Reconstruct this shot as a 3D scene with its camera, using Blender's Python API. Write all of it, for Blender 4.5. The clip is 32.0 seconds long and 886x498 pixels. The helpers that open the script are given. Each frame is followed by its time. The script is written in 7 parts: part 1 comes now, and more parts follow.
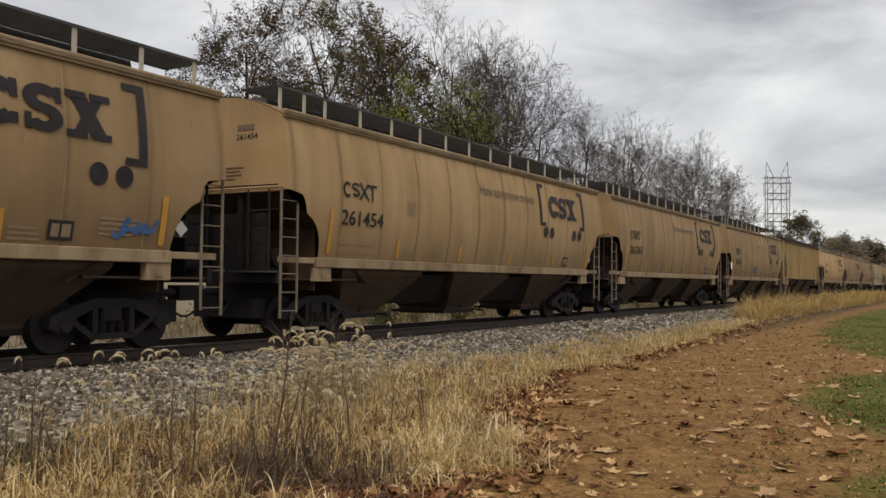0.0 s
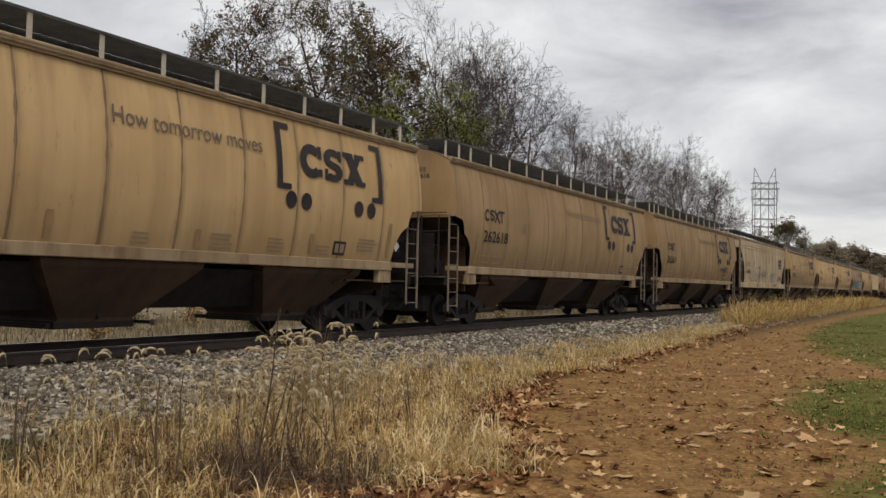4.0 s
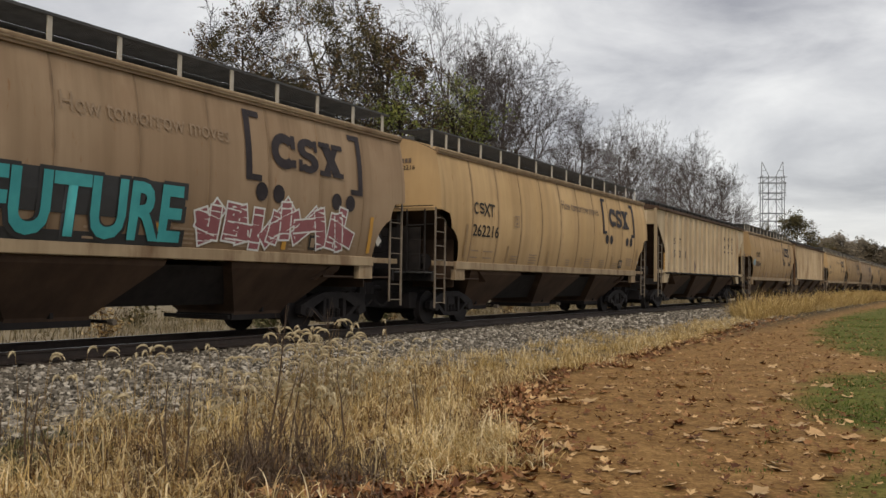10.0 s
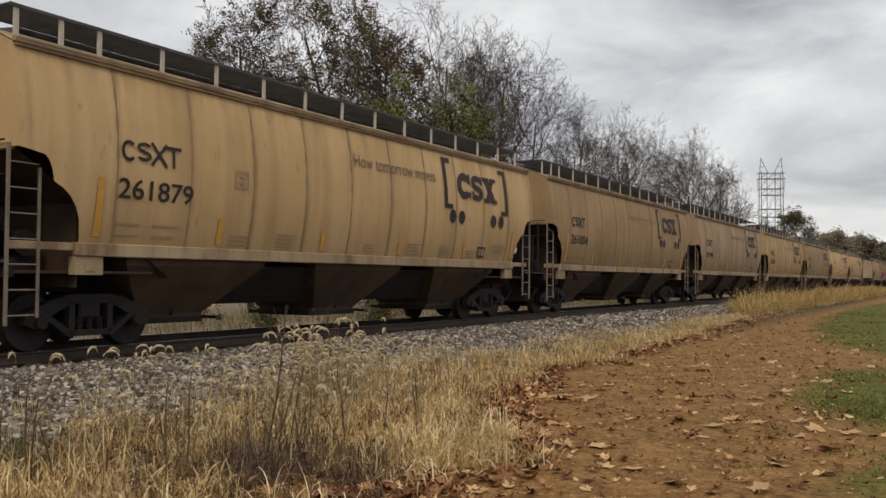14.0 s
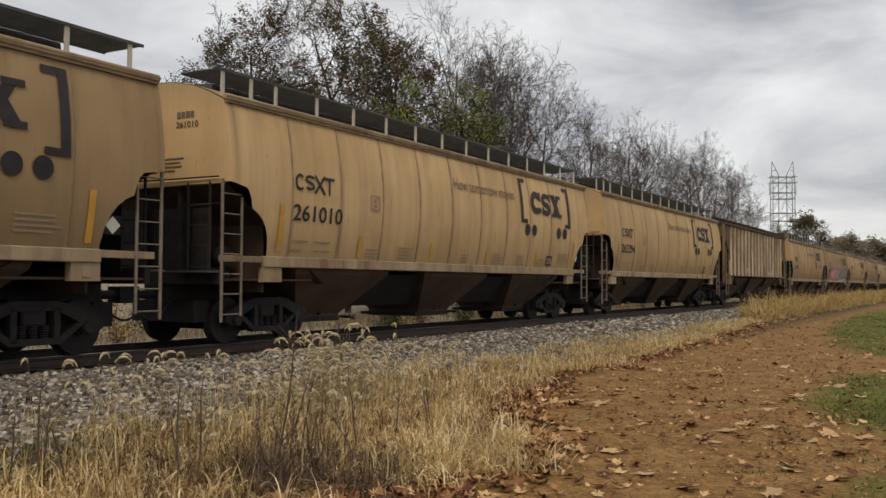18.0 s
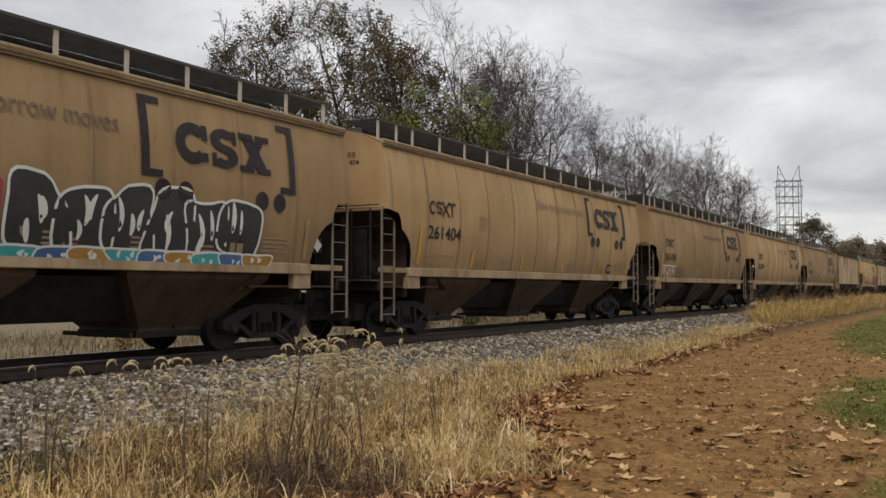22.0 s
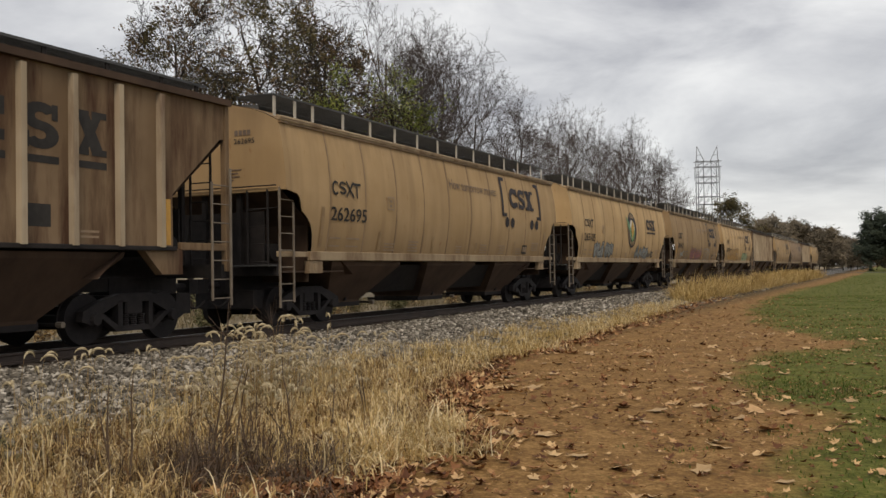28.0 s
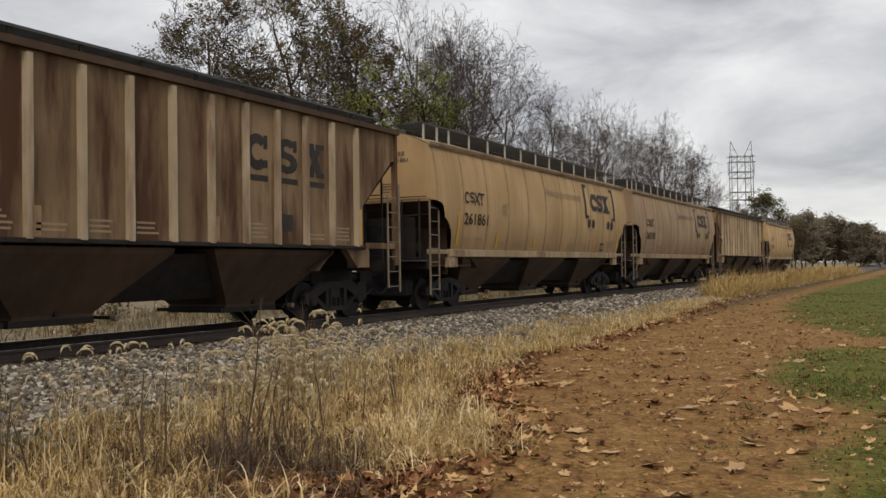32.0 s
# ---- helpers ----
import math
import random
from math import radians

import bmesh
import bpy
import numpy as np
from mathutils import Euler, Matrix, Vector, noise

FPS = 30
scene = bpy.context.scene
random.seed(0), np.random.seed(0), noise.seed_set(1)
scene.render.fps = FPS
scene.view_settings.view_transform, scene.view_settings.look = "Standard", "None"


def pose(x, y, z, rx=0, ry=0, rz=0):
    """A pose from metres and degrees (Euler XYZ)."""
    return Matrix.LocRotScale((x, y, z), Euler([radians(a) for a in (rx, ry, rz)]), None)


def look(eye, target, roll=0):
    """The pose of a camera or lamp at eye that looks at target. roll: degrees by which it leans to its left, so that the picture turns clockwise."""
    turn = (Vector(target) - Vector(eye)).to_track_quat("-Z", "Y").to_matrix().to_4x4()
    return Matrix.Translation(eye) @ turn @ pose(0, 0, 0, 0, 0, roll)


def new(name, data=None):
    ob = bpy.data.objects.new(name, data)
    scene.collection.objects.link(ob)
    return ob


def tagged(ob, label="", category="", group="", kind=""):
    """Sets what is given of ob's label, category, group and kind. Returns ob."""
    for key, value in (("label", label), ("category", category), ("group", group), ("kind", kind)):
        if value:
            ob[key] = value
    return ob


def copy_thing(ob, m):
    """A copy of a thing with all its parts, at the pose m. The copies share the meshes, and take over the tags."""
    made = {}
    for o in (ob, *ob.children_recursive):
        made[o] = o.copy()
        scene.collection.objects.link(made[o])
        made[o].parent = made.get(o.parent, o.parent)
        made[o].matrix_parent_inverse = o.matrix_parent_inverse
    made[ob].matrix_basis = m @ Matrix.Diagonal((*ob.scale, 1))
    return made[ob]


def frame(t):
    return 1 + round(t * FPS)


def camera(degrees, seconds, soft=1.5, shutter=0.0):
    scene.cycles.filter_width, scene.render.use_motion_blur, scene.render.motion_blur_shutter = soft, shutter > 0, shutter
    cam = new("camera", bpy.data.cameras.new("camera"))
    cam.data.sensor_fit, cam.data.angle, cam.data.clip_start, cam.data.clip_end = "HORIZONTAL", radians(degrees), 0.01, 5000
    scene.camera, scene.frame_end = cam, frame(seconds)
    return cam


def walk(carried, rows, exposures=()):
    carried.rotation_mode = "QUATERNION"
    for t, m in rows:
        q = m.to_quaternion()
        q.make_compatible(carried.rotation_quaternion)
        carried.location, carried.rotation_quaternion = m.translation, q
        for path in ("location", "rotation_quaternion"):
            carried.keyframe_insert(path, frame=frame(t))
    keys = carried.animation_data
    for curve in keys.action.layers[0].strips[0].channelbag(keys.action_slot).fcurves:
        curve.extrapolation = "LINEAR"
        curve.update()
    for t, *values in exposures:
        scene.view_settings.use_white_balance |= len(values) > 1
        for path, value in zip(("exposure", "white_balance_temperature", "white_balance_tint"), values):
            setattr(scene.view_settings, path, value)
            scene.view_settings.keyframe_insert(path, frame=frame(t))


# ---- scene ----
cam = camera(51.10, 32.0, soft=1.5)
EYE = (12.436, 0.0, 1.099)
PATH = [
    (0.0, pose(*EYE, 92.08, -0.44, 29.22)),
    (0.5, pose(*EYE, 91.89, -0.37, 28.71)),
    (1.0, pose(*EYE, 91.97, -0.44, 28.42)),
    (1.5, pose(*EYE, 92.15, -0.55, 28.50)),
    (2.0, pose(*EYE, 92.33, -0.61, 28.64)),
    (2.5, pose(*EYE, 92.55, -0.65, 28.54)),
    (3.0, pose(*EYE, 92.35, -0.93, 28.72)),
    (3.5, pose(*EYE, 92.22, -1.16, 28.48)),
    (5.5, pose(*EYE, 92.06, -1.03, 28.55)),
    (6.0, pose(*EYE, 92.06, -0.80, 28.61)),
    (6.5, pose(*EYE, 91.91, -0.63, 28.71)),
    (7.0, pose(*EYE, 91.92, -0.59, 28.86)),
    (7.5, pose(*EYE, 92.18, -0.69, 28.80)),
    (8.0, pose(*EYE, 92.48, -0.78, 28.78)),
    (8.5, pose(*EYE, 92.46, -0.70, 28.86)),
    (9.0, pose(*EYE, 92.14, -0.60, 29.07)),
    (9.5, pose(*EYE, 91.95, -0.80, 29.01)),
    (10.0, pose(*EYE, 91.92, -0.82, 28.92)),
    (10.5, pose(*EYE, 91.88, -0.77, 28.98)),
    (11.0, pose(*EYE, 91.97, -0.70, 29.06)),
    (11.5, pose(*EYE, 91.86, -0.70, 29.01)),
    (12.0, pose(*EYE, 91.96, -0.64, 29.00)),
    (12.5, pose(*EYE, 91.95, -0.60, 29.22)),
    (13.0, pose(*EYE, 91.79, -0.70, 29.01)),
    (13.5, pose(*EYE, 91.90, -0.60, 28.79)),
    (14.0, pose(*EYE, 91.80, -0.45, 28.88)),
    (14.5, pose(*EYE, 91.80, -0.60, 28.96)),
    (16.5, pose(*EYE, 91.93, -0.45, 29.41)),
    (17.0, pose(*EYE, 92.13, -0.43, 29.34)),
    (17.5, pose(*EYE, 92.19, -0.43, 29.45)),
    (18.0, pose(*EYE, 92.12, -0.28, 29.54)),
    (18.5, pose(*EYE, 92.12, -0.28, 29.61)),
    (19.0, pose(*EYE, 92.13, -0.26, 29.67)),
    (19.5, pose(*EYE, 92.10, -0.08, 29.80)),
    (20.0, pose(*EYE, 92.27, -0.12, 29.79)),
    (20.5, pose(*EYE, 92.37, -0.17, 29.80)),
    (21.0, pose(*EYE, 92.26, -0.10, 29.92)),
    (21.5, pose(*EYE, 92.34, -0.05, 29.84)),
    (22.0, pose(*EYE, 92.46, -0.02, 29.91)),
    (22.5, pose(*EYE, 92.55, -0.05, 29.89)),
    (23.0, pose(*EYE, 92.62, -0.02, 29.77)),
    (23.5, pose(*EYE, 92.85, 0.16, 29.72)),
    (24.0, pose(*EYE, 92.84, 0.06, 29.74)),
    (24.5, pose(*EYE, 92.65, 0.03, 29.46)),
    (26.5, pose(*EYE, 92.39, -0.06, 27.48)),
    (27.0, pose(*EYE, 92.24, 0.62, 26.37)),
    (27.5, pose(*EYE, 92.27, 1.82, 25.44)),
    (28.0, pose(*EYE, 91.38, 0.97, 25.43)),
    (28.5, pose(*EYE, 90.43, -1.09, 25.80)),
    (29.0, pose(*EYE, 91.35, -2.48, 24.48)),
    (29.5, pose(*EYE, 93.04, -2.51, 24.35)),
    (30.0, pose(*EYE, 93.31, -0.40, 27.49)),
    (30.5, pose(*EYE, 93.20, 0.33, 27.14)),
    (31.0, pose(*EYE, 91.83, -0.03, 26.60)),
    (31.5, pose(*EYE, 90.73, 0.47, 26.91)),
    (32.0, pose(*EYE, 91.14, 0.86, 27.33)),
]
walk(cam, PATH)

# ---- sky and sun ----
SUN_EL, SUN_AZ = 58.0, 130.0
world = bpy.data.worlds.new("overcast_sky")
scene.world = world
world.use_nodes = True
wn, wl = world.node_tree.nodes, world.node_tree.links
wn.clear()
w_out = wn.new("ShaderNodeOutputWorld")
w_bg = wn.new("ShaderNodeBackground")
w_tc = wn.new("ShaderNodeTexCoord")
w_sky = wn.new("ShaderNodeTexSky")
w_sky.sky_type, w_sky.sun_disc = "NISHITA", False
w_sky.sun_elevation, w_sky.sun_rotation = radians(SUN_EL), radians(SUN_AZ)
w_map = wn.new("ShaderNodeMapping")
w_map.inputs["Scale"].default_value = (1.7, 1.7, 5.5)
w_map.inputs["Rotation"].default_value = (0.10, -0.16, 0.9)
w_n1 = wn.new("ShaderNodeTexNoise")
w_n1.inputs["Scale"].default_value, w_n1.inputs["Detail"].default_value = 1.9, 8.0
w_n1.inputs["Roughness"].default_value = 0.56
w_n1.inputs["Distortion"].default_value = 0.5
w_ramp = wn.new("ShaderNodeValToRGB")
e = w_ramp.color_ramp.elements
e[0].position, e[0].color = 0.26, (0.46, 0.455, 0.48, 1)
e[1].position, e[1].color = 0.64, (1.08, 1.065, 1.04, 1)
mid = e.new(0.48)
mid.color = (0.83, 0.82, 0.82, 1)
# the cloud deck grows brighter towards the zenith, as an overcast sky does
w_sep = wn.new("ShaderNodeSeparateXYZ")
w_up = wn.new("ShaderNodeMapRange")
w_up.inputs["From Min"].default_value, w_up.inputs["From Max"].default_value = 0.0, 0.9
w_up.inputs["To Min"].default_value, w_up.inputs["To Max"].default_value = 0.97, 1.12
w_gain = wn.new("ShaderNodeVectorMath")
w_gain.operation = "SCALE"
w_mix = wn.new("ShaderNodeMixRGB")
w_mix.inputs["Fac"].default_value = 0.02
wl.new(w_tc.outputs["Generated"], w_map.inputs["Vector"])
wl.new(w_map.outputs["Vector"], w_n1.inputs["Vector"])
wl.new(w_n1.outputs["Fac"], w_ramp.inputs["Fac"])
wl.new(w_tc.outputs["Generated"], w_sep.inputs["Vector"])
wl.new(w_sep.outputs["Z"], w_up.inputs["Value"])
wl.new(w_ramp.outputs["Color"], w_gain.inputs[0])
wl.new(w_up.outputs["Result"], w_gain.inputs["Scale"])
wl.new(w_gain.outputs["Vector"], w_mix.inputs["Color1"])
wl.new(w_sky.outputs["Color"], w_mix.inputs["Color2"])
wl.new(w_mix.outputs["Color"], w_bg.inputs["Color"])
w_bg.inputs["Strength"].default_value = 0.765
wl.new(w_bg.outputs["Background"], w_out.inputs["Surface"])

sun_data = bpy.data.lights.new("sun", "SUN")
sun_data.energy, sun_data.angle, sun_data.color = 1.45, radians(16), (1.0, 0.86, 0.68)
sun = new("sun", sun_data)
# behind the viewer's right shoulder, over the lawn
sun.matrix_world = look((32, -58, 80), (0, 12, 0))
scene.view_settings.exposure = 0.0

# ---- materials ----


def nodes_of(name):
    m = bpy.data.materials.new(name)
    m.use_nodes = True
    nt = m.node_tree
    return m, nt.nodes, nt.links, nt.nodes["Principled BSDF"]


def ramp_node(n, stops):
    r = n.new("ShaderNodeValToRGB")
    el = r.color_ramp.elements
    el[0].position, el[0].color = stops[0][0], (*stops[0][1], 1)
    el[1].position, el[1].color = stops[-1][0], (*stops[-1][1], 1)
    for p, c in stops[1:-1]:
        el.new(p).color = (*c, 1)
    return r


def noise_node(n, l, coord, scale, detail=5, rough=0.55, stretch=(1, 1, 1)):
    mp = n.new("ShaderNodeMapping")
    mp.inputs["Scale"].default_value = stretch
    l.new(coord, mp.inputs["Vector"])
    t = n.new("ShaderNodeTexNoise")
    t.inputs["Scale"].default_value, t.inputs["Detail"].default_value, t.inputs["Roughness"].default_value = scale, detail, rough
    l.new(mp.outputs["Vector"], t.inputs["Vector"])
    return t.outputs["Fac"]


def mixed(n, l, fac, a, b, blend="MIX"):
    m = n.new("ShaderNodeMixRGB")
    m.blend_type = blend
    for sock, v in ((m.inputs["Fac"], fac), (m.inputs["Color1"], a), (m.inputs["Color2"], b)):
        if isinstance(v, (int, float)):
            sock.default_value = v
        elif isinstance(v, tuple):
            sock.default_value = (*v, 1)
        else:
            l.new(v, sock)
    return m.outputs["Color"]


def bump_to(n, l, b, height, strength, dist):
    k = n.new("ShaderNodeBump")
    k.inputs["Strength"].default_value, k.inputs["Distance"].default_value = strength, dist
    l.new(height, k.inputs["Height"])
    l.new(k.outputs["Normal"], b.inputs["Normal"])


def plain(name, dark, light, scale=6.0, rough=0.7, metal=0.0, bump=0.2, stretch=(1, 1, 1), island=0.0, obj=0.0, gloss=0.5):
    """Two-tone grained surface; island or obj: brightness spread from piece to piece."""
    m, n, l, b = nodes_of(name)
    tc = n.new("ShaderNodeTexCoord").outputs["Object"]
    f = noise_node(n, l, tc, scale, 6, 0.6, stretch)
    big = noise_node(n, l, tc, scale * 0.13, 3, 0.5, stretch)
    add = n.new("ShaderNodeMath")
    add.operation = "MULTIPLY_ADD"
    add.inputs[1].default_value, add.inputs[2].default_value = 0.5, 0.0
    l.new(f, add.inputs[0])
    add2 = n.new("ShaderNodeMath")
    add2.operation = "MULTIPLY_ADD"
    add2.inputs[1].default_value = 0.5
    l.new(big, add2.inputs[0])
    l.new(add.outputs[0], add2.inputs[2])
    r = ramp_node(n, [(0.36, dark), (0.64, light)])
    l.new(add2.outputs[0], r.inputs["Fac"])
    col = r.outputs["Color"]
    spread = max(island, obj)
    if spread:
        src = n.new("ShaderNodeNewGeometry").outputs["Random Per Island"] if island else n.new("ShaderNodeObjectInfo").outputs["Random"]
        mr = n.new("ShaderNodeMapRange")
        mr.inputs["To Min"].default_value, mr.inputs["To Max"].default_value = 1 - spread, 1 + spread
        l.new(src, mr.inputs["Value"])
        hs = n.new("ShaderNodeHueSaturation")
        l.new(mr.outputs["Result"], hs.inputs["Value"])
        l.new(col, hs.inputs["Color"])
        col = hs.outputs["Color"]
    l.new(col, b.inputs["Base Color"])
    b.inputs["Roughness"].default_value, b.inputs["Metallic"].default_value = rough, metal
    b.inputs["Specular IOR Level"].default_value = gloss
    if bump:
        bump_to(n, l, b, f, bump, 0.01)
    return m


def varied(name, stops, rough=0.7, grain=3.0, bump=0.0, thin=0.0):
    """Pieces that each take their own tone from a range, with a little grain on each."""
    m, n, l, b = nodes_of(name)
    tc = n.new("ShaderNodeTexCoord").outputs["Object"]
    r = ramp_node(n, stops)
    l.new(n.new("ShaderNodeNewGeometry").outputs["Random Per Island"], r.inputs["Fac"])
    f = noise_node(n, l, tc, grain, 4, 0.6)
    g = ramp_node(n, [(0.3, (0.72, 0.70, 0.68)), (0.7, (1.2, 1.2, 1.2))])
    l.new(f, g.inputs["Fac"])
    tone = mixed(n, l, 1.0, r.outputs["Color"], g.outputs["Color"], "MULTIPLY")
    l.new(tone, b.inputs["Base Color"])
    b.inputs["Roughness"].default_value = rough
    b.inputs["Specular IOR Level"].default_value = 0.18
    if thin:
        # light passes through thin leaves and dry blades
        tr = n.new("ShaderNodeBsdfTranslucent")
        l.new(tone, tr.inputs["Color"])
        mx = n.new("ShaderNodeMixShader")
        mx.inputs["Fac"].default_value = thin
        l.new(b.outputs["BSDF"], mx.inputs[1])
        l.new(tr.outputs["BSDF"], mx.inputs[2])
        l.new(mx.outputs["Shader"], n["Material Output"].inputs["Surface"])
    if bump:
        bump_to(n, l, b, noise_node(n, l, tc, 40, 4, 0.6), bump, 0.01)
    return m


def car_paint(name, clean, faded, rust, rust_amount, streak, rough=0.72, seams=0.0, rust_run=0.42, dust=0.0):
    """Weathered freight-car paint: faded patches, run-down grime streaks and rust blooms."""
    m, n, l, b = nodes_of(name)
    tc = n.new("ShaderNodeTexCoord").outputs["Object"]
    oi = n.new("ShaderNodeObjectInfo").outputs["Random"]
    off = n.new("ShaderNodeVectorMath")
    off.operation = "MULTIPLY_ADD"
    off.inputs[1].default_value = (37.0, 91.0, 13.0)
    cmb = n.new("ShaderNodeCombineXYZ")
    for k in ("X", "Y", "Z"):
        l.new(oi, cmb.inputs[k])
    l.new(cmb.outputs["Vector"], off.inputs[0])
    l.new(tc, off.inputs[2])
    c = off.outputs["Vector"]
    patch = noise_node(n, l, c, 0.55, 4, 0.55)
    r1 = ramp_node(n, [(0.38, clean), (0.66, faded)])
    l.new(patch, r1.inputs["Fac"])
    fine = noise_node(n, l, c, 1.0, 5, 0.55, (1.0, 2.4, 0.14))
    r2 = ramp_node(n, [(0.42, (0, 0, 0)), (0.80, (1, 1, 1))])
    l.new(fine, r2.inputs["Fac"])
    k1 = n.new("ShaderNodeMath")
    k1.operation = "MULTIPLY"
    k1.inputs[1].default_value = streak
    l.new(r2.outputs["Color"], k1.inputs[0])
    col = mixed(n, l, k1.outputs[0], r1.outputs["Color"], (0.16, 0.105, 0.06))
    rn = noise_node(n, l, c, 1.5, 9, 0.62, (1.0, 1.0, rust_run))
    r3 = ramp_node(n, [(0.585 - 0.22 * rust_amount, (0, 0, 0)), (0.72 - 0.2 * rust_amount, (1, 1, 1))])
    l.new(rn, r3.inputs["Fac"])
    k2 = n.new("ShaderNodeMath")
    k2.operation = "MULTIPLY"
    k2.inputs[1].default_value = min(0.9, rust_amount * 2.0)
    l.new(r3.outputs["Color"], k2.inputs[0])
    col = mixed(n, l, k2.outputs[0], col, rust)
    if seams:
        # dirt that has run down beside the welded panel joints, in uneven smears
        sp = n.new("ShaderNodeSeparateXYZ")
        l.new(tc, sp.inputs["Vector"])
        saw = n.new("ShaderNodeMath")
        saw.operation = "MULTIPLY_ADD"
        saw.inputs[1].default_value, saw.inputs[2].default_value = 1 / 1.513, 0.5 - 1.69 / 1.513 + 8
        l.new(sp.outputs["Y"], saw.inputs[0])
        fr = n.new("ShaderNodeMath")
        fr.operation = "FRACT"
        l.new(saw.outputs[0], fr.inputs[0])
        band = ramp_node(n, [(0.40, (0, 0, 0)), (0.475, (0.55, 0.55, 0.55)), (0.5, (1, 1, 1)), (0.53, (0.35, 0.35, 0.35)), (0.56, (0, 0, 0))])
        l.new(fr.outputs[0], band.inputs["Fac"])
        sm = ramp_node(n, [(0.36, (0.12, 0.12, 0.12)), (0.62, (1, 1, 1))])
        l.new(noise_node(n, l, c, 1.1, 4, 0.6, (1.0, 1.0, 0.45)), sm.inputs["Fac"])
        kk = mixed(n, l, 1.0, band.outputs["Color"], sm.outputs["Color"], "MULTIPLY")
        ks = n.new("ShaderNodeMath")
        ks.operation = "MULTIPLY"
        ks.inputs[1].default_value = seams
        l.new(kk, ks.inputs[0])
        col = mixed(n, l, ks.outputs[0], col, (0.13, 0.085, 0.05))
    if dust:
        # road dirt thrown up over the foot of the side, with an uneven upper edge, and small rust drips in it
        sz = n.new("ShaderNodeSeparateXYZ")
        l.new(tc, sz.inputs["Vector"])
        up = n.new("ShaderNodeMath")
        up.operation = "MULTIPLY_ADD"
        up.inputs[1].default_value = 0.9
        l.new(noise_node(n, l, c, 1.6, 6, 0.6, (1.0, 1.0, 0.35)), up.inputs[0])
        l.new(sz.outputs["Z"], up.inputs[2])
        soil = ramp_node(n, [(0.0, (1, 1, 1)), (0.45, (0.55, 0.55, 0.55)), (1.0, (0, 0, 0))])
        sc = n.new("ShaderNodeMapRange")
        sc.inputs["From Min"].default_value, sc.inputs["From Max"].default_value = 1.75, 2.95
        l.new(up.outputs[0], sc.inputs["Value"])
        l.new(sc.outputs["Result"], soil.inputs["Fac"])
        kd = n.new("ShaderNodeMath")
        kd.operation = "MULTIPLY"
        kd.inputs[1].default_value = dust
        l.new(soil.outputs["Color"], kd.inputs[0])
        col = mixed(n, l, kd.outputs[0], col, (0.17, 0.105, 0.055))
        # soot that has run down from the roof edge, each run of its own length
        run = n.new("ShaderNodeMath")
        run.operation = "MULTIPLY_ADD"
        run.inputs[1].default_value = 2.2
        l.new(noise_node(n, l, c, 1.0, 5, 0.6, (1.0, 3.0, 0.10)), run.inputs[0])
        l.new(sz.outputs["Z"], run.inputs[2])
        soot = n.new("ShaderNodeMapRange")
        soot.inputs["From Min"].default_value, soot.inputs["From Max"].default_value = 5.0, 5.75
        soot.inputs["To Max"].default_value = 0.6 * dust + 0.12
        l.new(run.outputs[0], soot.inputs["Value"])
        col = mixed(n, l, soot.outputs["Result"], col, (0.13, 0.085, 0.05))
        dn = noise_node(n, l, c, 7.0, 5, 0.65, (1.0, 1.0, 0.28))
        dr = ramp_node(n, [(0.63, (0, 0, 0)), (0.72, (0.6, 0.6, 0.6))])
        l.new(dn, dr.inputs["Fac"])
        col = mixed(n, l, dr.outputs["Color"], col, (0.24, 0.115, 0.045))
    mr = n.new("ShaderNodeMapRange")
    mr.inputs["To Min"].default_value, mr.inputs["To Max"].default_value = 0.95, 1.05
    l.new(oi, mr.inputs["Value"])
    hs = n.new("ShaderNodeHueSaturation")
    l.new(mr.outputs["Result"], hs.inputs["Value"])
    l.new(col, hs.inputs["Color"])
    l.new(hs.outputs["Color"], b.inputs["Base Color"])
    b.inputs["Roughness"].default_value = rough
    b.inputs["Specular IOR Level"].default_value = 0.12
    dent = noise_node(n, l, c, 1.3, 3, 0.5)
    bump_to(n, l, b, dent, 0.25, 0.05)
    return m


TAN = car_paint("tan_paint", (0.285, 0.19, 0.098), (0.36, 0.246, 0.134), (0.20, 0.10, 0.05), 0.06, 0.5, seams=0.6, dust=0.55)
TAN_WARM = car_paint("warm_tan_paint", (0.47, 0.315, 0.155), (0.55, 0.38, 0.198), (0.22, 0.11, 0.05), 0.03, 0.4, seams=0.6, dust=0.4)
TAN_MID = car_paint("sandy_tan_paint", (0.38, 0.254, 0.127), (0.455, 0.313, 0.167), (0.20, 0.10, 0.05), 0.05, 0.45, seams=0.6, dust=0.5)
TAN_GREY = car_paint("greyed_tan_paint", (0.32, 0.222, 0.14), (0.385, 0.28, 0.182), (0.2, 0.1, 0.05), 0.10, 0.55, seams=0.5, dust=0.6)
CREAM = car_paint("cream_paint", (0.43, 0.335, 0.215), (0.52, 0.42, 0.285), (0.2, 0.11, 0.06), 0.18, 0.6, rust_run=0.2)
OCHRE = car_paint("ochre_paint", (0.29, 0.208, 0.098), (0.36, 0.268, 0.137), (0.18, 0.10, 0.045), 0.22, 0.5, rust_run=0.25)
RUSTY = car_paint("rusty_tan_paint", (0.36, 0.25, 0.14), (0.46, 0.335, 0.20), (0.085, 0.038, 0.02), 0.55, 0.75, rust_run=0.16)
GRIMY = car_paint("grimy_tan_paint", (0.16, 0.105, 0.06), (0.255, 0.175, 0.105), (0.06, 0.028, 0.016), 0.55, 0.8, rust_run=0.16)
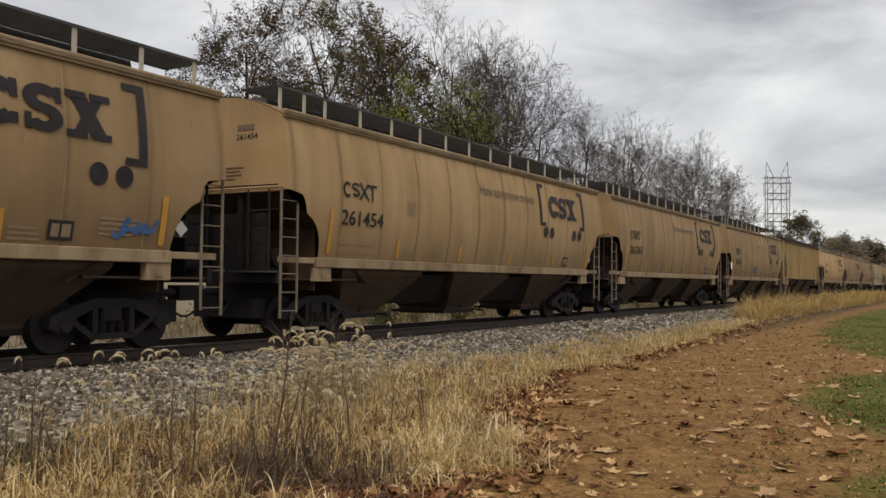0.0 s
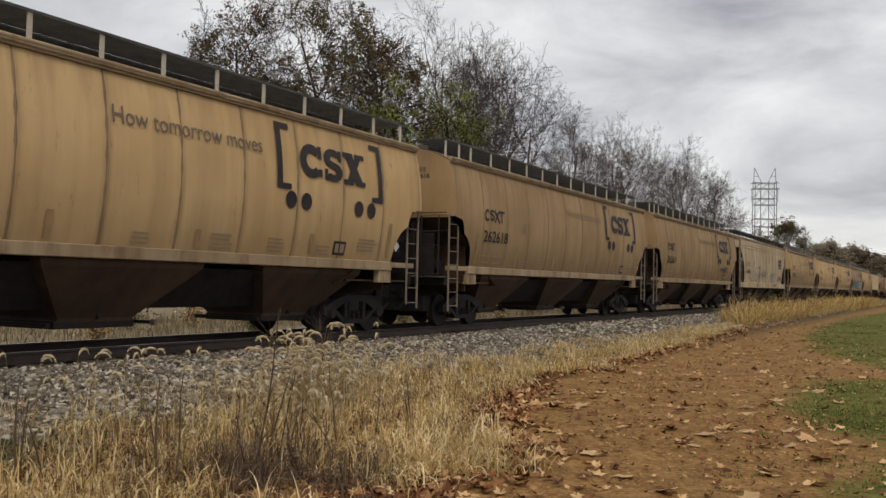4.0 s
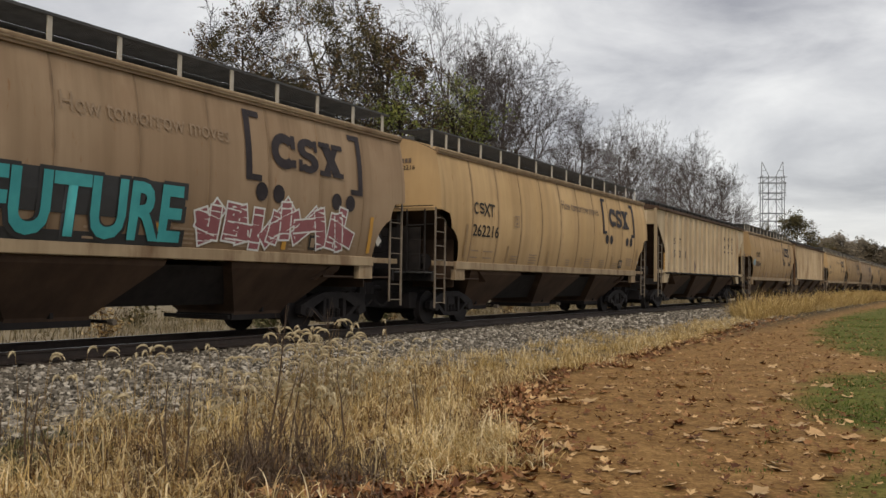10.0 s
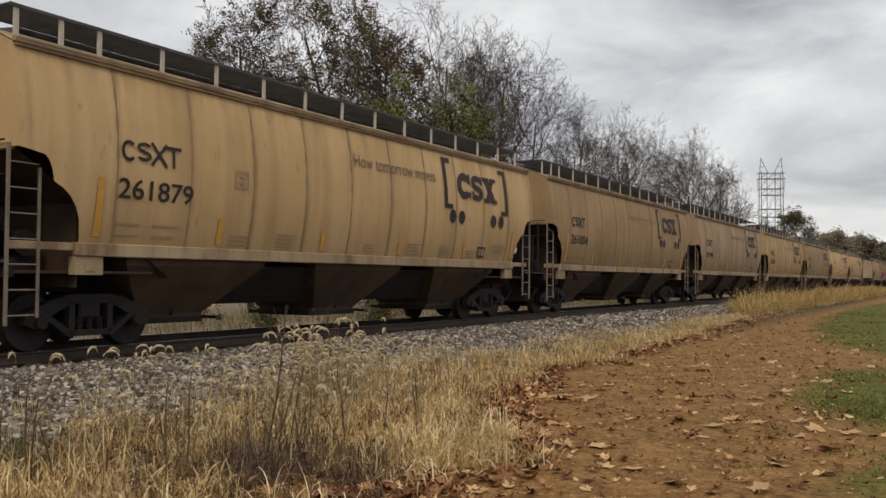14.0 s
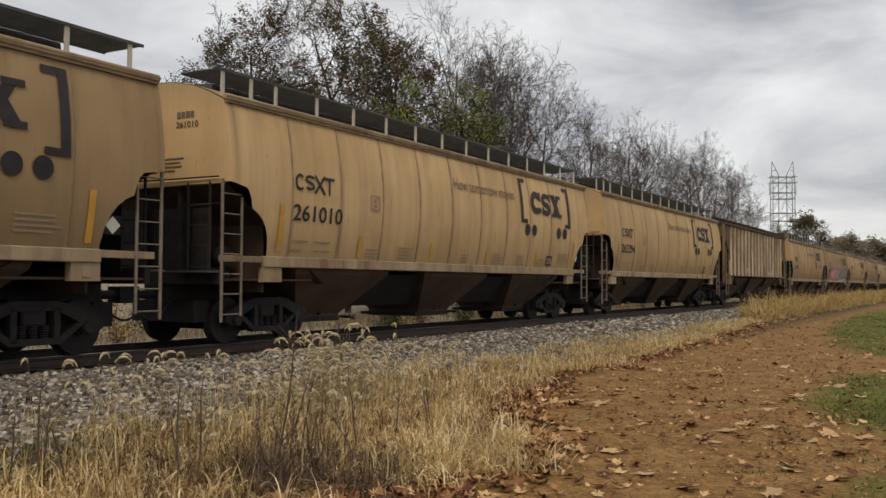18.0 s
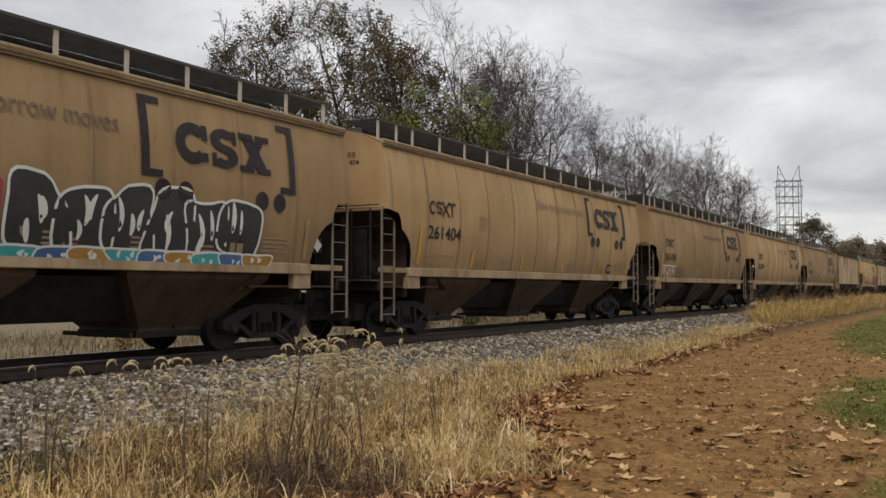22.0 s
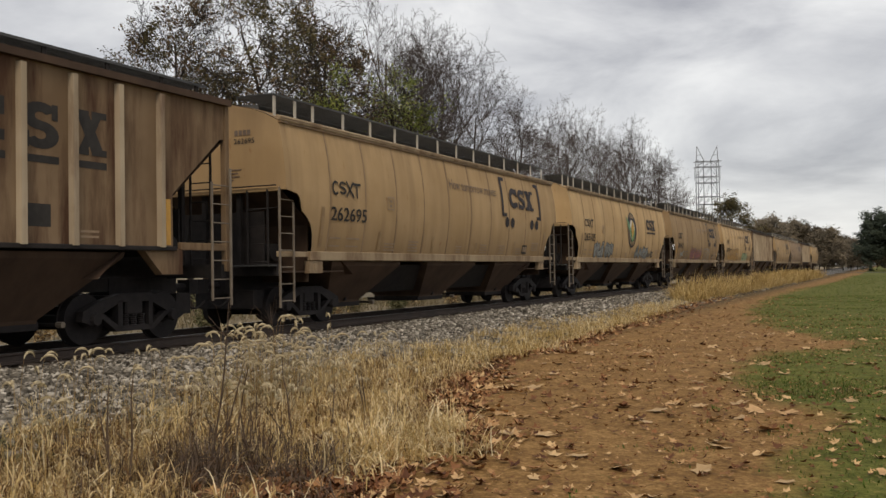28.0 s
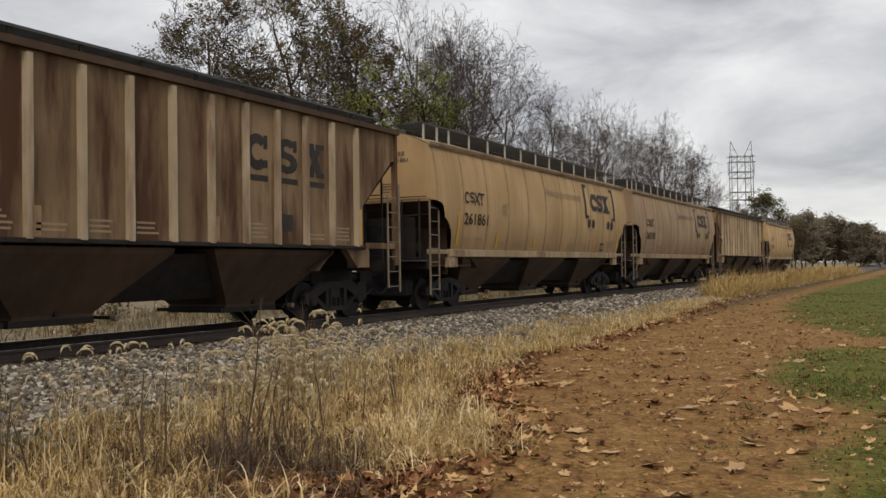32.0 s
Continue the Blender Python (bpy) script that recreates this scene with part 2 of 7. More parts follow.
BROWN = car_paint("grimy_brown_paint", (0.29, 0.195, 0.112), (0.41, 0.29, 0.175), (0.075, 0.033, 0.018), 0.52, 0.8, rust_run=0.13)
RIB_PALE = car_paint("pale_rib_paint", (0.49, 0.385, 0.255), (0.57, 0.46, 0.32), (0.14, 0.065, 0.035), 0.25, 0.4, rust_run=0.2)
RIB_DULL = car_paint("dull_rib_paint", (0.36, 0.285, 0.195), (0.49, 0.40, 0.285), (0.10, 0.048, 0.028), 0.34, 0.6, rust_run=0.2)
SILL = car_paint("sill_paint", (0.30, 0.222, 0.138), (0.39, 0.30, 0.192), (0.14, 0.08, 0.045), 0.35, 0.8)
# near-black gear; also stands for shade in the bay valleys and car ends
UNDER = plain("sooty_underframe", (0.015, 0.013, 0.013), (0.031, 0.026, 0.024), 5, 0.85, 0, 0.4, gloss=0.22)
# darker than the car paint; in the end recesses it carries their shade
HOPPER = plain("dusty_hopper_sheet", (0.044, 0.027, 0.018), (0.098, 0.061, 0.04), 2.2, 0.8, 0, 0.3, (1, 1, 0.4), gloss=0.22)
STEEL = plain("worn_truck_steel", (0.012, 0.010, 0.011), (0.026, 0.022, 0.021), 9, 0.75, 0.05, 0.5, gloss=0.22)
GRATE = plain("dirty_grating", (0.05, 0.05, 0.05), (0.10, 0.098, 0.095), 30, 0.6, 0.4, 0.3, gloss=0.22)
BRACKET = plain("pale_bracket_paint", (0.36, 0.32, 0.26), (0.48, 0.44, 0.37), 8, 0.6, 0, 0.2)
LADDER = plain("dull_ladder_paint", (0.11, 0.085, 0.062), (0.215, 0.172, 0.126), 6, 0.65, 0, 0.2)
NAVY = plain("navy_lettering", (0.024, 0.019, 0.021), (0.045, 0.037, 0.04), 6, 0.6, 0, 0.1, gloss=0.15)
BLACKISH = plain("black_lettering", (0.025, 0.022, 0.02), (0.05, 0.045, 0.04), 6, 0.6, 0, 0.1, gloss=0.15)
FAINT = plain("faded_lettering", (0.24, 0.165, 0.10), (0.31, 0.22, 0.14), 12, 0.7, 0, 0.0)
# grime on the weld seams, and the shadow line under the eave
GRIME_SHADE = plain("seam_grime", (0.13, 0.08, 0.042), (0.27, 0.175, 0.095), 3, 0.7, 0, 0.2, (1, 1, 0.3))
REFLECT = plain("yellow_reflective_tape", (0.46, 0.225, 0.03), (0.58, 0.31, 0.045), 10, 0.45, 0, 0.1)
TAPE_OLD = plain("browned_reflective_tape", (0.24, 0.15, 0.07), (0.34, 0.22, 0.1), 10, 0.6, 0, 0.1)
WHITE = plain("dull_white_paint", (0.6, 0.57, 0.5), (0.72, 0.69, 0.62), 9, 0.6, 0, 0.1)
# rust, darkened to hold the shadow on the rail's side
RAIL = plain("rusty_rail", (0.028, 0.019, 0.015), (0.06, 0.041, 0.031), 8, 0.7, 0.2, 0.4)
RAIL_TOP = plain("polished_rail_head", (0.18, 0.17, 0.165), (0.28, 0.27, 0.26), 14, 0.35, 0.95, 0.1, (1, 0.05, 1))
TIE = plain("creosoted_wood", (0.04, 0.03, 0.024), (0.1, 0.078, 0.06), 7, 0.9, 0, 0.6, (1, 6, 1), obj=0.25, gloss=0.22)
BARK = plain("grey_bark", (0.016, 0.012, 0.010), (0.042, 0.033, 0.026), 8, 0.9, 0, 0.6, (1, 1, 0.3), obj=0.15, gloss=0.22)
TWIG = plain("grey_brown_twig", (0.046, 0.036, 0.031), (0.098, 0.076, 0.065), 8, 0.9, 0, 0.6, (1, 1, 0.3), obj=0.15)
OAK_LEAF = varied("brown_oak_leaf", [(0.0, (0.054, 0.041, 0.024)), (0.5, (0.108, 0.077, 0.041)), (0.8, (0.18, 0.106, 0.05)), (1.0, (0.144, 0.126, 0.05))], 0.7, 1.0, thin=0.35)
OLIVE_LEAF = varied("olive_leaf", [(0.0, (0.05, 0.047, 0.024)), (0.6, (0.114, 0.10, 0.044)), (1.0, (0.19, 0.138, 0.054))], 0.7, 1.0, thin=0.35)
FIELD_LEAF = varied("grey_green_leaf", [(0.0, (0.07, 0.075, 0.035)), (0.6, (0.15, 0.15, 0.075)), (1.0, (0.28, 0.25, 0.13))], 0.7, 1.0, thin=0.35)
GREEN_LEAF = varied("yellow_green_leaf", [(0.0, (0.11, 0.14, 0.025)), (0.6, (0.20, 0.235, 0.05)), (1.0, (0.34, 0.34, 0.09))], 0.6, 1.0, thin=0.35)
DEEP_LEAF = plain("dark_green_needle", (0.02, 0.03, 0.017), (0.045, 0.058, 0.03), 1.2, 0.8, 0, 0, island=0.3)
WOODS_LEAF = plain("russet_woods_leaf", (0.10, 0.082, 0.056), (0.20, 0.155, 0.095), 0.3, 0.8, 0, 0, island=0.4)
STRAW = varied("dry_straw", [(0.0, (0.075, 0.042, 0.016)), (0.3, (0.22, 0.128, 0.05)), (0.7, (0.49, 0.35, 0.155)), (1.0, (0.84, 0.69, 0.42))], 0.6, 1.6, thin=0.35)
STRAW_GOLD = varied("golden_straw", [(0.0, (0.26, 0.165, 0.055)), (0.5, (0.49, 0.345, 0.125)), (1.0, (0.72, 0.55, 0.26))], 0.6, 1.2, thin=0.35)
STRAW_PALE = varied("bleached_straw", [(0.0, (0.36, 0.24, 0.085)), (0.5, (0.68, 0.51, 0.23)), (1.0, (0.95, 0.82, 0.54))], 0.55, 1.6, thin=0.35)
STRAW_DULL = varied("grey_field_straw", [(0.0, (0.10, 0.085, 0.045)), (0.5, (0.22, 0.18, 0.105)), (1.0, (0.36, 0.30, 0.19))], 0.7, 1.2, thin=0.3)
# browner straw; its dark tones stand for shade inside the mat
STRAW_DIM = varied("weathered_straw", [(0.0, (0.055, 0.027, 0.012)), (0.4, (0.18, 0.098, 0.04)), (0.75, (0.40, 0.28, 0.122)), (1.0, (0.72, 0.56, 0.31))], 0.7, 1.6, thin=0.3)
HEAD = varied("foxtail_bristle", [(0.0, (0.27, 0.22, 0.12)), (1.0, (0.60, 0.51, 0.34))], 0.8, 30)
STALK = plain("dark_dead_stalk", (0.048, 0.029, 0.018), (0.12, 0.076, 0.042), 12, 0.8, 0, 0.2, island=0.3)
TURF = varied("green_turf_blade", [(0.0, (0.05, 0.075, 0.015)), (0.55, (0.095, 0.145, 0.025)), (0.82, (0.15, 0.18, 0.042)), (1.0, (0.30, 0.22, 0.09))], 0.7, 2, thin=0.35)
THATCH = varied("brown_turf_blade", [(0.0, (0.07, 0.036, 0.014)), (0.4, (0.19, 0.105, 0.042)), (0.8, (0.36, 0.225, 0.10)), (1.0, (0.62, 0.45, 0.24))], 0.8, 2)
LEAF_RED = varied("russet_fallen_leaf", [(0.0, (0.085, 0.034, 0.016)), (0.45, (0.21, 0.09, 0.036)), (0.72, (0.36, 0.19, 0.08)), (1.0, (0.62, 0.42, 0.21))], 0.75, 9, 0.3)
LEAF_TAN = plain("tan_fallen_leaf", (0.34, 0.21, 0.09), (0.56, 0.38, 0.19), 9, 0.75, 0, 0.3, obj=0.2)
STONE = varied("ballast_stone", [(0.0, (0.045, 0.039, 0.031)), (0.35, (0.125, 0.11, 0.088)), (0.75, (0.265, 0.238, 0.195)), (1.0, (0.56, 0.515, 0.44))], 0.85, 14, 0.5)
GALV = plain("galvanised_tower_steel", (0.15, 0.155, 0.16), (0.23, 0.235, 0.24), 3, 0.6, 0.2, 0.1)
ASPHALT = plain("asphalt", (0.045, 0.045, 0.045), (0.09, 0.088, 0.085), 12, 0.9, 0, 0.4)


def ground_material():
    """Worn tan turf with greener lawn patches and straw litter towards the track, darkened for the shade under the
    grass.
    """
    m, n, l, b = nodes_of("worn_turf")
    tc = n.new("ShaderNodeTexCoord").outputs["Object"]
    grain = noise_node(n, l, tc, 24, 8, 0.8)
    broad = noise_node(n, l, tc, 4.0, 6, 0.65)
    fine = mixed(n, l, 0.28, grain, broad)
    dirt = ramp_node(n, [(0.36, (0.08, 0.043, 0.016)), (0.5, (0.205, 0.113, 0.04)), (0.63, (0.40, 0.245, 0.098))])
    l.new(fine, dirt.inputs["Fac"])
    green = ramp_node(n, [(0.38, (0.026, 0.046, 0.006)), (0.52, (0.06, 0.105, 0.013)), (0.64, (0.14, 0.15, 0.035))])
    l.new(fine, green.inputs["Fac"])
    # straw litter with the deep shade between the blades in its browns
    straw = ramp_node(n, [(0.3, (0.032, 0.022, 0.011)), (0.7, (0.14, 0.095, 0.044))])
    l.new(fine, straw.inputs["Fac"])
    sep = n.new("ShaderNodeSeparateXYZ")
    l.new(tc, sep.inputs["Vector"])
    # lawn: the greener patches, with a ragged edge
    wob = noise_node(n, l, tc, 3.0, 9, 0.75)
    lay = n.new("ShaderNodeAttribute")
    lay.attribute_name = "lawn"
    ad = n.new("ShaderNodeMath")
    ad.operation = "MULTIPLY_ADD"
    ad.inputs[1].default_value = 0.45
    l.new(wob, ad.inputs[0])
    l.new(lay.outputs["Fac"], ad.inputs[2])
    gr = ramp_node(n, [(0.62, (0, 0, 0)), (0.94, (0.74, 0.74, 0.74))])
    l.new(ad.outputs[0], gr.inputs["Fac"])
    col = mixed(n, l, gr.outputs["Color"], dirt.outputs["Color"], green.outputs["Color"])
    ms = n.new("ShaderNodeMapRange")
    ms.inputs["From Min"].default_value, ms.inputs["From Max"].default_value = 7.4, 6.2
    l.new(sep.outputs["X"], ms.inputs["Value"])
    col = mixed(n, l, ms.outputs["Result"], col, straw.outputs["Color"])
    far = ramp_node(n, [(0.35, (0.12, 0.095, 0.06)), (0.65, (0.30, 0.25, 0.17))])
    l.new(fine, far.inputs["Fac"])
    mf = n.new("ShaderNodeMapRange")
    mf.inputs["From Min"].default_value, mf.inputs["From Max"].default_value = -3.2, -4.2
    l.new(sep.outputs["X"], mf.inputs["Value"])
    col = mixed(n, l, mf.outputs["Result"], col, far.outputs["Color"])
    l.new(col, b.inputs["Base Color"])
    b.inputs["Roughness"].default_value = 0.95
    b.inputs["Specular IOR Level"].default_value = 0.1
    bump_to(n, l, b, fine, 0.4, 0.006)
    return m


def ballast_material():
    m, n, l, b = nodes_of("ballast_bed")
    tc = n.new("ShaderNodeTexCoord").outputs["Object"]
    v = n.new("ShaderNodeTexVoronoi")
    v.inputs["Scale"].default_value = 17
    l.new(tc, v.inputs["Vector"])
    r = ramp_node(n, [(0.0, (0.025, 0.023, 0.02)), (0.5, (0.085, 0.078, 0.069)), (1.0, (0.24, 0.225, 0.20))])
    l.new(v.outputs["Color"], r.inputs["Fac"])
    col = mixed(n, l, 0.5, r.outputs["Color"], noise_node(n, l, tc, 0.8, 5), "OVERLAY")
    l.new(col, b.inputs["Base Color"])
    b.inputs["Roughness"].default_value = 0.95
    bump_to(n, l, b, v.outputs["Distance"], 1.0, 0.04)
    return m


GROUND_M, BALLAST_M = ground_material(), ballast_material()

# ---- small builders ----


def link(name, bm, material, parent=None, label=""):
    me = bpy.data.meshes.new(name)
    bm.to_mesh(me)
    bm.free()
    me.materials.append(material)
    ob = new(name, me)
    if parent is not None:
        ob.parent = parent
    if label:
        ob["label"] = label
    return ob


part = link


def share(name, me, parent, m=None, label=""):
    """Another piece on the same mesh."""
    ob = new(name, me)
    ob.parent = parent
    if m is not None:
        ob.matrix_basis = m
    if label:
        ob["label"] = label
    return ob


def mesh_np(name, verts, faces, material):
    me = bpy.data.meshes.new(name)
    verts, faces = np.asarray(verts, np.float32), np.asarray(faces, np.int32)
    nv, nf, k = len(verts), len(faces), faces.shape[1]
    me.vertices.add(nv)
    me.vertices.foreach_set("co", verts.ravel())
    me.loops.add(nf * k)
    me.loops.foreach_set("vertex_index", faces.ravel())
    me.polygons.add(nf)
    me.polygons.foreach_set("loop_start", np.arange(0, nf * k, k, dtype=np.int32))
    me.update(calc_edges=True)
    me.materials.append(material)
    return me


def empty(name):
    ob = new(name)
    ob.empty_display_size = 0.3
    return ob


def bx(bm, x0, x1, y0, y1, z0, z1):
    vs = [bm.verts.new((x, y, z)) for x in (x0, x1) for y in (y0, y1) for z in (z0, z1)]
    for f in ((0, 1, 3, 2), (4, 6, 7, 5), (0, 4, 5, 1), (2, 3, 7, 6), (0, 2, 6, 4), (1, 5, 7, 3)):
        bm.faces.new([vs[i] for i in f])
    return vs


def soft_box(x0, x1, y0, y1, z0, z1, r=0.01):
    bm = bmesh.new()
    bx(bm, x0, x1, y0, y1, z0, z1)
    bmesh.ops.bevel(bm, geom=bm.edges[:], offset=r, segments=1, affect="EDGES")
    return bm


def rod(bm, a, b, r0, r1=None, sides=6):
    a, b = Vector(a), Vector(b)
    r1 = r0 if r1 is None else r1
    d = (b - a).normalized()
    p = d.orthogonal().normalized()
    q = d.cross(p)
    ring = []
    for c, r in ((a, r0), (b, r1)):
        ring.append([bm.verts.new(c + r * (math.cos(t) * p + math.sin(t) * q)) for t in (2 * math.pi * i / sides for i in range(sides))])
    for i in range(sides):
        j = (i + 1) % sides
        bm.faces.new((ring[0][i], ring[0][j], ring[1][j], ring[1][i]))
    bm.faces.new(ring[0][::-1])
    bm.faces.new(ring[1])


def prism(bm, pts, axis, a, b):
    """A flat outline drawn in the two other axes, extruded from a to b along axis 0, 1 or 2."""
    rings = []
    for v in (a, b):
        ring = []
        for p in pts:
            c = list(p)
            c.insert(axis, v)
            ring.append(bm.verts.new(c))
        rings.append(ring)
    k = len(pts)
    for i in range(k):
        j = (i + 1) % k
        bm.faces.new((rings[0][i], rings[0][j], rings[1][j], rings[1][i]))
    bm.faces.new(rings[0][::-1])
    bm.faces.new(rings[1])


def fixed(bm):
    bmesh.ops.recalc_face_normals(bm, faces=bm.faces[:])
    return bm


# ---- the land ----
def bed_height(x):
    """Height of the ground across the line: rail heads are at 0."""
    a = abs(x)
    if a < 2.1:
        return -0.23
    if a < 3.7:
        return -0.23 - 0.10 * (a - 2.1) / 1.6
    return -0.34 if a < 5 else -0.36


def axis_steps(lo, hi, fine_lo, fine_hi, fine, grow=1.35):
    out, s, v = [], fine, fine_lo
    v = fine_lo
    while v < fine_hi:
        out.append(v)
        v += fine
    while v < hi:
        out.append(v)
        s *= grow
        v += s
    out.append(hi)
    s, v = fine, fine_lo
    while v > lo:
        s *= grow
        v -= s
        out.insert(0, max(v, lo))
    return out


def sheet(name, xs, ys, height, material):
    verts = [(x, y, height(x, y)) for y in ys for x in xs]
    k = len(xs)
    faces = [(j * k + i, j * k + i + 1, (j + 1) * k + i + 1, (j + 1) * k + i) for j in range(len(ys) - 1) for i in range(k - 1)]
    me = mesh_np(name, verts, faces, material)
    me.polygons.foreach_set("use_smooth", [True] * len(me.polygons))
    return new(name, me)


def land(x, y):
    rough = 0.03 * noise.noise((x * 0.9, y * 0.9, 0.3)) + 0.015 * noise.noise((x * 3.1, y * 3.1, 4.3)) if abs(x - 8) < 25 and -12 < y < 90 else 0.0
    return bed_height(x) - (0.05 if abs(x) < 5.2 else 0.0) + rough


LAWN_Y = (4, 8, 9.5, 10.3, 11, 12.5, 14.2, 16.3, 17.6, 18.6, 20, 22, 28, 33, 44, 55, 75, 140)
LAWN_X = (11.7, 11.7, 11.8, 11.4, 11.0, 10.6, 10.3, 10.7, 11.7, 11.9, 11.2, 10.2, 9.0, 8.3, 7.7, 7.7, 8.4, 9.0)


def lawn(x, y):
    """Above nought on the green patches: the lawn has two tongues that reach towards the track."""
    return 0.42 * noise.noise((x * 0.9, y * 0.6, 8.0)) + 0.34 * noise.noise((x * 2.3, y * 1.6, 2.0)) + 0.28 * noise.noise((x * 6.0, y * 5.0, 6.0)) + 0.75 * (x - float(np.interp(y, LAWN_Y, LAWN_X)))


ground = sheet("ground", axis_steps(-1800, 1800, -12, 22, 0.3), axis_steps(-400, 2600, -6, 60, 0.35), land, GROUND_M)
lay = ground.data.attributes.new("lawn", "FLOAT", "POINT")
lay.data.foreach_set("value", [min(max(0.5 + 0.6 * lawn(v.co.x, v.co.y), 0.0), 1.0) for v in ground.data.vertices])
tagged(ground, "worn tan turf with green lawn patches beside the railway", "ground", kind="structure")


def edge_of_ballast(y, side):
    return (5.3 if side > 0 else -3.8) + 0.5 * noise.noise((y * 0.35, side * 7.0, 1.0)) + 0.25 * noise.noise((y * 1.3, side * 3.0, 2.0))


def ballast_sheet():
    ys = axis_steps(-60, 1400, -6, 70, 0.5)
    verts, cols = [], 25
    for y in ys:
        a, b = edge_of_ballast(y, -1), edge_of_ballast(y, 1)
        for i in range(cols):
            x = a + (b - a) * i / (cols - 1)
            z = bed_height(x) + 0.02 * noise.noise((x * 2, y * 2, 9))
            if i in (0, cols - 1):
                z -= 0.12
            verts.append((x, y, z))
    faces = [(j * cols + i, j * cols + i + 1, (j + 1) * cols + i + 1, (j + 1) * cols + i) for j in range(len(ys) - 1) for i in range(cols - 1)]
    return new("ballast", mesh_np("ballast", verts, faces, BALLAST_M))


ballast = tagged(ballast_sheet(), "grey crushed-stone ballast bed under the track", "ballast", kind="structure")


def stones():
    rng = np.random.default_rng(5)
    base = np.array([(x, y, z) for x in (-1, 1) for y in (-1, 1) for z in (-1, 1)], float)
    quad = np.array([(0, 1, 3, 2), (4, 6, 7, 5), (0, 4, 5, 1), (2, 3, 7, 6), (0, 2, 6, 4), (1, 5, 7, 3)])
    spots = []
    for y0, y1, per in ((2, 14, 560), (14, 24, 380), (24, 45, 110), (45, 80, 40)):
        n = int((y1 - y0) * 4.3 * per)
        y = rng.uniform(y0, y1, n)
        x = rng.uniform(1.15, 6.1, n)
        lim = np.array([edge_of_ballast(v, 1) for v in y])
        keep = (x < lim + 0.1) | (rng.random(n) < 0.10)
        spots.append(np.stack([x[keep], y[keep]], 1))
    n = 5000
    spots.append(np.stack([rng.uniform(-3.6, 1.1, n), rng.uniform(4, 40, n)], 1))
    p = np.concatenate(spots)
    n = len(p)
    size = rng.uniform(0.012, 0.022, n) * rng.choice([0.9, 1.2, 1.6], n) * (1 + 0.5 * (p[:, 1] > 24))
    v = base[None] * (1 + 0.38 * rng.uniform(-1, 1, (n, 8, 3)))
    v *= np.stack([rng.uniform(0.7, 1.25, n), rng.uniform(0.7, 1.25, n), rng.uniform(0.5, 0.95, n)], 1)[:, None]
    a = rng.uniform(0, 6.28, n)
    t = rng.uniform(-1.0, 1.0, n)
    ca, sa, ct, st = np.cos(a), np.sin(a), np.cos(t), np.sin(t)
    x, y, z = v[..., 0].copy(), v[..., 1].copy(), v[..., 2].copy()
    y, z = y * ct[:, None] - z * st[:, None], y * st[:, None] + z * ct[:, None]
    x, y = x * ca[:, None] - y * sa[:, None], x * sa[:, None] + y * ca[:, None]
    zz = np.array([bed_height(q) for q in p[:, 0]])
    v = np.stack([x, y, z], -1) * size[:, None, None]
    v[..., 0] += p[:, 0, None]
    v[..., 1] += p[:, 1, None]
    v[..., 2] += (zz + 0.012 + rng.uniform(0, 0.03, n))[:, None]
    faces = (quad[None] + 8 * np.arange(n)[:, None, None]).reshape(-1, 4)
    ob = new("ballast_stones", mesh_np("ballast_stones", v.reshape(-1, 3), faces, STONE))
    return tagged(ob, "loose grey angular ballast stones on the track bed", "gravel", kind="stuff")


stones()


# ---- the track ----
def track():
    base = empty("railway_track")
    base.location = (0, 0, -0.23)
    tagged(base, "rusty steel rails on dark wooden ties in grey ballast", "railway track", kind="structure")
    prof = [(-0.075, 0.06), (0.075, 0.06), (0.075, 0.075), (0.012, 0.10), (0.012, 0.18), (0.036, 0.195), (0.036, 0.226), (-0.036, 0.226), (-0.036, 0.195), (-0.012, 0.18), (-0.012, 0.10), (-0.075, 0.075)]
    for x in (0.755, -0.755):
        bm = bmesh.new()
        prism(bm, [(x + p, z) for p, z in prof], 1, -60, 1400)
        rail = part("rail", fixed(bm), RAIL, base)
        bm = bmesh.new()
        prism(bm, [(x - 0.03, 0.2262), (x + 0.03, 0.2262), (x + 0.026, 0.230), (x - 0.026, 0.230)], 1, -60, 1400)
        part("rail_head", fixed(bm), RAIL_TOP, rail, "polished running surface")
    bm = soft_box(-1.3, 1.3, -0.115, 0.115, -0.12, 0.05, 0.012)
    first = part("tie", bm, TIE, base)
    first.location = (0, 0, 0)
    for i in range(1, 170):
        share("tie", first.data, base, pose(random.uniform(-0.03, 0.03), 0.52 * i, random.uniform(-0.01, 0.008), 0, 0, random.uniform(-1, 1)))


track()


# ---- the freight cars ----
# y runs from the leading corner of the body (0) to the trailing one, x towards the lawn
def bulge(z):
    """Half width of the rounded body at a height."""
    return 1.49 + 0.20 * math.sin(math.pi * min(max((z - 1.45) / 3.0, 0), 1)) ** 0.85


def hull(z):
    """The same on the finished body."""
    return bulge((z - 0.028) / 0.9457)


def cut_round(z):
    if z >= 2.93:
        return 0.0
    return float(np.interp(z, [1.45, 1.7, 1.98, 2.15, 2.3, 2.41, 2.49, 2.66, 2.78, 2.86, 2.93], [1.10, 1.09, 1.04, 0.97, 0.86, 0.73, 0.57, 0.53, 0.48, 0.41, 0.26]))


def roof_z(x, half, eave, crown):
    return eave + (crown - eave) * (1 - (abs(x) / half) ** 2)


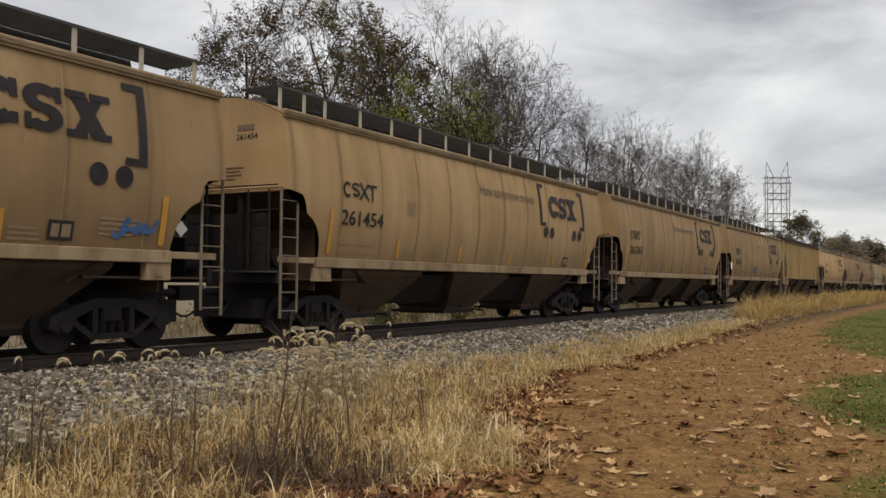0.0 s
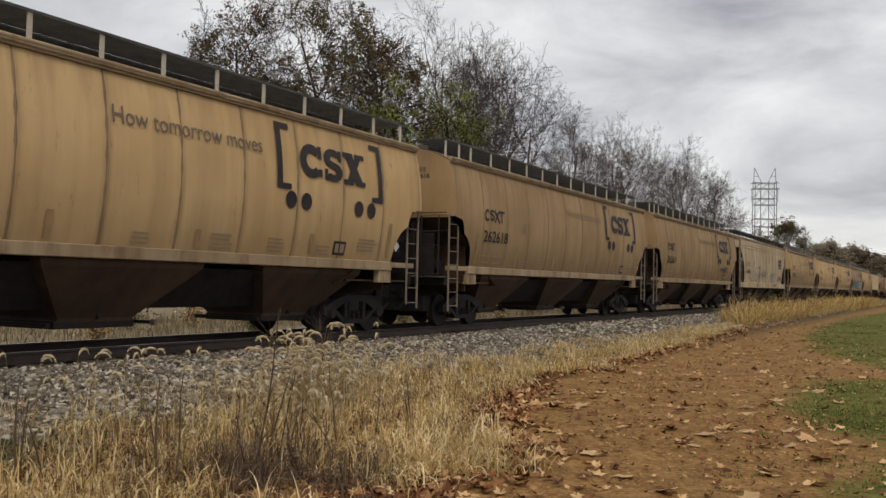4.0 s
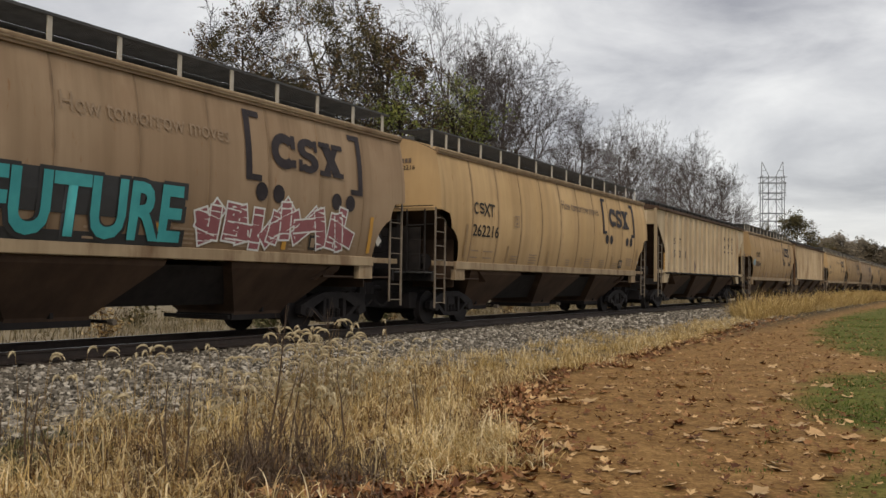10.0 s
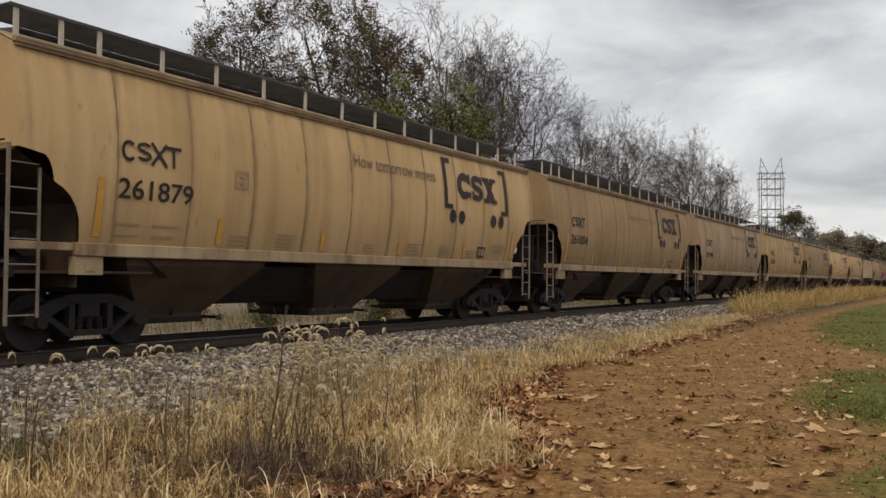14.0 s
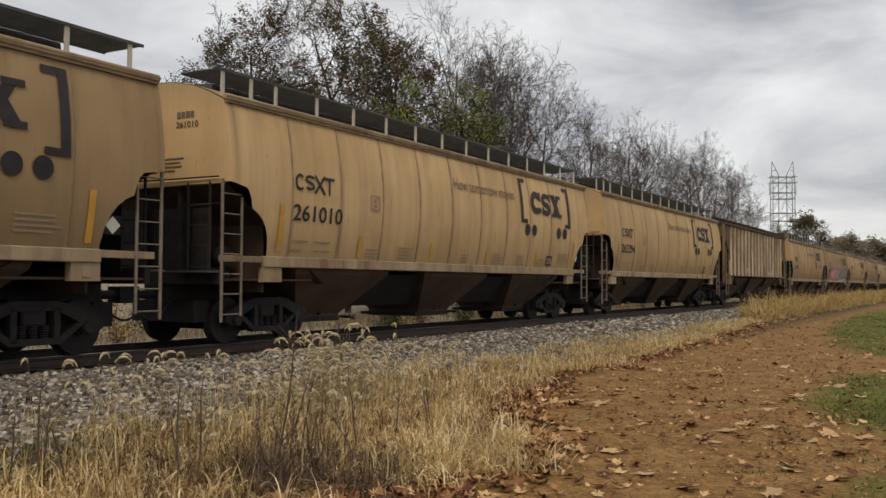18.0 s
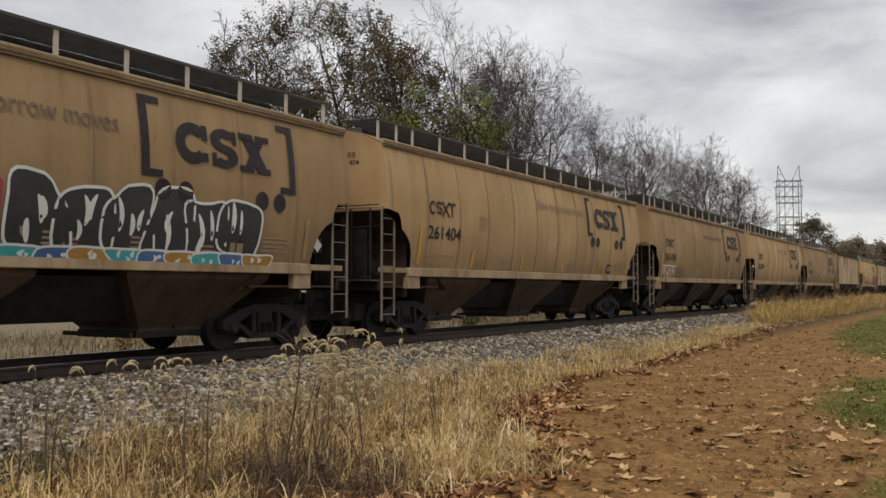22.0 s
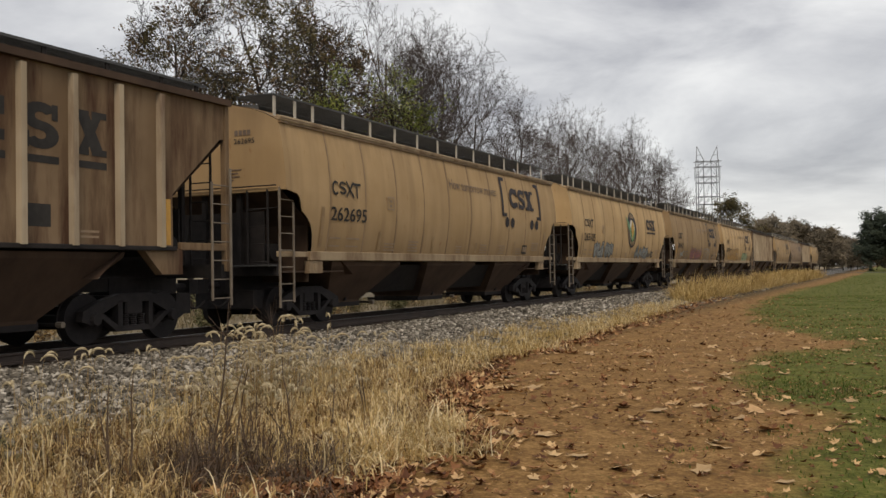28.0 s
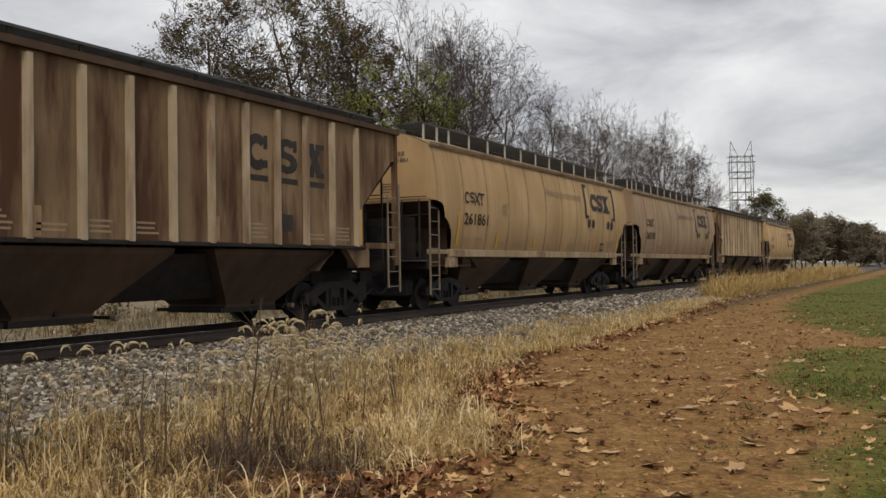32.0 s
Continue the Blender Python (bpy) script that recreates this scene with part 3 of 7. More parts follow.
def side_face(bm, sign, length, zs, half, cut):
    rows = []
    for z in zs:
        c = cut(z)
        rows.append([bm.verts.new((sign * half(z), y, z)) for y in (c, c + 0.25, length * 0.25, length * 0.5, length * 0.75, length - c - 0.25, length - c)])
    for a, b in zip(rows, rows[1:]):
        for i in range(len(a) - 1):
            bm.faces.new((a[i], a[i + 1], b[i + 1], b[i]))


def ladder(parent, x, y0, y1, z0, z1, paint, step=0.36):
    """Side ladder on the side towards the lawn: two stiles and round rungs."""
    if x < 0:
        return None
    bm = soft_box(x - 0.012, x + 0.025, y0 - 0.025, y0 + 0.025, z0, z1, 0.005)
    lad = part("ladder", bm, paint, parent)
    bm = soft_box(x - 0.012, x + 0.025, y1 - 0.02, y1 + 0.02, z0 + 0.1, z1 - 0.3, 0.005)
    part("stile", bm, paint, lad)
    bm = bmesh.new()
    rod(bm, (x, y0, 0), (x, y1, 0), 0.013, sides=6)
    first = part("rung", bm, paint, lad)
    first.location = (0, 0, z0 + 0.14)
    z = z0 + 0.14 + step
    while z < z1 - 0.05:
        share("rung", first.data, lad, pose(0, 0, z))
        z += step
    return lad


def end_ladder(parent, y, x0, x1, z0, z1, paint):
    bm = soft_box(x0 - 0.02, x0 + 0.02, y - 0.02, y + 0.02, z0, z1, 0.005)
    lad = part("end_ladder", bm, paint, parent)
    bm = soft_box(x1 - 0.02, x1 + 0.02, y - 0.02, y + 0.02, z0, z1, 0.005)
    part("stile", bm, paint, lad)
    bm = bmesh.new()
    rod(bm, (x0, y, 0), (x1, y, 0), 0.013, sides=6)
    first = part("rung", bm, paint, lad)
    first.location = (0, 0, z0 + 0.2)
    for i in range(1, int((z1 - z0 - 0.2) / 0.38)):
        share("rung", first.data, lad, pose(0, 0, z0 + 0.2 + 0.38 * i))


def truck(parent, yc):
    """Two-axle freight truck: cast side frames, bolster, springs, axles and wheels."""
    bm = soft_box(-1.05, 1.05, yc - 0.2, yc + 0.2, 0.46, 0.78, 0.03)
    for ya in (-0.42, 0.42):
        bx(bm, -0.92, 0.92, yc + ya - 0.06, yc + ya + 0.06, 0.22, 0.42)
    bx(bm, -0.55, 0.55, yc - 0.75, yc + 0.75, 0.30, 0.62)
    tr = part("truck", bm, STEEL, parent)
    for sx in (1, -1):
        bm = bmesh.new()
        x = sx * 1.0
        for pts in ([(-1.16, 0.40), (-0.98, 0.33), (-0.70, 0.52), (-0.36, 0.68), (0.36, 0.68), (0.70, 0.52), (0.98, 0.33), (1.16, 0.40), (1.14, 0.56), (0.74, 0.72), (0.36, 0.82), (-0.36, 0.82), (-0.74, 0.72), (-1.14, 0.56)],
                    [(-0.80, 0.47), (-0.42, 0.20), (0.42, 0.20), (0.80, 0.47), (0.70, 0.50), (0.38, 0.29), (-0.38, 0.29), (-0.70, 0.50)],
                    [(-0.40, 0.24), (-0.30, 0.24), (-0.30, 0.72), (-0.40, 0.72)], [(0.30, 0.24), (0.40, 0.24), (0.40, 0.72), (0.30, 0.72)]):
            prism(bm, [(yc + a, b) for a, b in pts], 0, x - 0.075, x + 0.075)
        sf = part("side_frame", fixed(bm), STEEL, tr)
    for k in (-0.18, 0.0, 0.18):
        bm = bmesh.new()
        rings = [[bm.verts.new((1.0 + r * math.cos(a), yc + k + r * math.sin(a), 0.29 + 0.017 * i)) for a in (math.pi * q / 4 for q in range(8))] for i, r in enumerate((0.075, 0.055) * 6)]
        for p, q in zip(rings, rings[1:]):
            for j in range(8):
                bm.faces.new((p[j], p[(j + 1) % 8], q[(j + 1) % 8], q[j]))
        part("spring", bm, STEEL, tr)
    for ya in (-0.89, 0.89):
        bm = bmesh.new()
        rod(bm, (-1.12, yc + ya, 0.42), (1.12, yc + ya, 0.42), 0.08, sides=8)
        part("axle", bm, STEEL, tr)
        for sx in (1, -1):
            bm = bmesh.new()
            rod(bm, (sx * 0.705, yc + ya, 0.42), (sx * 0.84, yc + ya, 0.42), 0.415, 0.41, sides=28)
            rod(bm, (sx * 0.68, yc + ya, 0.42), (sx * 0.705, yc + ya, 0.42), 0.44, sides=28)
            rod(bm, (sx * 0.84, yc + ya, 0.42), (sx * 0.88, yc + ya, 0.42), 0.14, 0.11, sides=12)
            part("wheel", bm, STEEL, tr)
            if sx < 0:
                continue
            bm = bmesh.new()
            rod(bm, (sx * 1.075, yc + ya, 0.42), (sx * 1.13, yc + ya, 0.42), 0.115, 0.095, sides=10)
            part("bearing_cap", bm, STEEL, tr)


def coupler(parent, y, out):
    """Draft sill stub, coupler shank and knuckle; out is -1 at the leading end."""
    bm = bmesh.new()
    bx(bm, -0.22, 0.22, min(y - out * 1.6, y + out * 0.1), max(y - out * 1.6, y + out * 0.1), 0.72, 1.08)
    bx(bm, -0.75, 0.75, min(y - out * 0.5, y - out * 0.12), max(y - out * 0.5, y - out * 0.12), 0.40, 0.78)
    rod(bm, (0, y, 0.88), (0, y + out * 0.62, 0.88), 0.075, sides=8)
    pts = [(-0.15, 0.55), (0.15, 0.55), (0.19, 0.72), (0.12, 0.86), (-0.02, 0.80), (-0.17, 0.84)]
    prism(bm, [(a, y + out * b) for a, b in pts], 2, 0.74, 1.02)
    part("coupler", fixed(bm), STEEL, parent)
    bm = bmesh.new()
    rings = []
    for i in range(7):
        t = i / 6
        c = Vector((0.34, y + out * 0.78 * t, 0.80 - 0.9 * t * (1 - t) - 0.2 * t))
        slope = Vector((0, out * 0.78, -0.9 * (1 - 2 * t) - 0.2)).normalized()
        up = Vector((1, 0, 0)).cross(slope)
        rings.append([bm.verts.new(c + 0.022 * (math.cos(a) * Vector((1, 0, 0)) + math.sin(a) * up)) for a in (1.2566 * q for q in range(5))])
    for p, q in zip(rings, rings[1:]):
        for j in range(5):
            bm.faces.new((p[j], p[(j + 1) % 5], q[(j + 1) % 5], q[j]))
    part("air_hose", bm, UNDER, parent)


def hopper_bay(parent, yc, half, ztop, paint, name="hopper"):
    """A tapering discharge bay: sides and ends slope in alike down to the gate."""
    bm = bmesh.new()
    levels = ((1.43, half, ztop), (1.40, half - 0.03, ztop - 0.10), (0.72, 0.74, 0.46), (0.70, 0.74, 0.40))
    rings = [[bm.verts.new((sx * w, yc + sy * h, z)) for sx, sy in ((-1, -1), (1, -1), (1, 1), (-1, 1))] for w, h, z in levels]
    for t, b in zip(rings, rings[1:]):
        for i in range(4):
            j = (i + 1) % 4
            bm.faces.new((t[i], t[j], b[j], b[i]))
    bm.faces.new(rings[-1])
    bm.faces.new(rings[0][::-1])
    h = part(name, fixed(bm), paint, parent)
    bm = bmesh.new()
    bx(bm, -0.70, 0.70, yc - 0.78, yc + 0.78, 0.30, 0.42)
    bx(bm, -0.80, 0.80, yc - 1.0, yc - 0.93, 0.33, 0.40)
    rod(bm, (-0.9, yc + 1.02, 0.37), (0.84, yc + 1.02, 0.37), 0.03)
    part("gate", bm, UNDER, h)
    bm = bmesh.new()
    rod(bm, (0.84, yc + 1.02, 0.37), (0.96, yc + 1.02, 0.37), 0.05, sides=8)
    part("capstan", bm, LADDER, h)
    bm = bmesh.new()
    prism(bm, [(yc - 0.03, 0.44), (yc + 0.03, 0.44), (yc + 0.03, ztop - 0.12), (yc - 0.03, ztop - 0.12)], 0, 0.70, 0.78)
    part("rib", fixed(bm), UNDER, h)


def shade_saddles(parent, centres, half, ztop):
    """Inner sheets that close the valleys between the bays, near-black for the shade there."""
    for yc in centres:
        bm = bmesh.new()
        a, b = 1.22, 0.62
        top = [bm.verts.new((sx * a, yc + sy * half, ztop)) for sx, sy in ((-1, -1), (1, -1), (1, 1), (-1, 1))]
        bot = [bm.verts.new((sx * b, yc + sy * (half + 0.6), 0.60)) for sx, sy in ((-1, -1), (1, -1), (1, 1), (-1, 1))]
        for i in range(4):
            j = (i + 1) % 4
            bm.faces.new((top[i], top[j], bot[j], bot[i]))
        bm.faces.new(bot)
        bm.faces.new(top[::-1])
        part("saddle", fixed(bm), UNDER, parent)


def lowered(car):
    """Brings the car body, drawn a little tall, to its true height; trucks and couplers keep theirs."""
    done = set()
    for ob in car.children_recursive:
        chain = (ob, ob.parent, ob.parent.parent)
        if any(o is not None and o.name.split(".")[0] in ("truck", "coupler", "air_hose", "hopper") for o in chain):
            continue
        placed = abs(ob.location.z) > 1e-6
        if ob.data.name not in done:
            done.add(ob.data.name)
            for v in ob.data.vertices:
                v.co.z = v.co.z * 0.9457 + (0.0 if placed else 0.028)
        if placed:
            ob.location.z = ob.location.z * 0.9457 + 0.028
    return car


def running_board(parent, length, z, x0, x1, post_x, roof, post_paint):
    """Roof walkway: open grating on short posts, one end to the other."""
    bm = bmesh.new()
    for x in (x0, x1):
        bx(bm, x - 0.012, x + 0.012, 0.1, length - 0.1, z - 0.05, z)
    n = 20
    for i in range(1, n):
        x = x0 + (x1 - x0) * i / n
        bx(bm, x - 0.004, x + 0.004, 0.1, length - 0.1, z - 0.035, z - 0.003)
    y = 0.2
    while y < length - 0.1:
        bx(bm, x0, x1, y - 0.004, y + 0.004, z - 0.016, z - 0.006)
        y += 0.15
    rb = part("running_board", bm, GRATE, parent)
    spots = [0.22, 0.95] + [1.63 + 1.255 * i for i in range(int((length - 2.0) / 1.255) + 1)] + [length - 0.35]
    bm = bmesh.new()
    bx(bm, -0.012, 0.012, -0.04, 0.04, roof(post_x) - 0.02, z - 0.002)
    first = part("bracket", bm, post_paint, rb)
    first.location = (post_x, spots[0], 0)
    for y in spots[1:]:
        share("bracket", first.data, rb, pose(post_x, y, 0))


def text_mesh(body, height, weight):
    cu = bpy.data.curves.new("lettering", "FONT")
    cu.body, cu.size, cu.resolution_u, cu.offset = body, 1.0, 3, weight
    tmp = bpy.data.objects.new("lettering", cu)
    me = bpy.data.meshes.new_from_object(tmp)
    bpy.data.objects.remove(tmp)
    bpy.data.curves.remove(cu)
    co = np.array([v.co[:] for v in me.vertices])
    lo, hi = co.min(0), co.max(0)
    co = (co - lo) * (height / (hi[1] - lo[1]))
    return me, co


def lettering(name, body, parent, y0, z0, width, height, material, half, weight=0.012):
    """Words painted on the near side, from y0 rightwards, following the side's curve."""
    me, co = text_mesh(body, height, weight)
    k = width / co[:, 0].max()
    for v, c in zip(me.vertices, co):
        z = z0 + c[1]
        v.co = (half(z) + 0.02, y0 + c[0] * k, z)
    me.materials.clear()
    me.materials.append(material)
    me.name = name
    ob = new(name, me)
    ob.parent = parent
    return ob


def decal(name, outline, parent, material, half, off=0.018, label=""):
    """A flat painted shape on the near side; outline in (y, z)."""
    bm = bmesh.new()
    bm.faces.new([bm.verts.new((half(z) + off, y, z)) for y, z in outline])
    bmesh.ops.triangulate(bm, faces=bm.faces[:])
    fixed(bm)
    return part(name, bm, material, parent, label)


def strip(outline_rects, name, parent, material, half, off=0.018, label=""):
    bm = bmesh.new()
    for y0, y1, z0, z1 in outline_rects:
        k = max(1, math.ceil((z1 - z0) / 0.3))
        rows = [[bm.verts.new((half(z) + off, y, z)) for y in (y0, y1)] for z in (z0 + (z1 - z0) * i / k for i in range(k + 1))]
        for a, b in zip(rows, rows[1:]):
            bm.faces.new((a[0], a[1], b[1], b[0]))
    return part(name, bm, material, parent, label)


def ring_shape(bm, yc, zc, ry, rz, thick, half, off, a0=0, a1=360, n=22, even=False):
    prev = None
    side = thick if even else thick * ry / rz
    for i in range(n + 1):
        a = radians(a0 + (a1 - a0) * i / n)
        pts = [(yc + (ry - s * side) * math.cos(a), zc + (rz - s * thick) * math.sin(a)) for s in (0, 1)]
        cur = [bm.verts.new((half(z) + off, y, z)) for y, z in pts]
        if prev:
            bm.faces.new((prev[0], cur[0], cur[1], prev[1]))
        prev = cur


def slab_shapes(bm, y, z, w, h, which, half, off):
    """One of the owner's three heavy shapes: an open ring, a double bend, or two crossed bars on slabs."""
    def quad(pts, lift=0.0):
        bm.faces.new([bm.verts.new((half(b) + off + lift, a, b)) for a, b in pts])

    def box(a, b, c, d, lift=0.0):
        quad([(a, c), (b, c), (b, d), (a, d)], lift)
    if which == 0:
        ring_shape(bm, y + 0.52 * w, z + h / 2, 0.52 * w, h / 2, 0.27 * h, half, off, 42, 318)
        box(y + 0.80 * w, y + 0.98 * w, z + 0.60 * h, z + 0.98 * h, 0.001)
        box(y + 0.80 * w, y + 0.98 * w, z + 0.08 * h, z + 0.30 * h, 0.001)
    elif which == 1:
        ring_shape(bm, y + w / 2, z + 0.70 * h, w / 2, 0.30 * h, 0.21 * h, half, off, 25, 272, 14)
        ring_shape(bm, y + w / 2, z + 0.30 * h, w / 2, 0.30 * h, 0.21 * h, half, off + 0.001, -155, 92, 14)
        box(y + 0.80 * w, y + 0.97 * w, z + 0.64 * h, z + 0.98 * h, 0.002)
        box(y + 0.03 * w, y + 0.20 * w, z + 0.02 * h, z + 0.36 * h, 0.002)
    else:
        quad([(y + 0.04 * w, z + h), (y + 0.42 * w, z + h), (y + 0.96 * w, z), (y + 0.58 * w, z)])
        quad([(y + 0.10 * w, z), (y + 0.36 * w, z), (y + 0.90 * w, z + h), (y + 0.64 * w, z + h)], 0.001)
        for a in (0.0, 0.54):
            for c in (0.0, 0.85):
                box(y + a * w, y + (a + 0.46) * w, z + c * h, z + (c + 0.15) * h, 0.002)


def emblem(parent, y, z, w, h, material, half, off=0.022):
    """The owner's mark as three plain heavy shapes side by side."""
    bm = bmesh.new()
    k = w / 3.15
    for which, (a, b) in enumerate(((0.0, 1.02), (1.10, 0.90), (2.06, 1.12))):
        slab_shapes(bm, y + a * k, z, b * k, h, which, half, off)
    return part("emblem", fixed(bm), material, parent, "dark navy block emblem")


def disc(parent, y, z, r, material, half, name="dot"):
    return decal(name, [(y + r * math.cos(t), z + r * math.sin(t)) for t in (2 * math.pi * i / 18 for i in range(18))], parent, material, half, 0.021)


def spray(parent, y0, y1, z0, z1, fills, outline, seed, half, letters=5):
    """Crowded bubble shapes in spray paint: soft blobs with an outline, a fill and short inner slits."""
    rng = random.Random(seed)
    w, h = (y1 - y0) / letters, z1 - z0
    line = 0.035 + 0.012 * h
    layers = {}

    def sheet_of(material, top):
        return layers.setdefault((material.name, top), (material, bmesh.new()))[1]

    def blob(bm, ring, off):
        c = sum((Vector(q) for q in ring), Vector((0, 0))) / len(ring)
        mid = bm.verts.new((half(c.y) + off, c.x, c.y))
        vs = [bm.verts.new((half(q[1]) + off, q[0], q[1])) for q in ring]
        for i, v in enumerate(vs):
            bm.faces.new((mid, v, vs[(i + 1) % len(vs)]))

    for i in range(letters):
        cy, cz = y0 + (i + 0.5) * w, (z0 + z1) / 2 + rng.uniform(-0.05, 0.05) * h
        lean = rng.uniform(-0.12, 0.16)
        ph = [rng.uniform(0, 6.28) for _ in range(3)]
        am = [rng.uniform(0.04, 0.14), rng.uniform(0.04, 0.14), rng.uniform(0.03, 0.09)]

        def outline_of(grow):
            ring = []
            for k in range(30):
                a = 2 * math.pi * k / 30
                r = 1 + sum(q * math.cos((m + 2) * a + p) for m, (q, p) in enumerate(zip(am, ph)))
                ca, sa = math.cos(a), math.sin(a)
                u = math.copysign(abs(ca) ** 0.62, ca) * r * (0.60 * w) + grow * ca
                v = math.copysign(abs(sa) ** 0.62, sa) * r * (0.46 * h) + grow * sa
                ring.append((cy + u + lean * v, cz + v))
            return ring

        blob(sheet_of(outline, 0), outline_of(line), 0.0190 + 0.0006 * i)
        blob(sheet_of(fills[i % len(fills)], 1), outline_of(0.0), 0.0194 + 0.0006 * i)
        for _ in range(rng.choice((2, 3, 3))):
            u, v = rng.uniform(-0.22, 0.22) * w, rng.uniform(-0.22, 0.22) * h
            ln, th = rng.uniform(0.12, 0.26) * h, rng.uniform(0.03, 0.06) * w + 0.012
            bend = rng.uniform(-0.5, 0.5)
            ring = []
            for k in range(12):
                e = math.sin(2 * math.pi * k / 12)
                ring.append((cy + u + (lean + bend * 0.4) * (v + ln * e) + bend * th * 3 * e * e + th * math.cos(2 * math.pi * k / 12), cz + v + ln * e))
            blob(sheet_of(outline, 2), ring, 0.0197 + 0.0006 * i)
    root = None
    for (name, top), (m, bm) in sorted(layers.items(), key=lambda q: q[0][1]):
        root = tagged(part("graffiti", bm, m, parent, "crowded spray-painted bubble shapes"), kind="stuff") if root is None else (tagged(part("fill" if top == 1 else "inner_line", bm, m, root), kind="stuff") and root)


def piece(parent, y0, y1, z0, z1, fills, edge, seed, half, letters, haze=None, heavy=0.27, label="angular interlocked spray-painted shapes"):
    """Angular, crowded strokes in spray paint, each with an edge line, over a ragged cloud of another colour."""
    rng = random.Random(seed)
    w, h = (y1 - y0) / letters, z1 - z0
    sheets = {}

    def bar(key, a, b, wide, ends, off):
        bm = sheets.setdefault(key, bmesh.new())
        d = (b - a).normalized()
        p = Vector((-d.y, d.x)) * wide / 2
        a, b = a - d * ends, b + d * ends
        k = 5
        prev = None
        for i in range(k + 1):
            c = a.lerp(b, i / k)
            cur = [bm.verts.new((half(q.y) + off, q.x, q.y)) for q in (c - p, c + p)]
            if prev:
                bm.faces.new((prev[0], cur[0], cur[1], prev[1]))
            prev = cur

    if haze is not None:
        bm = sheets.setdefault((0, haze.name), bmesh.new())
        cols = letters * 4
        tops = [z1 + h * rng.uniform(-0.12, 0.28) for _ in range(cols + 1)]
        for c in range(cols):
            rows = []
            for r in range(5):
                rows.append([bm.verts.new((half(z) + 0.0185, y, z)) for y, z in ((y0 - 0.15 + (y1 - y0 + 0.3) * (c + k) / cols, z0 + (tops[c + k] - z0) * r / 4) for k in (0, 1))])
            for a, b in zip(rows, rows[1:]):
                bm.faces.new((a[0], a[1], b[1], b[0]))
    for i in range(letters):
        lean, drop = rng.uniform(-0.2, 0.25) * w, rng.uniform(-0.06, 0.08) * h
        strokes = [((rng.uniform(-0.15, 0.5), rng.uniform(0, 0.25)), (rng.uniform(0.1, 0.8), rng.uniform(0.7, 1.0))) for _ in range(2)]
        strokes += [((rng.uniform(0.4, 0.9), rng.uniform(0.75, 1.0)), (rng.uniform(0.5, 1.15), rng.uniform(0, 0.3))), ((rng.uniform(0, 0.3), rng.uniform(0.3, 0.6)), (rng.uniform(0.6, 1.1), rng.uniform(0.35, 0.75)))]
        top = z0 + h * rng.uniform(0.86, 1.08)
        for j, (p, q) in enumerate(strokes):
            ends = []
            for u, v in (p, q):
                ends.append(Vector((y0 + (i + u) * w + lean * (v - 0.5) + rng.uniform(-0.05, 0.05) * w, z0 + drop + 0.12 * h + v * (top - z0) * 0.80 + rng.uniform(-0.04, 0.04) * h)))
            if ends[0] == ends[1]:
                continue
            wide = heavy * w * rng.uniform(0.85, 1.3)
            bar((1, edge.name), ends[0], ends[1], wide + 0.07, 0.08, 0.0195 + 0.0009 * i + 0.0002 * j)
            bar((2, fills[i % len(fills)].name), ends[0], ends[1], wide, 0.045, 0.0196 + 0.0009 * i + 0.0002 * j)
    named = {m.name: m for m in [edge] + list(fills) + ([haze] if haze else [])}
    root = None
    for key in sorted(sheets):
        if root is None:
            root = tagged(part("graffiti", sheets[key], named[key[1]], parent, label), kind="stuff")
        else:
            tagged(part("fill" if key[0] == 2 else "outline", sheets[key], named[key[1]], root), kind="stuff")


def scrawl(parent, y0, y1, z0, z1, material, seed, half, strokes=9, thick=0.035):
    """One flowing hand-drawn line with loops and sharp turns, like a quick tag."""
    rng = random.Random(seed)
    n = strokes * 9
    f1, f2, p1, p2 = rng.uniform(0.85, 1.15) * strokes, rng.uniform(1.6, 2.4) * strokes, rng.uniform(0, 6), rng.uniform(0, 6)
    step = (y1 - y0) / strokes
    pts = []
    for i in range(n + 1):
        t = i / n
        y = y0 + (y1 - y0) * (0.06 + 0.88 * t) + 0.55 * step * math.sin(2 * math.pi * f1 * t + p1)
        k = 0.62 * math.cos(2 * math.pi * f1 * t + p1 * 0.6) + 0.30 * math.sin(2 * math.pi * f2 * t + p2)
        pts.append(Vector((y, (z0 + z1) / 2 + 0.5 * (z1 - z0) * max(-1, min(1, k * (0.75 + 0.35 * math.sin(5 * t + p2)))))))
    bm = bmesh.new()
    prev = None
    for i, p in enumerate(pts):
        d = (pts[min(i + 1, n)] - pts[max(i - 1, 0)]).normalized()
        w = Vector((-d.y, d.x)) * thick * (0.35 + 0.3 * abs(d.x))
        cur = [bm.verts.new((half(q.y) + 0.020 + 0.00004 * i, q.x, q.y)) for q in (p - w, p + w)]
        if prev:
            bm.faces.new((prev[0], cur[0], cur[1], prev[1]))
        prev = cur
    return part("scrawl", bm, material, parent, "hand-sprayed scrawl")


def small_print(parent, half, bars, material):
    return tagged(strip(bars, "stencil_text", parent, material, half), kind="stuff")


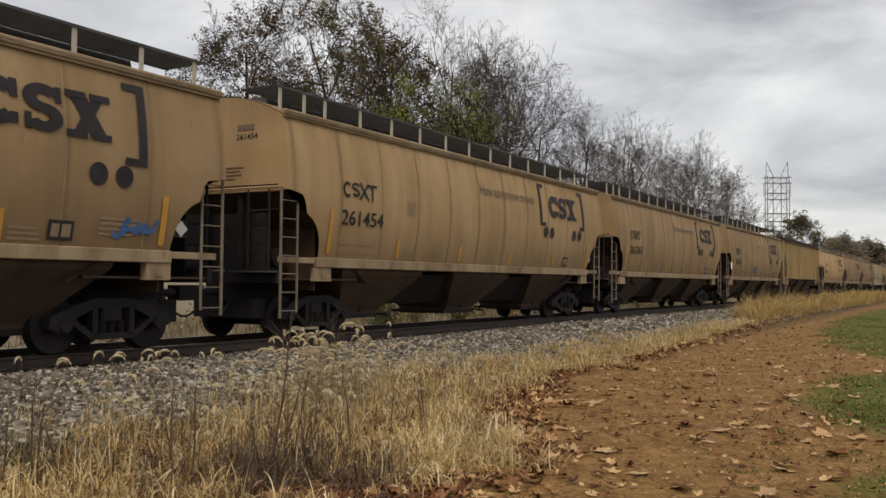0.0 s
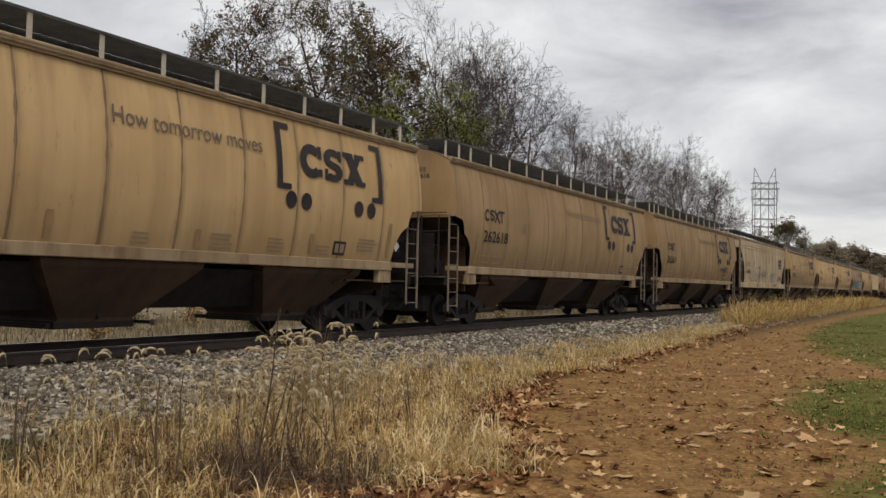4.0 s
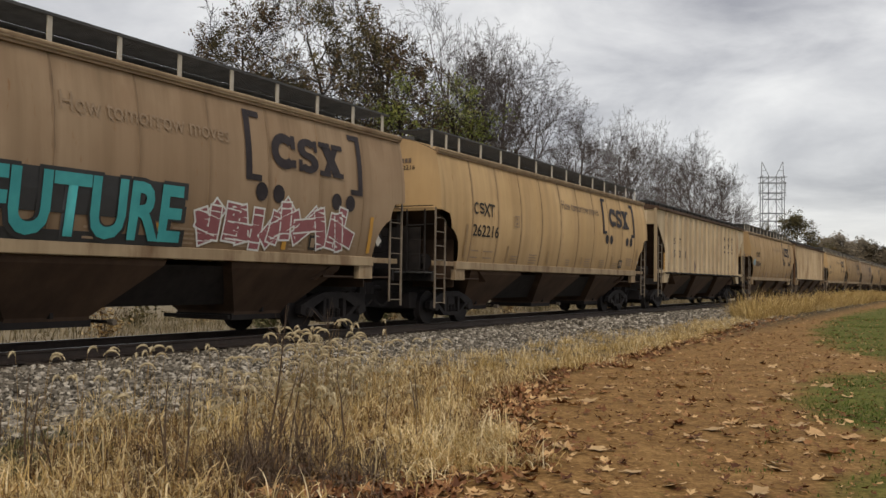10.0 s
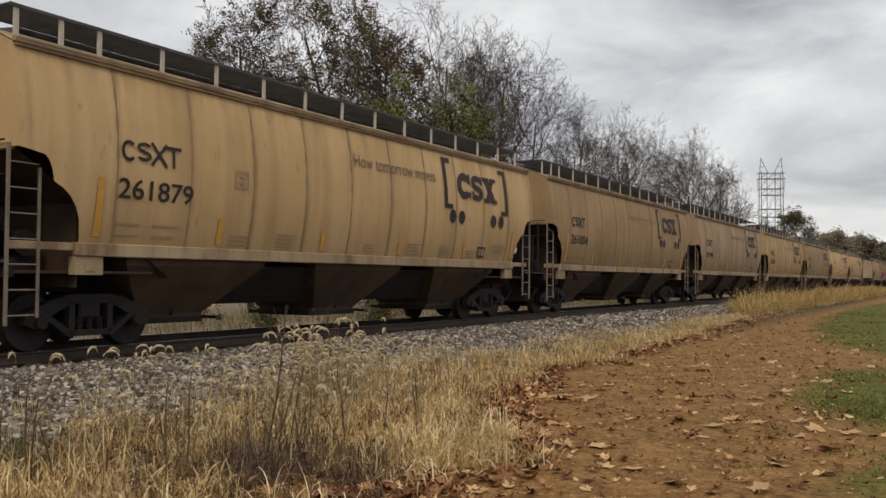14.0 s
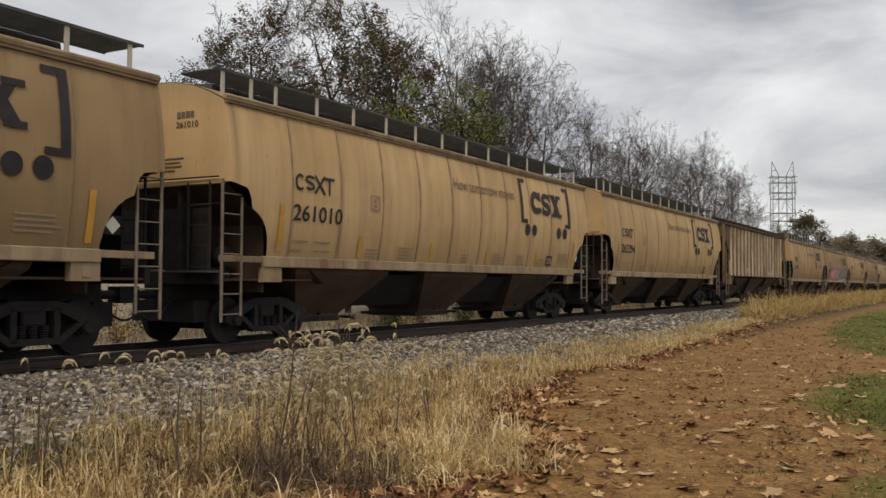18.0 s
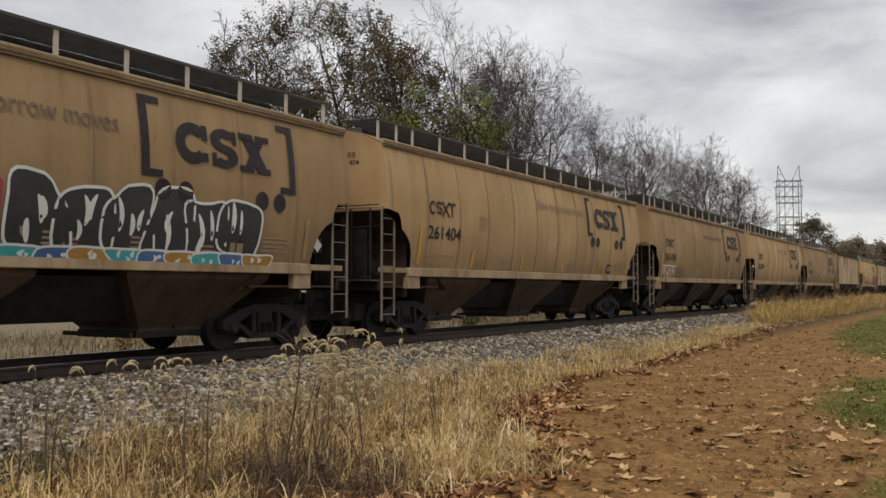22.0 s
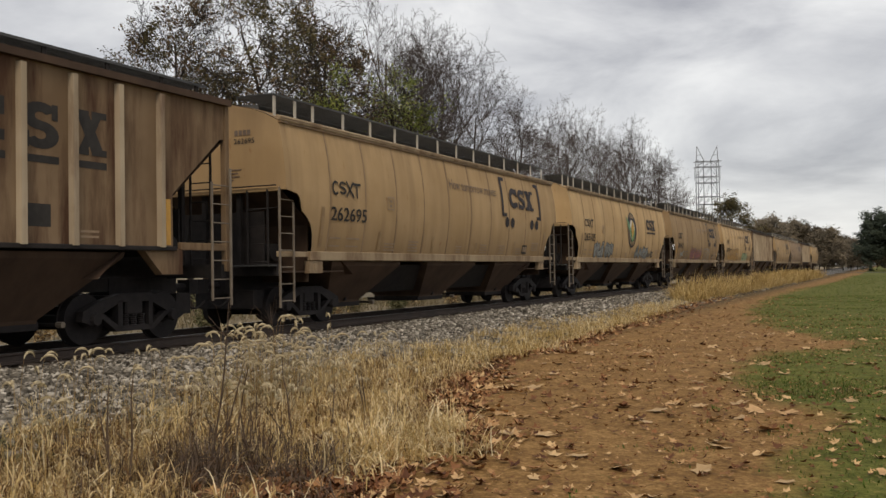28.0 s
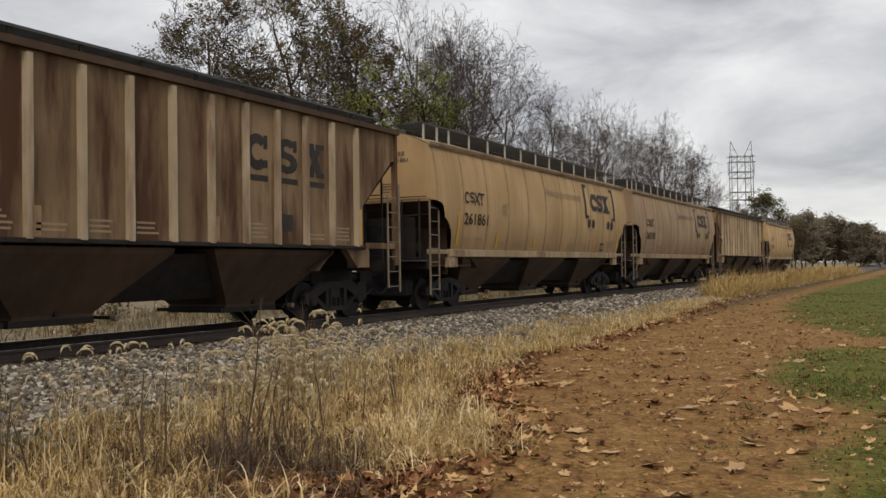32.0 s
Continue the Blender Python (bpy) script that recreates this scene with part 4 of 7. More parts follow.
def common_marks(car, half, length, tape, seed):
    """Reflective strips, consolidated stencils and the inspection square along the bottom of the side."""
    rng = random.Random(seed)
    for y, z0, z1 in ((1.30, 1.66, 2.52), (3.85, 1.62, 2.06), (6.75, 1.62, 2.02), (9.65, 1.62, 1.92), (12.75, 1.62, 2.02), (15.55, 1.64, 2.4)):
        strip([(y, y + 0.12, z0, z1)], "reflector", car, tape, half)
    bars = []
    for y, z, n, w in ((1.7, 1.85, 1, 0.5), (2.4, 1.85, 1, 0.6), (1.7, 1.68, 1, 0.45), (2.4, 1.68, 1, 0.55), (4.15, 1.62, 3, 0.55), (5.4, 1.62, 4, 0.6), (8.3, 1.62, 3, 0.4), (10.0, 1.62, 4, 0.6), (11.5, 1.62, 4, 0.5), (12.95, 1.62, 3, 0.5), (14.4, 1.75, 4, 0.75)):
        for i in range(n):
            bars.append((y, y + w * rng.uniform(0.8, 1.0), z + 0.075 * i, z + 0.075 * i + 0.035))
    small_print(car, half, bars, FAINT)
    q = [(4.18, 4.21, 2.60, 2.92), (4.49, 4.52, 2.60, 2.92), (4.21, 4.49, 2.60, 2.63), (4.21, 4.49, 2.89, 2.92), (4.29, 4.41, 2.67, 2.73), (4.29, 4.41, 2.79, 2.85)]
    strip(q, "data_square", car, FAINT, half)
    strip([(13.55, 13.97, 1.64, 1.92)], "inspection_plate", car, BLACKISH, half, 0.018, "black inspection label")
    strip([(13.60, 13.73, 1.69, 1.87), (13.77, 13.92, 1.69, 1.87)], "label_print", car, FAINT, half, 0.022)


LEN_A = 16.93
ROUND_ZS = [1.46, 1.7, 1.98, 2.15, 2.3, 2.41, 2.49, 2.56, 2.66, 2.78, 2.86, 2.93, 2.931, 3.3, 3.7, 4.05, 4.30, 4.42]


def rounded_car(paint, sill_paint, name="hopper_car"):
    """Covered hopper with bowed sides, three bays and a continuous roof walkway."""
    car = empty(name)
    bm = bmesh.new()
    for s in (1, -1):
        side_face(bm, s, LEN_A, ROUND_ZS, bulge, cut_round)
    # upper end panels, and the slope sheets tucked in under them
    for y, d in ((0.0, 1), (LEN_A, -1)):
        zs = [2.93, 3.3, 3.7, 4.05, 4.30, 4.42]
        ring = [bm.verts.new((bulge(z), y, z)) for z in zs]
        ring += [bm.verts.new((x, y, roof_z(x, 1.5, 4.42, 4.86))) for x in (1.2, 0.8, 0.4, 0, -0.4, -0.8, -1.2)]
        ring += [bm.verts.new((-bulge(z), y, z)) for z in reversed(zs)]
        bm.faces.new(ring)
    body = part("body", fixed(bm), paint, car)
    body.data.polygons.foreach_set("use_smooth", [True] * len(body.data.polygons))
    # slope sheets: dirt and the recess shade are both in their dark brown
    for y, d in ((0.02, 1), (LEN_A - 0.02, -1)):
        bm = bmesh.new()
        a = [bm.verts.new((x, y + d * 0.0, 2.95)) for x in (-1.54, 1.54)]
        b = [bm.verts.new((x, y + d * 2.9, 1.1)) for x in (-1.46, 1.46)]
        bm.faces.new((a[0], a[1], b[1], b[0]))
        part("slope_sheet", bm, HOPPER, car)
        # added plates that block the view through the end, dark like its shade
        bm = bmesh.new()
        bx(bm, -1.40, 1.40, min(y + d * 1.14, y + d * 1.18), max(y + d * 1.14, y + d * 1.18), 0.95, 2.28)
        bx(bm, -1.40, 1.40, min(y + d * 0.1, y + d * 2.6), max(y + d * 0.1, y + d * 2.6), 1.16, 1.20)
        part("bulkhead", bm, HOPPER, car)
        bm = soft_box(-1.52, 1.52, y - 0.05, y + 0.05, 2.90, 3.0, 0.01)
        part("end_beam", bm, paint, car)
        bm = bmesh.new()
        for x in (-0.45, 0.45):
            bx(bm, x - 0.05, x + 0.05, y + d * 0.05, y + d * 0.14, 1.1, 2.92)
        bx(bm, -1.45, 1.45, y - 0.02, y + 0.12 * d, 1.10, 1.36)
        # added plate: stands for the dim interior behind the end ladder
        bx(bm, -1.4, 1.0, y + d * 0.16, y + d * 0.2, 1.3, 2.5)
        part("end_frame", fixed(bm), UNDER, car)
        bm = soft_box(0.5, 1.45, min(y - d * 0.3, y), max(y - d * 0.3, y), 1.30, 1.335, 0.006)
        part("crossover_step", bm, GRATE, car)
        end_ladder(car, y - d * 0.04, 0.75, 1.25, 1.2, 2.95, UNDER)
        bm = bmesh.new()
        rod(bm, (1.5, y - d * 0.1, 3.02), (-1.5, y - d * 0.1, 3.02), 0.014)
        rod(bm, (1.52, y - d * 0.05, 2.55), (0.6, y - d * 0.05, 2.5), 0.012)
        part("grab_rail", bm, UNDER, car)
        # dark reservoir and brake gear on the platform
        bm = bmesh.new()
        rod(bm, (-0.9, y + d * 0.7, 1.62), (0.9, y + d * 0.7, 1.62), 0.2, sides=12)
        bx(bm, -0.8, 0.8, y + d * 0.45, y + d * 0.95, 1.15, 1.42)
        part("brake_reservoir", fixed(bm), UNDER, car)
        coupler(car, y, -d)
    # weld seams between the side panels
    for s in (1, -1):
        bm = bmesh.new()
        for i in range(10):
            if s > 0:
                bm = bmesh.new()
            y = 1.65 + 1.513 * i
            zs = [1.63, 2.0, 2.5, 3.0, 3.5, 4.0, 4.38]
            rows = [[bm.verts.new((s * (bulge(z) + (0.011 if j == 1 else -0.002)), y + w, z)) for j, w in enumerate((-0.032, 0, 0.032))] for z in zs]
            for a, b in zip(rows, rows[1:]):
                for j in (0, 1):
                    bm.faces.new((a[j], a[j + 1], b[j + 1], b[j]))
            if s > 0:
                part("seam", fixed(bm), GRIME_SHADE, body)
        if s < 0:
            tagged(part("far_seam", fixed(bm), GRIME_SHADE, body), kind="stuff")
    # roof with a rolled eave on each side
    bm = bmesh.new()
    xs = [1.50, 1.2, 0.8, 0.4, 0, -0.4, -0.8, -1.2, -1.50]
    rows = [[bm.verts.new((x, y, roof_z(x, 1.5, 4.44, 4.87))) for x in xs] for y in (0.0, LEN_A)]
    for i in range(len(xs) - 1):
        bm.faces.new((rows[0][i], rows[0][i + 1], rows[1][i + 1], rows[1][i]))
    roof = part("roof", fixed(bm), paint, car)
    for s in (1, -1):
        bm = soft_box(s * 1.53 - 0.055, s * 1.53 + 0.055, 0.0, LEN_A, 4.405, 4.52, 0.02)
        eave = part("eave", bm, sill_paint, roof, "pale rolled roof edge")
        if s > 0:
            # lip whose dark colour holds grime and the eave's shadow
            bm = bmesh.new()
            bx(bm, 1.505, 1.562, 0.02, LEN_A - 0.02, 4.365, 4.402)
            part("drip_rail", bm, GRIME_SHADE, eave, "dark lip for the grime and shadow line under the roof edge")
            bm = bmesh.new()
            bx(bm, 1.575, 1.592, 0.0, LEN_A, 4.452, 4.474)
            part("bead", bm, GRIME_SHADE, eave)
    bm = bmesh.new()
    prism(bm, [(-0.40, 4.84), (0.40, 4.84), (0.37, 5.0), (0.0, 5.03), (-0.37, 5.0)], 1, 0.9, LEN_A - 0.9)
    hatch = part("trough_hatch", fixed(bm), GRATE, roof, "dark trough hatch covers")
    running_board(car, LEN_A, 5.04, 0.42, 1.29, 1.27, lambda x: roof_z(x, 1.5, 4.44, 4.87), BRACKET)
    # side sills, bolster ends and ladders
    for s in (1, -1):
        bm = soft_box(s * 1.50 - 0.05, s * 1.50 + 0.06, 1.05, LEN_A - 1.05, 1.42, 1.63, 0.015)
        part("side_sill", bm, sill_paint, car)
        for y0 in (0.0, LEN_A - 1.05):
            bm = soft_box(s * 1.46 - 0.03, s * 1.46 + 0.05, y0, y0 + 1.05, 1.50, 1.62, 0.01)
            part("end_sill", bm, sill_paint, car)
        for y0 in (1.05, LEN_A - 1.55):
            bm = bmesh.new()
            prism(bm, [(y0, 1.14), (y0 + 0.5, 1.14), (y0 + 0.5, 1.418), (y0, 1.418)], 0, s * 1.40, s * 1.53)
            prism(bm, [(y0 + 0.18, 1.20), (y0 + 0.32, 1.20), (y0 + 0.32, 1.33), (y0 + 0.18, 1.33)], 0, s * 1.53, s * 1.545)
            part("jacking_pad", fixed(bm), sill_paint, car)
        if s > 0:
            bm = soft_box(1.50, 1.515, LEN_A - 0.98, LEN_A - 0.68, 1.86, 2.16, 0.004)
            holder = part("placard_board", bm, UNDER, car)
            bm = bmesh.new()
            prism(bm, [(LEN_A - 0.97, 2.01), (LEN_A - 0.83, 1.87), (LEN_A - 0.69, 2.01), (LEN_A - 0.83, 2.15)], 0, 1.516, 1.519)
            part("diamond", fixed(bm), WHITE, holder, "white diamond placard")
        ladder(car, s * 1.56, -0.06, 0.42, 0.42, 2.98, LADDER)
        ladder(car, s * 1.56, LEN_A + 0.06, LEN_A - 0.42, 0.52, 3.0, LADDER)
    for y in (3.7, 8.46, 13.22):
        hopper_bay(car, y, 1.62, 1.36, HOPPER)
    shade_saddles(car, (6.08, 10.84), 0.85, 1.33)
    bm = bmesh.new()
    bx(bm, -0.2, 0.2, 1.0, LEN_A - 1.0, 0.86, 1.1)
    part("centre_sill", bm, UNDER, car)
    truck(car, 1.75)
    truck(car, LEN_A - 1.75)
    return lowered(car)


def initials(parent, spots, z, w, h, material, half, t=0.045):
    """The owner's initials as thin plain strokes: an open ring, a zigzag, a cross and a tee."""
    bm = bmesh.new()
    off = 0.02

    def line(a, b):
        d = Vector((b[0] - a[0], b[1] - a[1]))
        p = Vector((-d.y, d.x)).normalized() * t / 2
        e = d.normalized() * t / 3
        bm.faces.new([bm.verts.new((half(q) + off, y, q)) for y, q in ((a[0] - p.x - e.x, a[1] - p.y - e.y), (b[0] - p.x + e.x, b[1] - p.y + e.y), (b[0] + p.x + e.x, b[1] + p.y + e.y), (a[0] + p.x - e.x, a[1] + p.y - e.y))])
    y = spots[0]
    ring_shape(bm, y + w / 2, z + h / 2, w / 2, h / 2, t, half, off, 45, 315, 14, True)
    y = spots[1]
    ring_shape(bm, y + w / 2, z + 0.74 * h, w / 2, 0.26 * h, t, half, off, 20, 275, 12, True)
    ring_shape(bm, y + w / 2, z + 0.26 * h + t * 0.5, w / 2, 0.26 * h, t, half, off + 0.001, -160, 95, 12, True)
    y = spots[2]
    line((y, z), (y + w, z + h))
    off += 0.002
    line((y, z + h), (y + w, z))
    y = spots[3]
    line((y, z + h - t / 2), (y + w, z + h - t / 2))
    line((y + w / 2, z), (y + w / 2, z + h - t))
    return tagged(part("owner_mark", fixed(bm), material, parent), kind="stuff")


def round_badge(car, y, z, r, half):
    """Dark round badge with an ear of corn: ring, pale field, leaves, cob and ticks where the lettering runs."""
    def lens(y0, z0, y1, z1, fat, bend, lift, name, m, n=10):
        bm = bmesh.new()
        a, b = Vector((y0, z0)), Vector((y1, z1))
        side = Vector((-(b - a).y, (b - a).x)).normalized()
        prev = None
        for i in range(n + 1):
            t = i / n
            c = a.lerp(b, t) + side * bend * math.sin(math.pi * t)
            f = side * fat * math.sin(math.pi * (0.06 + 0.9 * t)) ** 0.8
            cur = [bm.verts.new((half(q.y) + lift, q.x, q.y)) for q in (c - f, c + f)]
            if prev:
                bm.faces.new((prev[0], cur[0], cur[1], prev[1]))
            prev = cur
        part(name, fixed(bm), m, badge)
    bm = bmesh.new()
    ring_shape(bm, y, z, r, r, 0.42 * r, half, 0.022, n=36)
    badge = part("round_badge", bm, NAVY, car, "dark round badge with a corn ear")
    disc(badge, y, z, 0.58 * r, WHITE, half, "field")
    lens(y - 0.1 * r, z - 0.62 * r, y - 1.25 * r, z + 0.72 * r, 0.13 * r, -0.12 * r, 0.028, "leaf", LEAFSP)
    lens(y - 0.05 * r, z - 0.6 * r, y - 1.1 * r, z + 0.30 * r, 0.12 * r, -0.14 * r, 0.030, "leaf", LEAFSP)
    lens(y + 0.1 * r, z - 0.6 * r, y + 0.1 * r, z + 0.55 * r, 0.27 * r, 0.0, 0.032, "cob", COBSP)
    lens(y - 0.1 * r, z - 0.66 * r, y + 0.55 * r, z + 0.1 * r, 0.15 * r, -0.1 * r, 0.034, "leaf", LEAFSP)
    bm = bmesh.new()
    for k in range(19):
        a = radians(-205 + 12.5 * k) if k < 14 else radians(66 + 12 * (k - 14))
        u, v = Vector((math.cos(a), math.sin(a))), Vector((-math.sin(a), math.cos(a)))
        c = Vector((y, z)) + u * 0.80 * r
        bm.faces.new([bm.verts.new((half(q.y) + 0.026, q.x, q.y)) for q in (c - u * 0.11 * r - v * 0.05 * r, c + u * 0.11 * r - v * 0.05 * r, c + u * 0.11 * r + v * 0.05 * r, c - u * 0.11 * r + v * 0.05 * r)])
    tagged(part("lettering_ticks", fixed(bm), TAPE_OLD, badge), kind="stuff")


def end_stencil(car, number, x0, z0, width, height, small=True):
    """The number again, small, on the upper panel of the leading end."""
    me, co = text_mesh(number, height, 0.01)
    k = width / co[:, 0].max()
    for v, c in zip(me.vertices, co):
        v.co = (x0 + c[0] * k, -0.014, z0 + c[1])
    me.materials.clear()
    me.materials.append(BLACKISH)
    me.name = "end_number"
    ob = new("end_number", me)
    ob.parent = car
    bm = bmesh.new()
    for k in range(4):
        bx(bm, x0 + 0.02 + 0.105 * k, x0 + 0.10 + 0.105 * k, -0.014, -0.008, z0 + 0.17, z0 + 0.17 + height)
    for k in range(4 if small else 0):
        bx(bm, 0.1, 0.1 + (0.5, 0.42, 0.46, 0.3)[k], -0.014, -0.008, 3.24 - 0.07 * k, 3.265 - 0.07 * k)
    tagged(part("stencil_text", bm, WEAR_DARK, car), kind="stuff")


def rounded_marks(car, number, slogan=True, tape=None, seed=0, style="bracket"):
    half = hull
    end_stencil(car, number, 0.42, 3.78, 0.52, 0.11)
    common_marks(car, half, LEN_A, tape or TAPE_OLD, seed)
    initials(car, (1.70, 1.995, 2.30, 2.60), 2.80, 0.29, 0.32, BLACKISH, half, 0.055)
    lettering("car_number", number, car, 1.67, 2.24, 1.53, 0.31, BLACKISH, half)
    if style == "bracket":
        if slogan:
            lettering("slogan", "How tomorrow moves", car, 7.8, 3.38, 3.4, 0.28, WEAR_DARK if seed % 3 else FAINT, half, 0.0)
        emblem(car, 12.3, 3.09, 2.2, 0.66, NAVY, half)
        strip([(11.60, 11.76, 2.80, 4.04), (11.76, 12.02, 3.93, 4.04), (11.76, 12.02, 2.80, 2.91)], "bracket_mark", car, NAVY, half, 0.021, "dark navy bracket outline")
        strip([(15.04, 15.2, 2.80, 4.04), (14.78, 15.04, 3.93, 4.04), (14.78, 15.04, 2.80, 2.91)], "bracket_mark", car, NAVY, half, 0.021, "dark navy bracket outline")
        for y in (12.03, 12.50, 14.30, 14.77):
            disc(car, y, 2.62, 0.165, NAVY, half)
    else:
        round_badge(car, 9.4, 2.90, 0.83, half)
        emblem(car, 12.4, 3.0, 1.9, 0.55, NAVY, half)
        strip([(12.4, 14.3, 2.82, 2.90)], "underline", car, NAVY, half)


WEAR_DARK = plain("browned_lettering", (0.10, 0.07, 0.05), (0.17, 0.12, 0.085), 6, 0.7, 0, 0.1)
LEAFSP = plain("leaf_green_paint", (0.06, 0.16, 0.06), (0.14, 0.27, 0.11), 6, 0.6, 0, 0.1)
COBSP = plain("corn_yellow_paint", (0.45, 0.26, 0.03), (0.58, 0.36, 0.06), 14, 0.6, 0, 0.1)
TEAL = plain("teal_spray", (0.03, 0.26, 0.27), (0.06, 0.38, 0.38), 3, 0.5, 0, 0)
DKGREEN = plain("dark_green_spray", (0.025, 0.07, 0.06), (0.05, 0.12, 0.1), 3, 0.5, 0, 0)
DKBROWN = plain("dark_brown_spray", (0.055, 0.022, 0.012), (0.09, 0.04, 0.022), 3, 0.5, 0, 0)
CRIMSON = plain("crimson_spray", (0.26, 0.02, 0.045), (0.36, 0.035, 0.07), 3, 0.5, 0, 0)
PALEGREEN = plain("pale_green_spray", (0.20, 0.25, 0.12), (0.28, 0.33, 0.18), 3, 0.5, 0, 0)
PINK = plain("pink_spray", (0.36, 0.10, 0.095), (0.46, 0.155, 0.135), 3, 0.5, 0, 0)
RED = plain("red_spray", (0.38, 0.05, 0.05), (0.5, 0.09, 0.08), 3, 0.5, 0, 0)
MAROON = plain("dusky_pink_spray", (0.20, 0.06, 0.07), (0.30, 0.10, 0.11), 3, 0.6, 0, 0)
BLACKSP = plain("black_spray", (0.015, 0.015, 0.016), (0.03, 0.03, 0.032), 3, 0.5, 0, 0)
WHITESP = plain("white_spray", (0.55, 0.55, 0.52), (0.7, 0.7, 0.67), 3, 0.5, 0, 0)
BLUESP = plain("blue_spray", (0.035, 0.09, 0.22), (0.07, 0.16, 0.34), 3, 0.5, 0, 0)
ORANGESP = plain("orange_spray", (0.30, 0.15, 0.025), (0.42, 0.23, 0.045), 3, 0.5, 0, 0)
GREYSP = plain("grey_spray", (0.14, 0.14, 0.13), (0.26, 0.26, 0.24), 3, 0.6, 0, 0)


LEN_P = 17.95


def ribbed_car(paint, rib_paint, name="ribbed_hopper_car"):
    """Covered hopper with flat sheet sides, outside ribs and open slanted ends."""
    car = empty(name)
    cut = lambda z: float(np.interp(z, [1.6, 2.60, 3.75, 3.76], [1.44, 1.44, 0.18, 0.0]))
    bm = bmesh.new()
    for s in (1, -1):
        side_face(bm, s, LEN_P, [1.64, 2.0, 2.60, 3.0, 3.4, 3.75, 3.76, 4.1, 4.46], lambda z: 1.52, cut)
    for y in (0.0, LEN_P):
        ring = [bm.verts.new((x, y, z)) for x, z in ((1.52, 3.75), (1.52, 4.46), (0.7, 4.68), (0, 4.72), (-0.7, 4.68), (-1.52, 4.46), (-1.52, 3.75))]
        bm.faces.new(ring)
    part("body", fixed(bm), paint, car)
    for s in (1, -1):
        bm = bmesh.new()
        for i in range(17):
            y = 1.40 + 0.925 * i
            if s > 0:
                bm = bmesh.new()
            prism(bm, [(s * 1.52, y - 0.07), (s * 1.61, y - 0.048), (s * 1.61, y + 0.048), (s * 1.52, y + 0.07)], 2, 1.64, 4.36)
            if s > 0:
                part("rib", fixed(bm), rib_paint, car)
        if s < 0:
            tagged(part("far_rib", fixed(bm), rib_paint, car), kind="stuff")
    for y, d in ((0.0, 1), (LEN_P, -1)):
        # slope sheet in dark brown, with the shade of the open end in it
        bm = bmesh.new()
        a = [bm.verts.new((x, y + d * 0.03, 3.77)) for x in (-1.5, 1.5)]
        b = [bm.verts.new((x, y + d * 3.1, 1.1)) for x in (-1.5, 1.5)]
        bm.faces.new((a[0], a[1], b[1], b[0]))
        part("slope_sheet", bm, HOPPER, car)
        for s in (1, -1):
            bm = soft_box(s * 1.5 - 0.07, s * 1.5 + 0.05, y - 0.06, y + 0.06, 1.2, 4.46, 0.012)
            part("corner_post", bm, paint, car)
            bm = soft_box(s * 0.5 - 0.05, s * 0.5 + 0.05, y, y + d * 0.1, 1.2, 3.76, 0.01)
            part("end_post", bm, UNDER, car)
            yy = y + d * 1.2
            bm = bmesh.new()
            prism(bm, [(yy, 1.16), (yy + d * 0.5, 1.16), (yy + d * 0.95, 1.62), (yy, 1.62)], 0, s * 1.36, s * 1.52)
            part("jacking_pad", fixed(bm), paint, car)
            bm = soft_box(s * 1.48 - 0.03, s * 1.48 + 0.05, min(y, y + d * 1.25), max(y, y + d * 1.25), 1.60, 1.74, 0.01)
            part("end_sill", bm, paint, car)
            ladder(car, s * 1.6, y, y + d * 0.52, 0.55, 3.2, LADDER)
        bm = bmesh.new()
        bx(bm, -1.5, 1.5, y - 0.02, y + 0.14 * d, 1.08, 1.34)
        # dark plate added in place of the shaded inside of the end
        bx(bm, -1.4, 0.55, y + d * 0.16, y + d * 0.2, 1.3, 2.45)
        part("end_frame", fixed(bm), UNDER, car)
        end_ladder(car, y - d * 0.06, 0.62, 1.1, 1.25, 3.75, UNDER)
        bm = soft_box(0.42, 1.12, min(y - d * 0.004, y - d * 0.01), max(y - d * 0.004, y - d * 0.01), 3.9, 4.38, 0.001)
        part("end_placard", bm, RIB_PALE, car, "pale panel behind the end stencils")
        bm = bmesh.new()
        rod(bm, (-0.9, y + d * 0.8, 1.7), (0.9, y + d * 0.8, 1.7), 0.2, sides=12)
        bx(bm, -0.8, 0.8, y + d * 0.45, y + d * 1.0, 1.15, 1.45)
        part("brake_reservoir", fixed(bm), UNDER, car)
        coupler(car, y, -d)
    bm = bmesh.new()
    prism(bm, [(1.62, 4.42), (1.62, 4.54), (0.7, 4.72), (0, 4.76), (-0.7, 4.72), (-1.62, 4.54), (-1.62, 4.42)], 1, -0.05, LEN_P + 0.05)
    roof = part("roof", fixed(bm), HOPPER, car, "dark brown sheet roof")
    bm = bmesh.new()
    prism(bm, [(-0.42, 4.74), (0.42, 4.74), (0.4, 4.84), (-0.4, 4.84)], 1, 0.9, LEN_P - 0.9)
    part("trough_hatch", fixed(bm), GRIMY, roof)
    running_board(car, LEN_P, 4.85, 0.42, 1.16, 1.14, lambda x: 4.66, UNDER)
    for s in (1, -1):
        bm = soft_box(s * 1.53 - 0.06, s * 1.53 + 0.05, 1.4, LEN_P - 1.4, 1.58, 1.66, 0.012)
        part("side_sill", bm, UNDER, car)
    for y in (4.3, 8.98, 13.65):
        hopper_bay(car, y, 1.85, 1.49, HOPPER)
    shade_saddles(car, (6.64, 11.3), 0.75, 1.45)
    bm = bmesh.new()
    bx(bm, -0.2, 0.2, 1.0, LEN_P - 1.0, 0.86, 1.1)
    part("centre_sill", bm, UNDER, car)
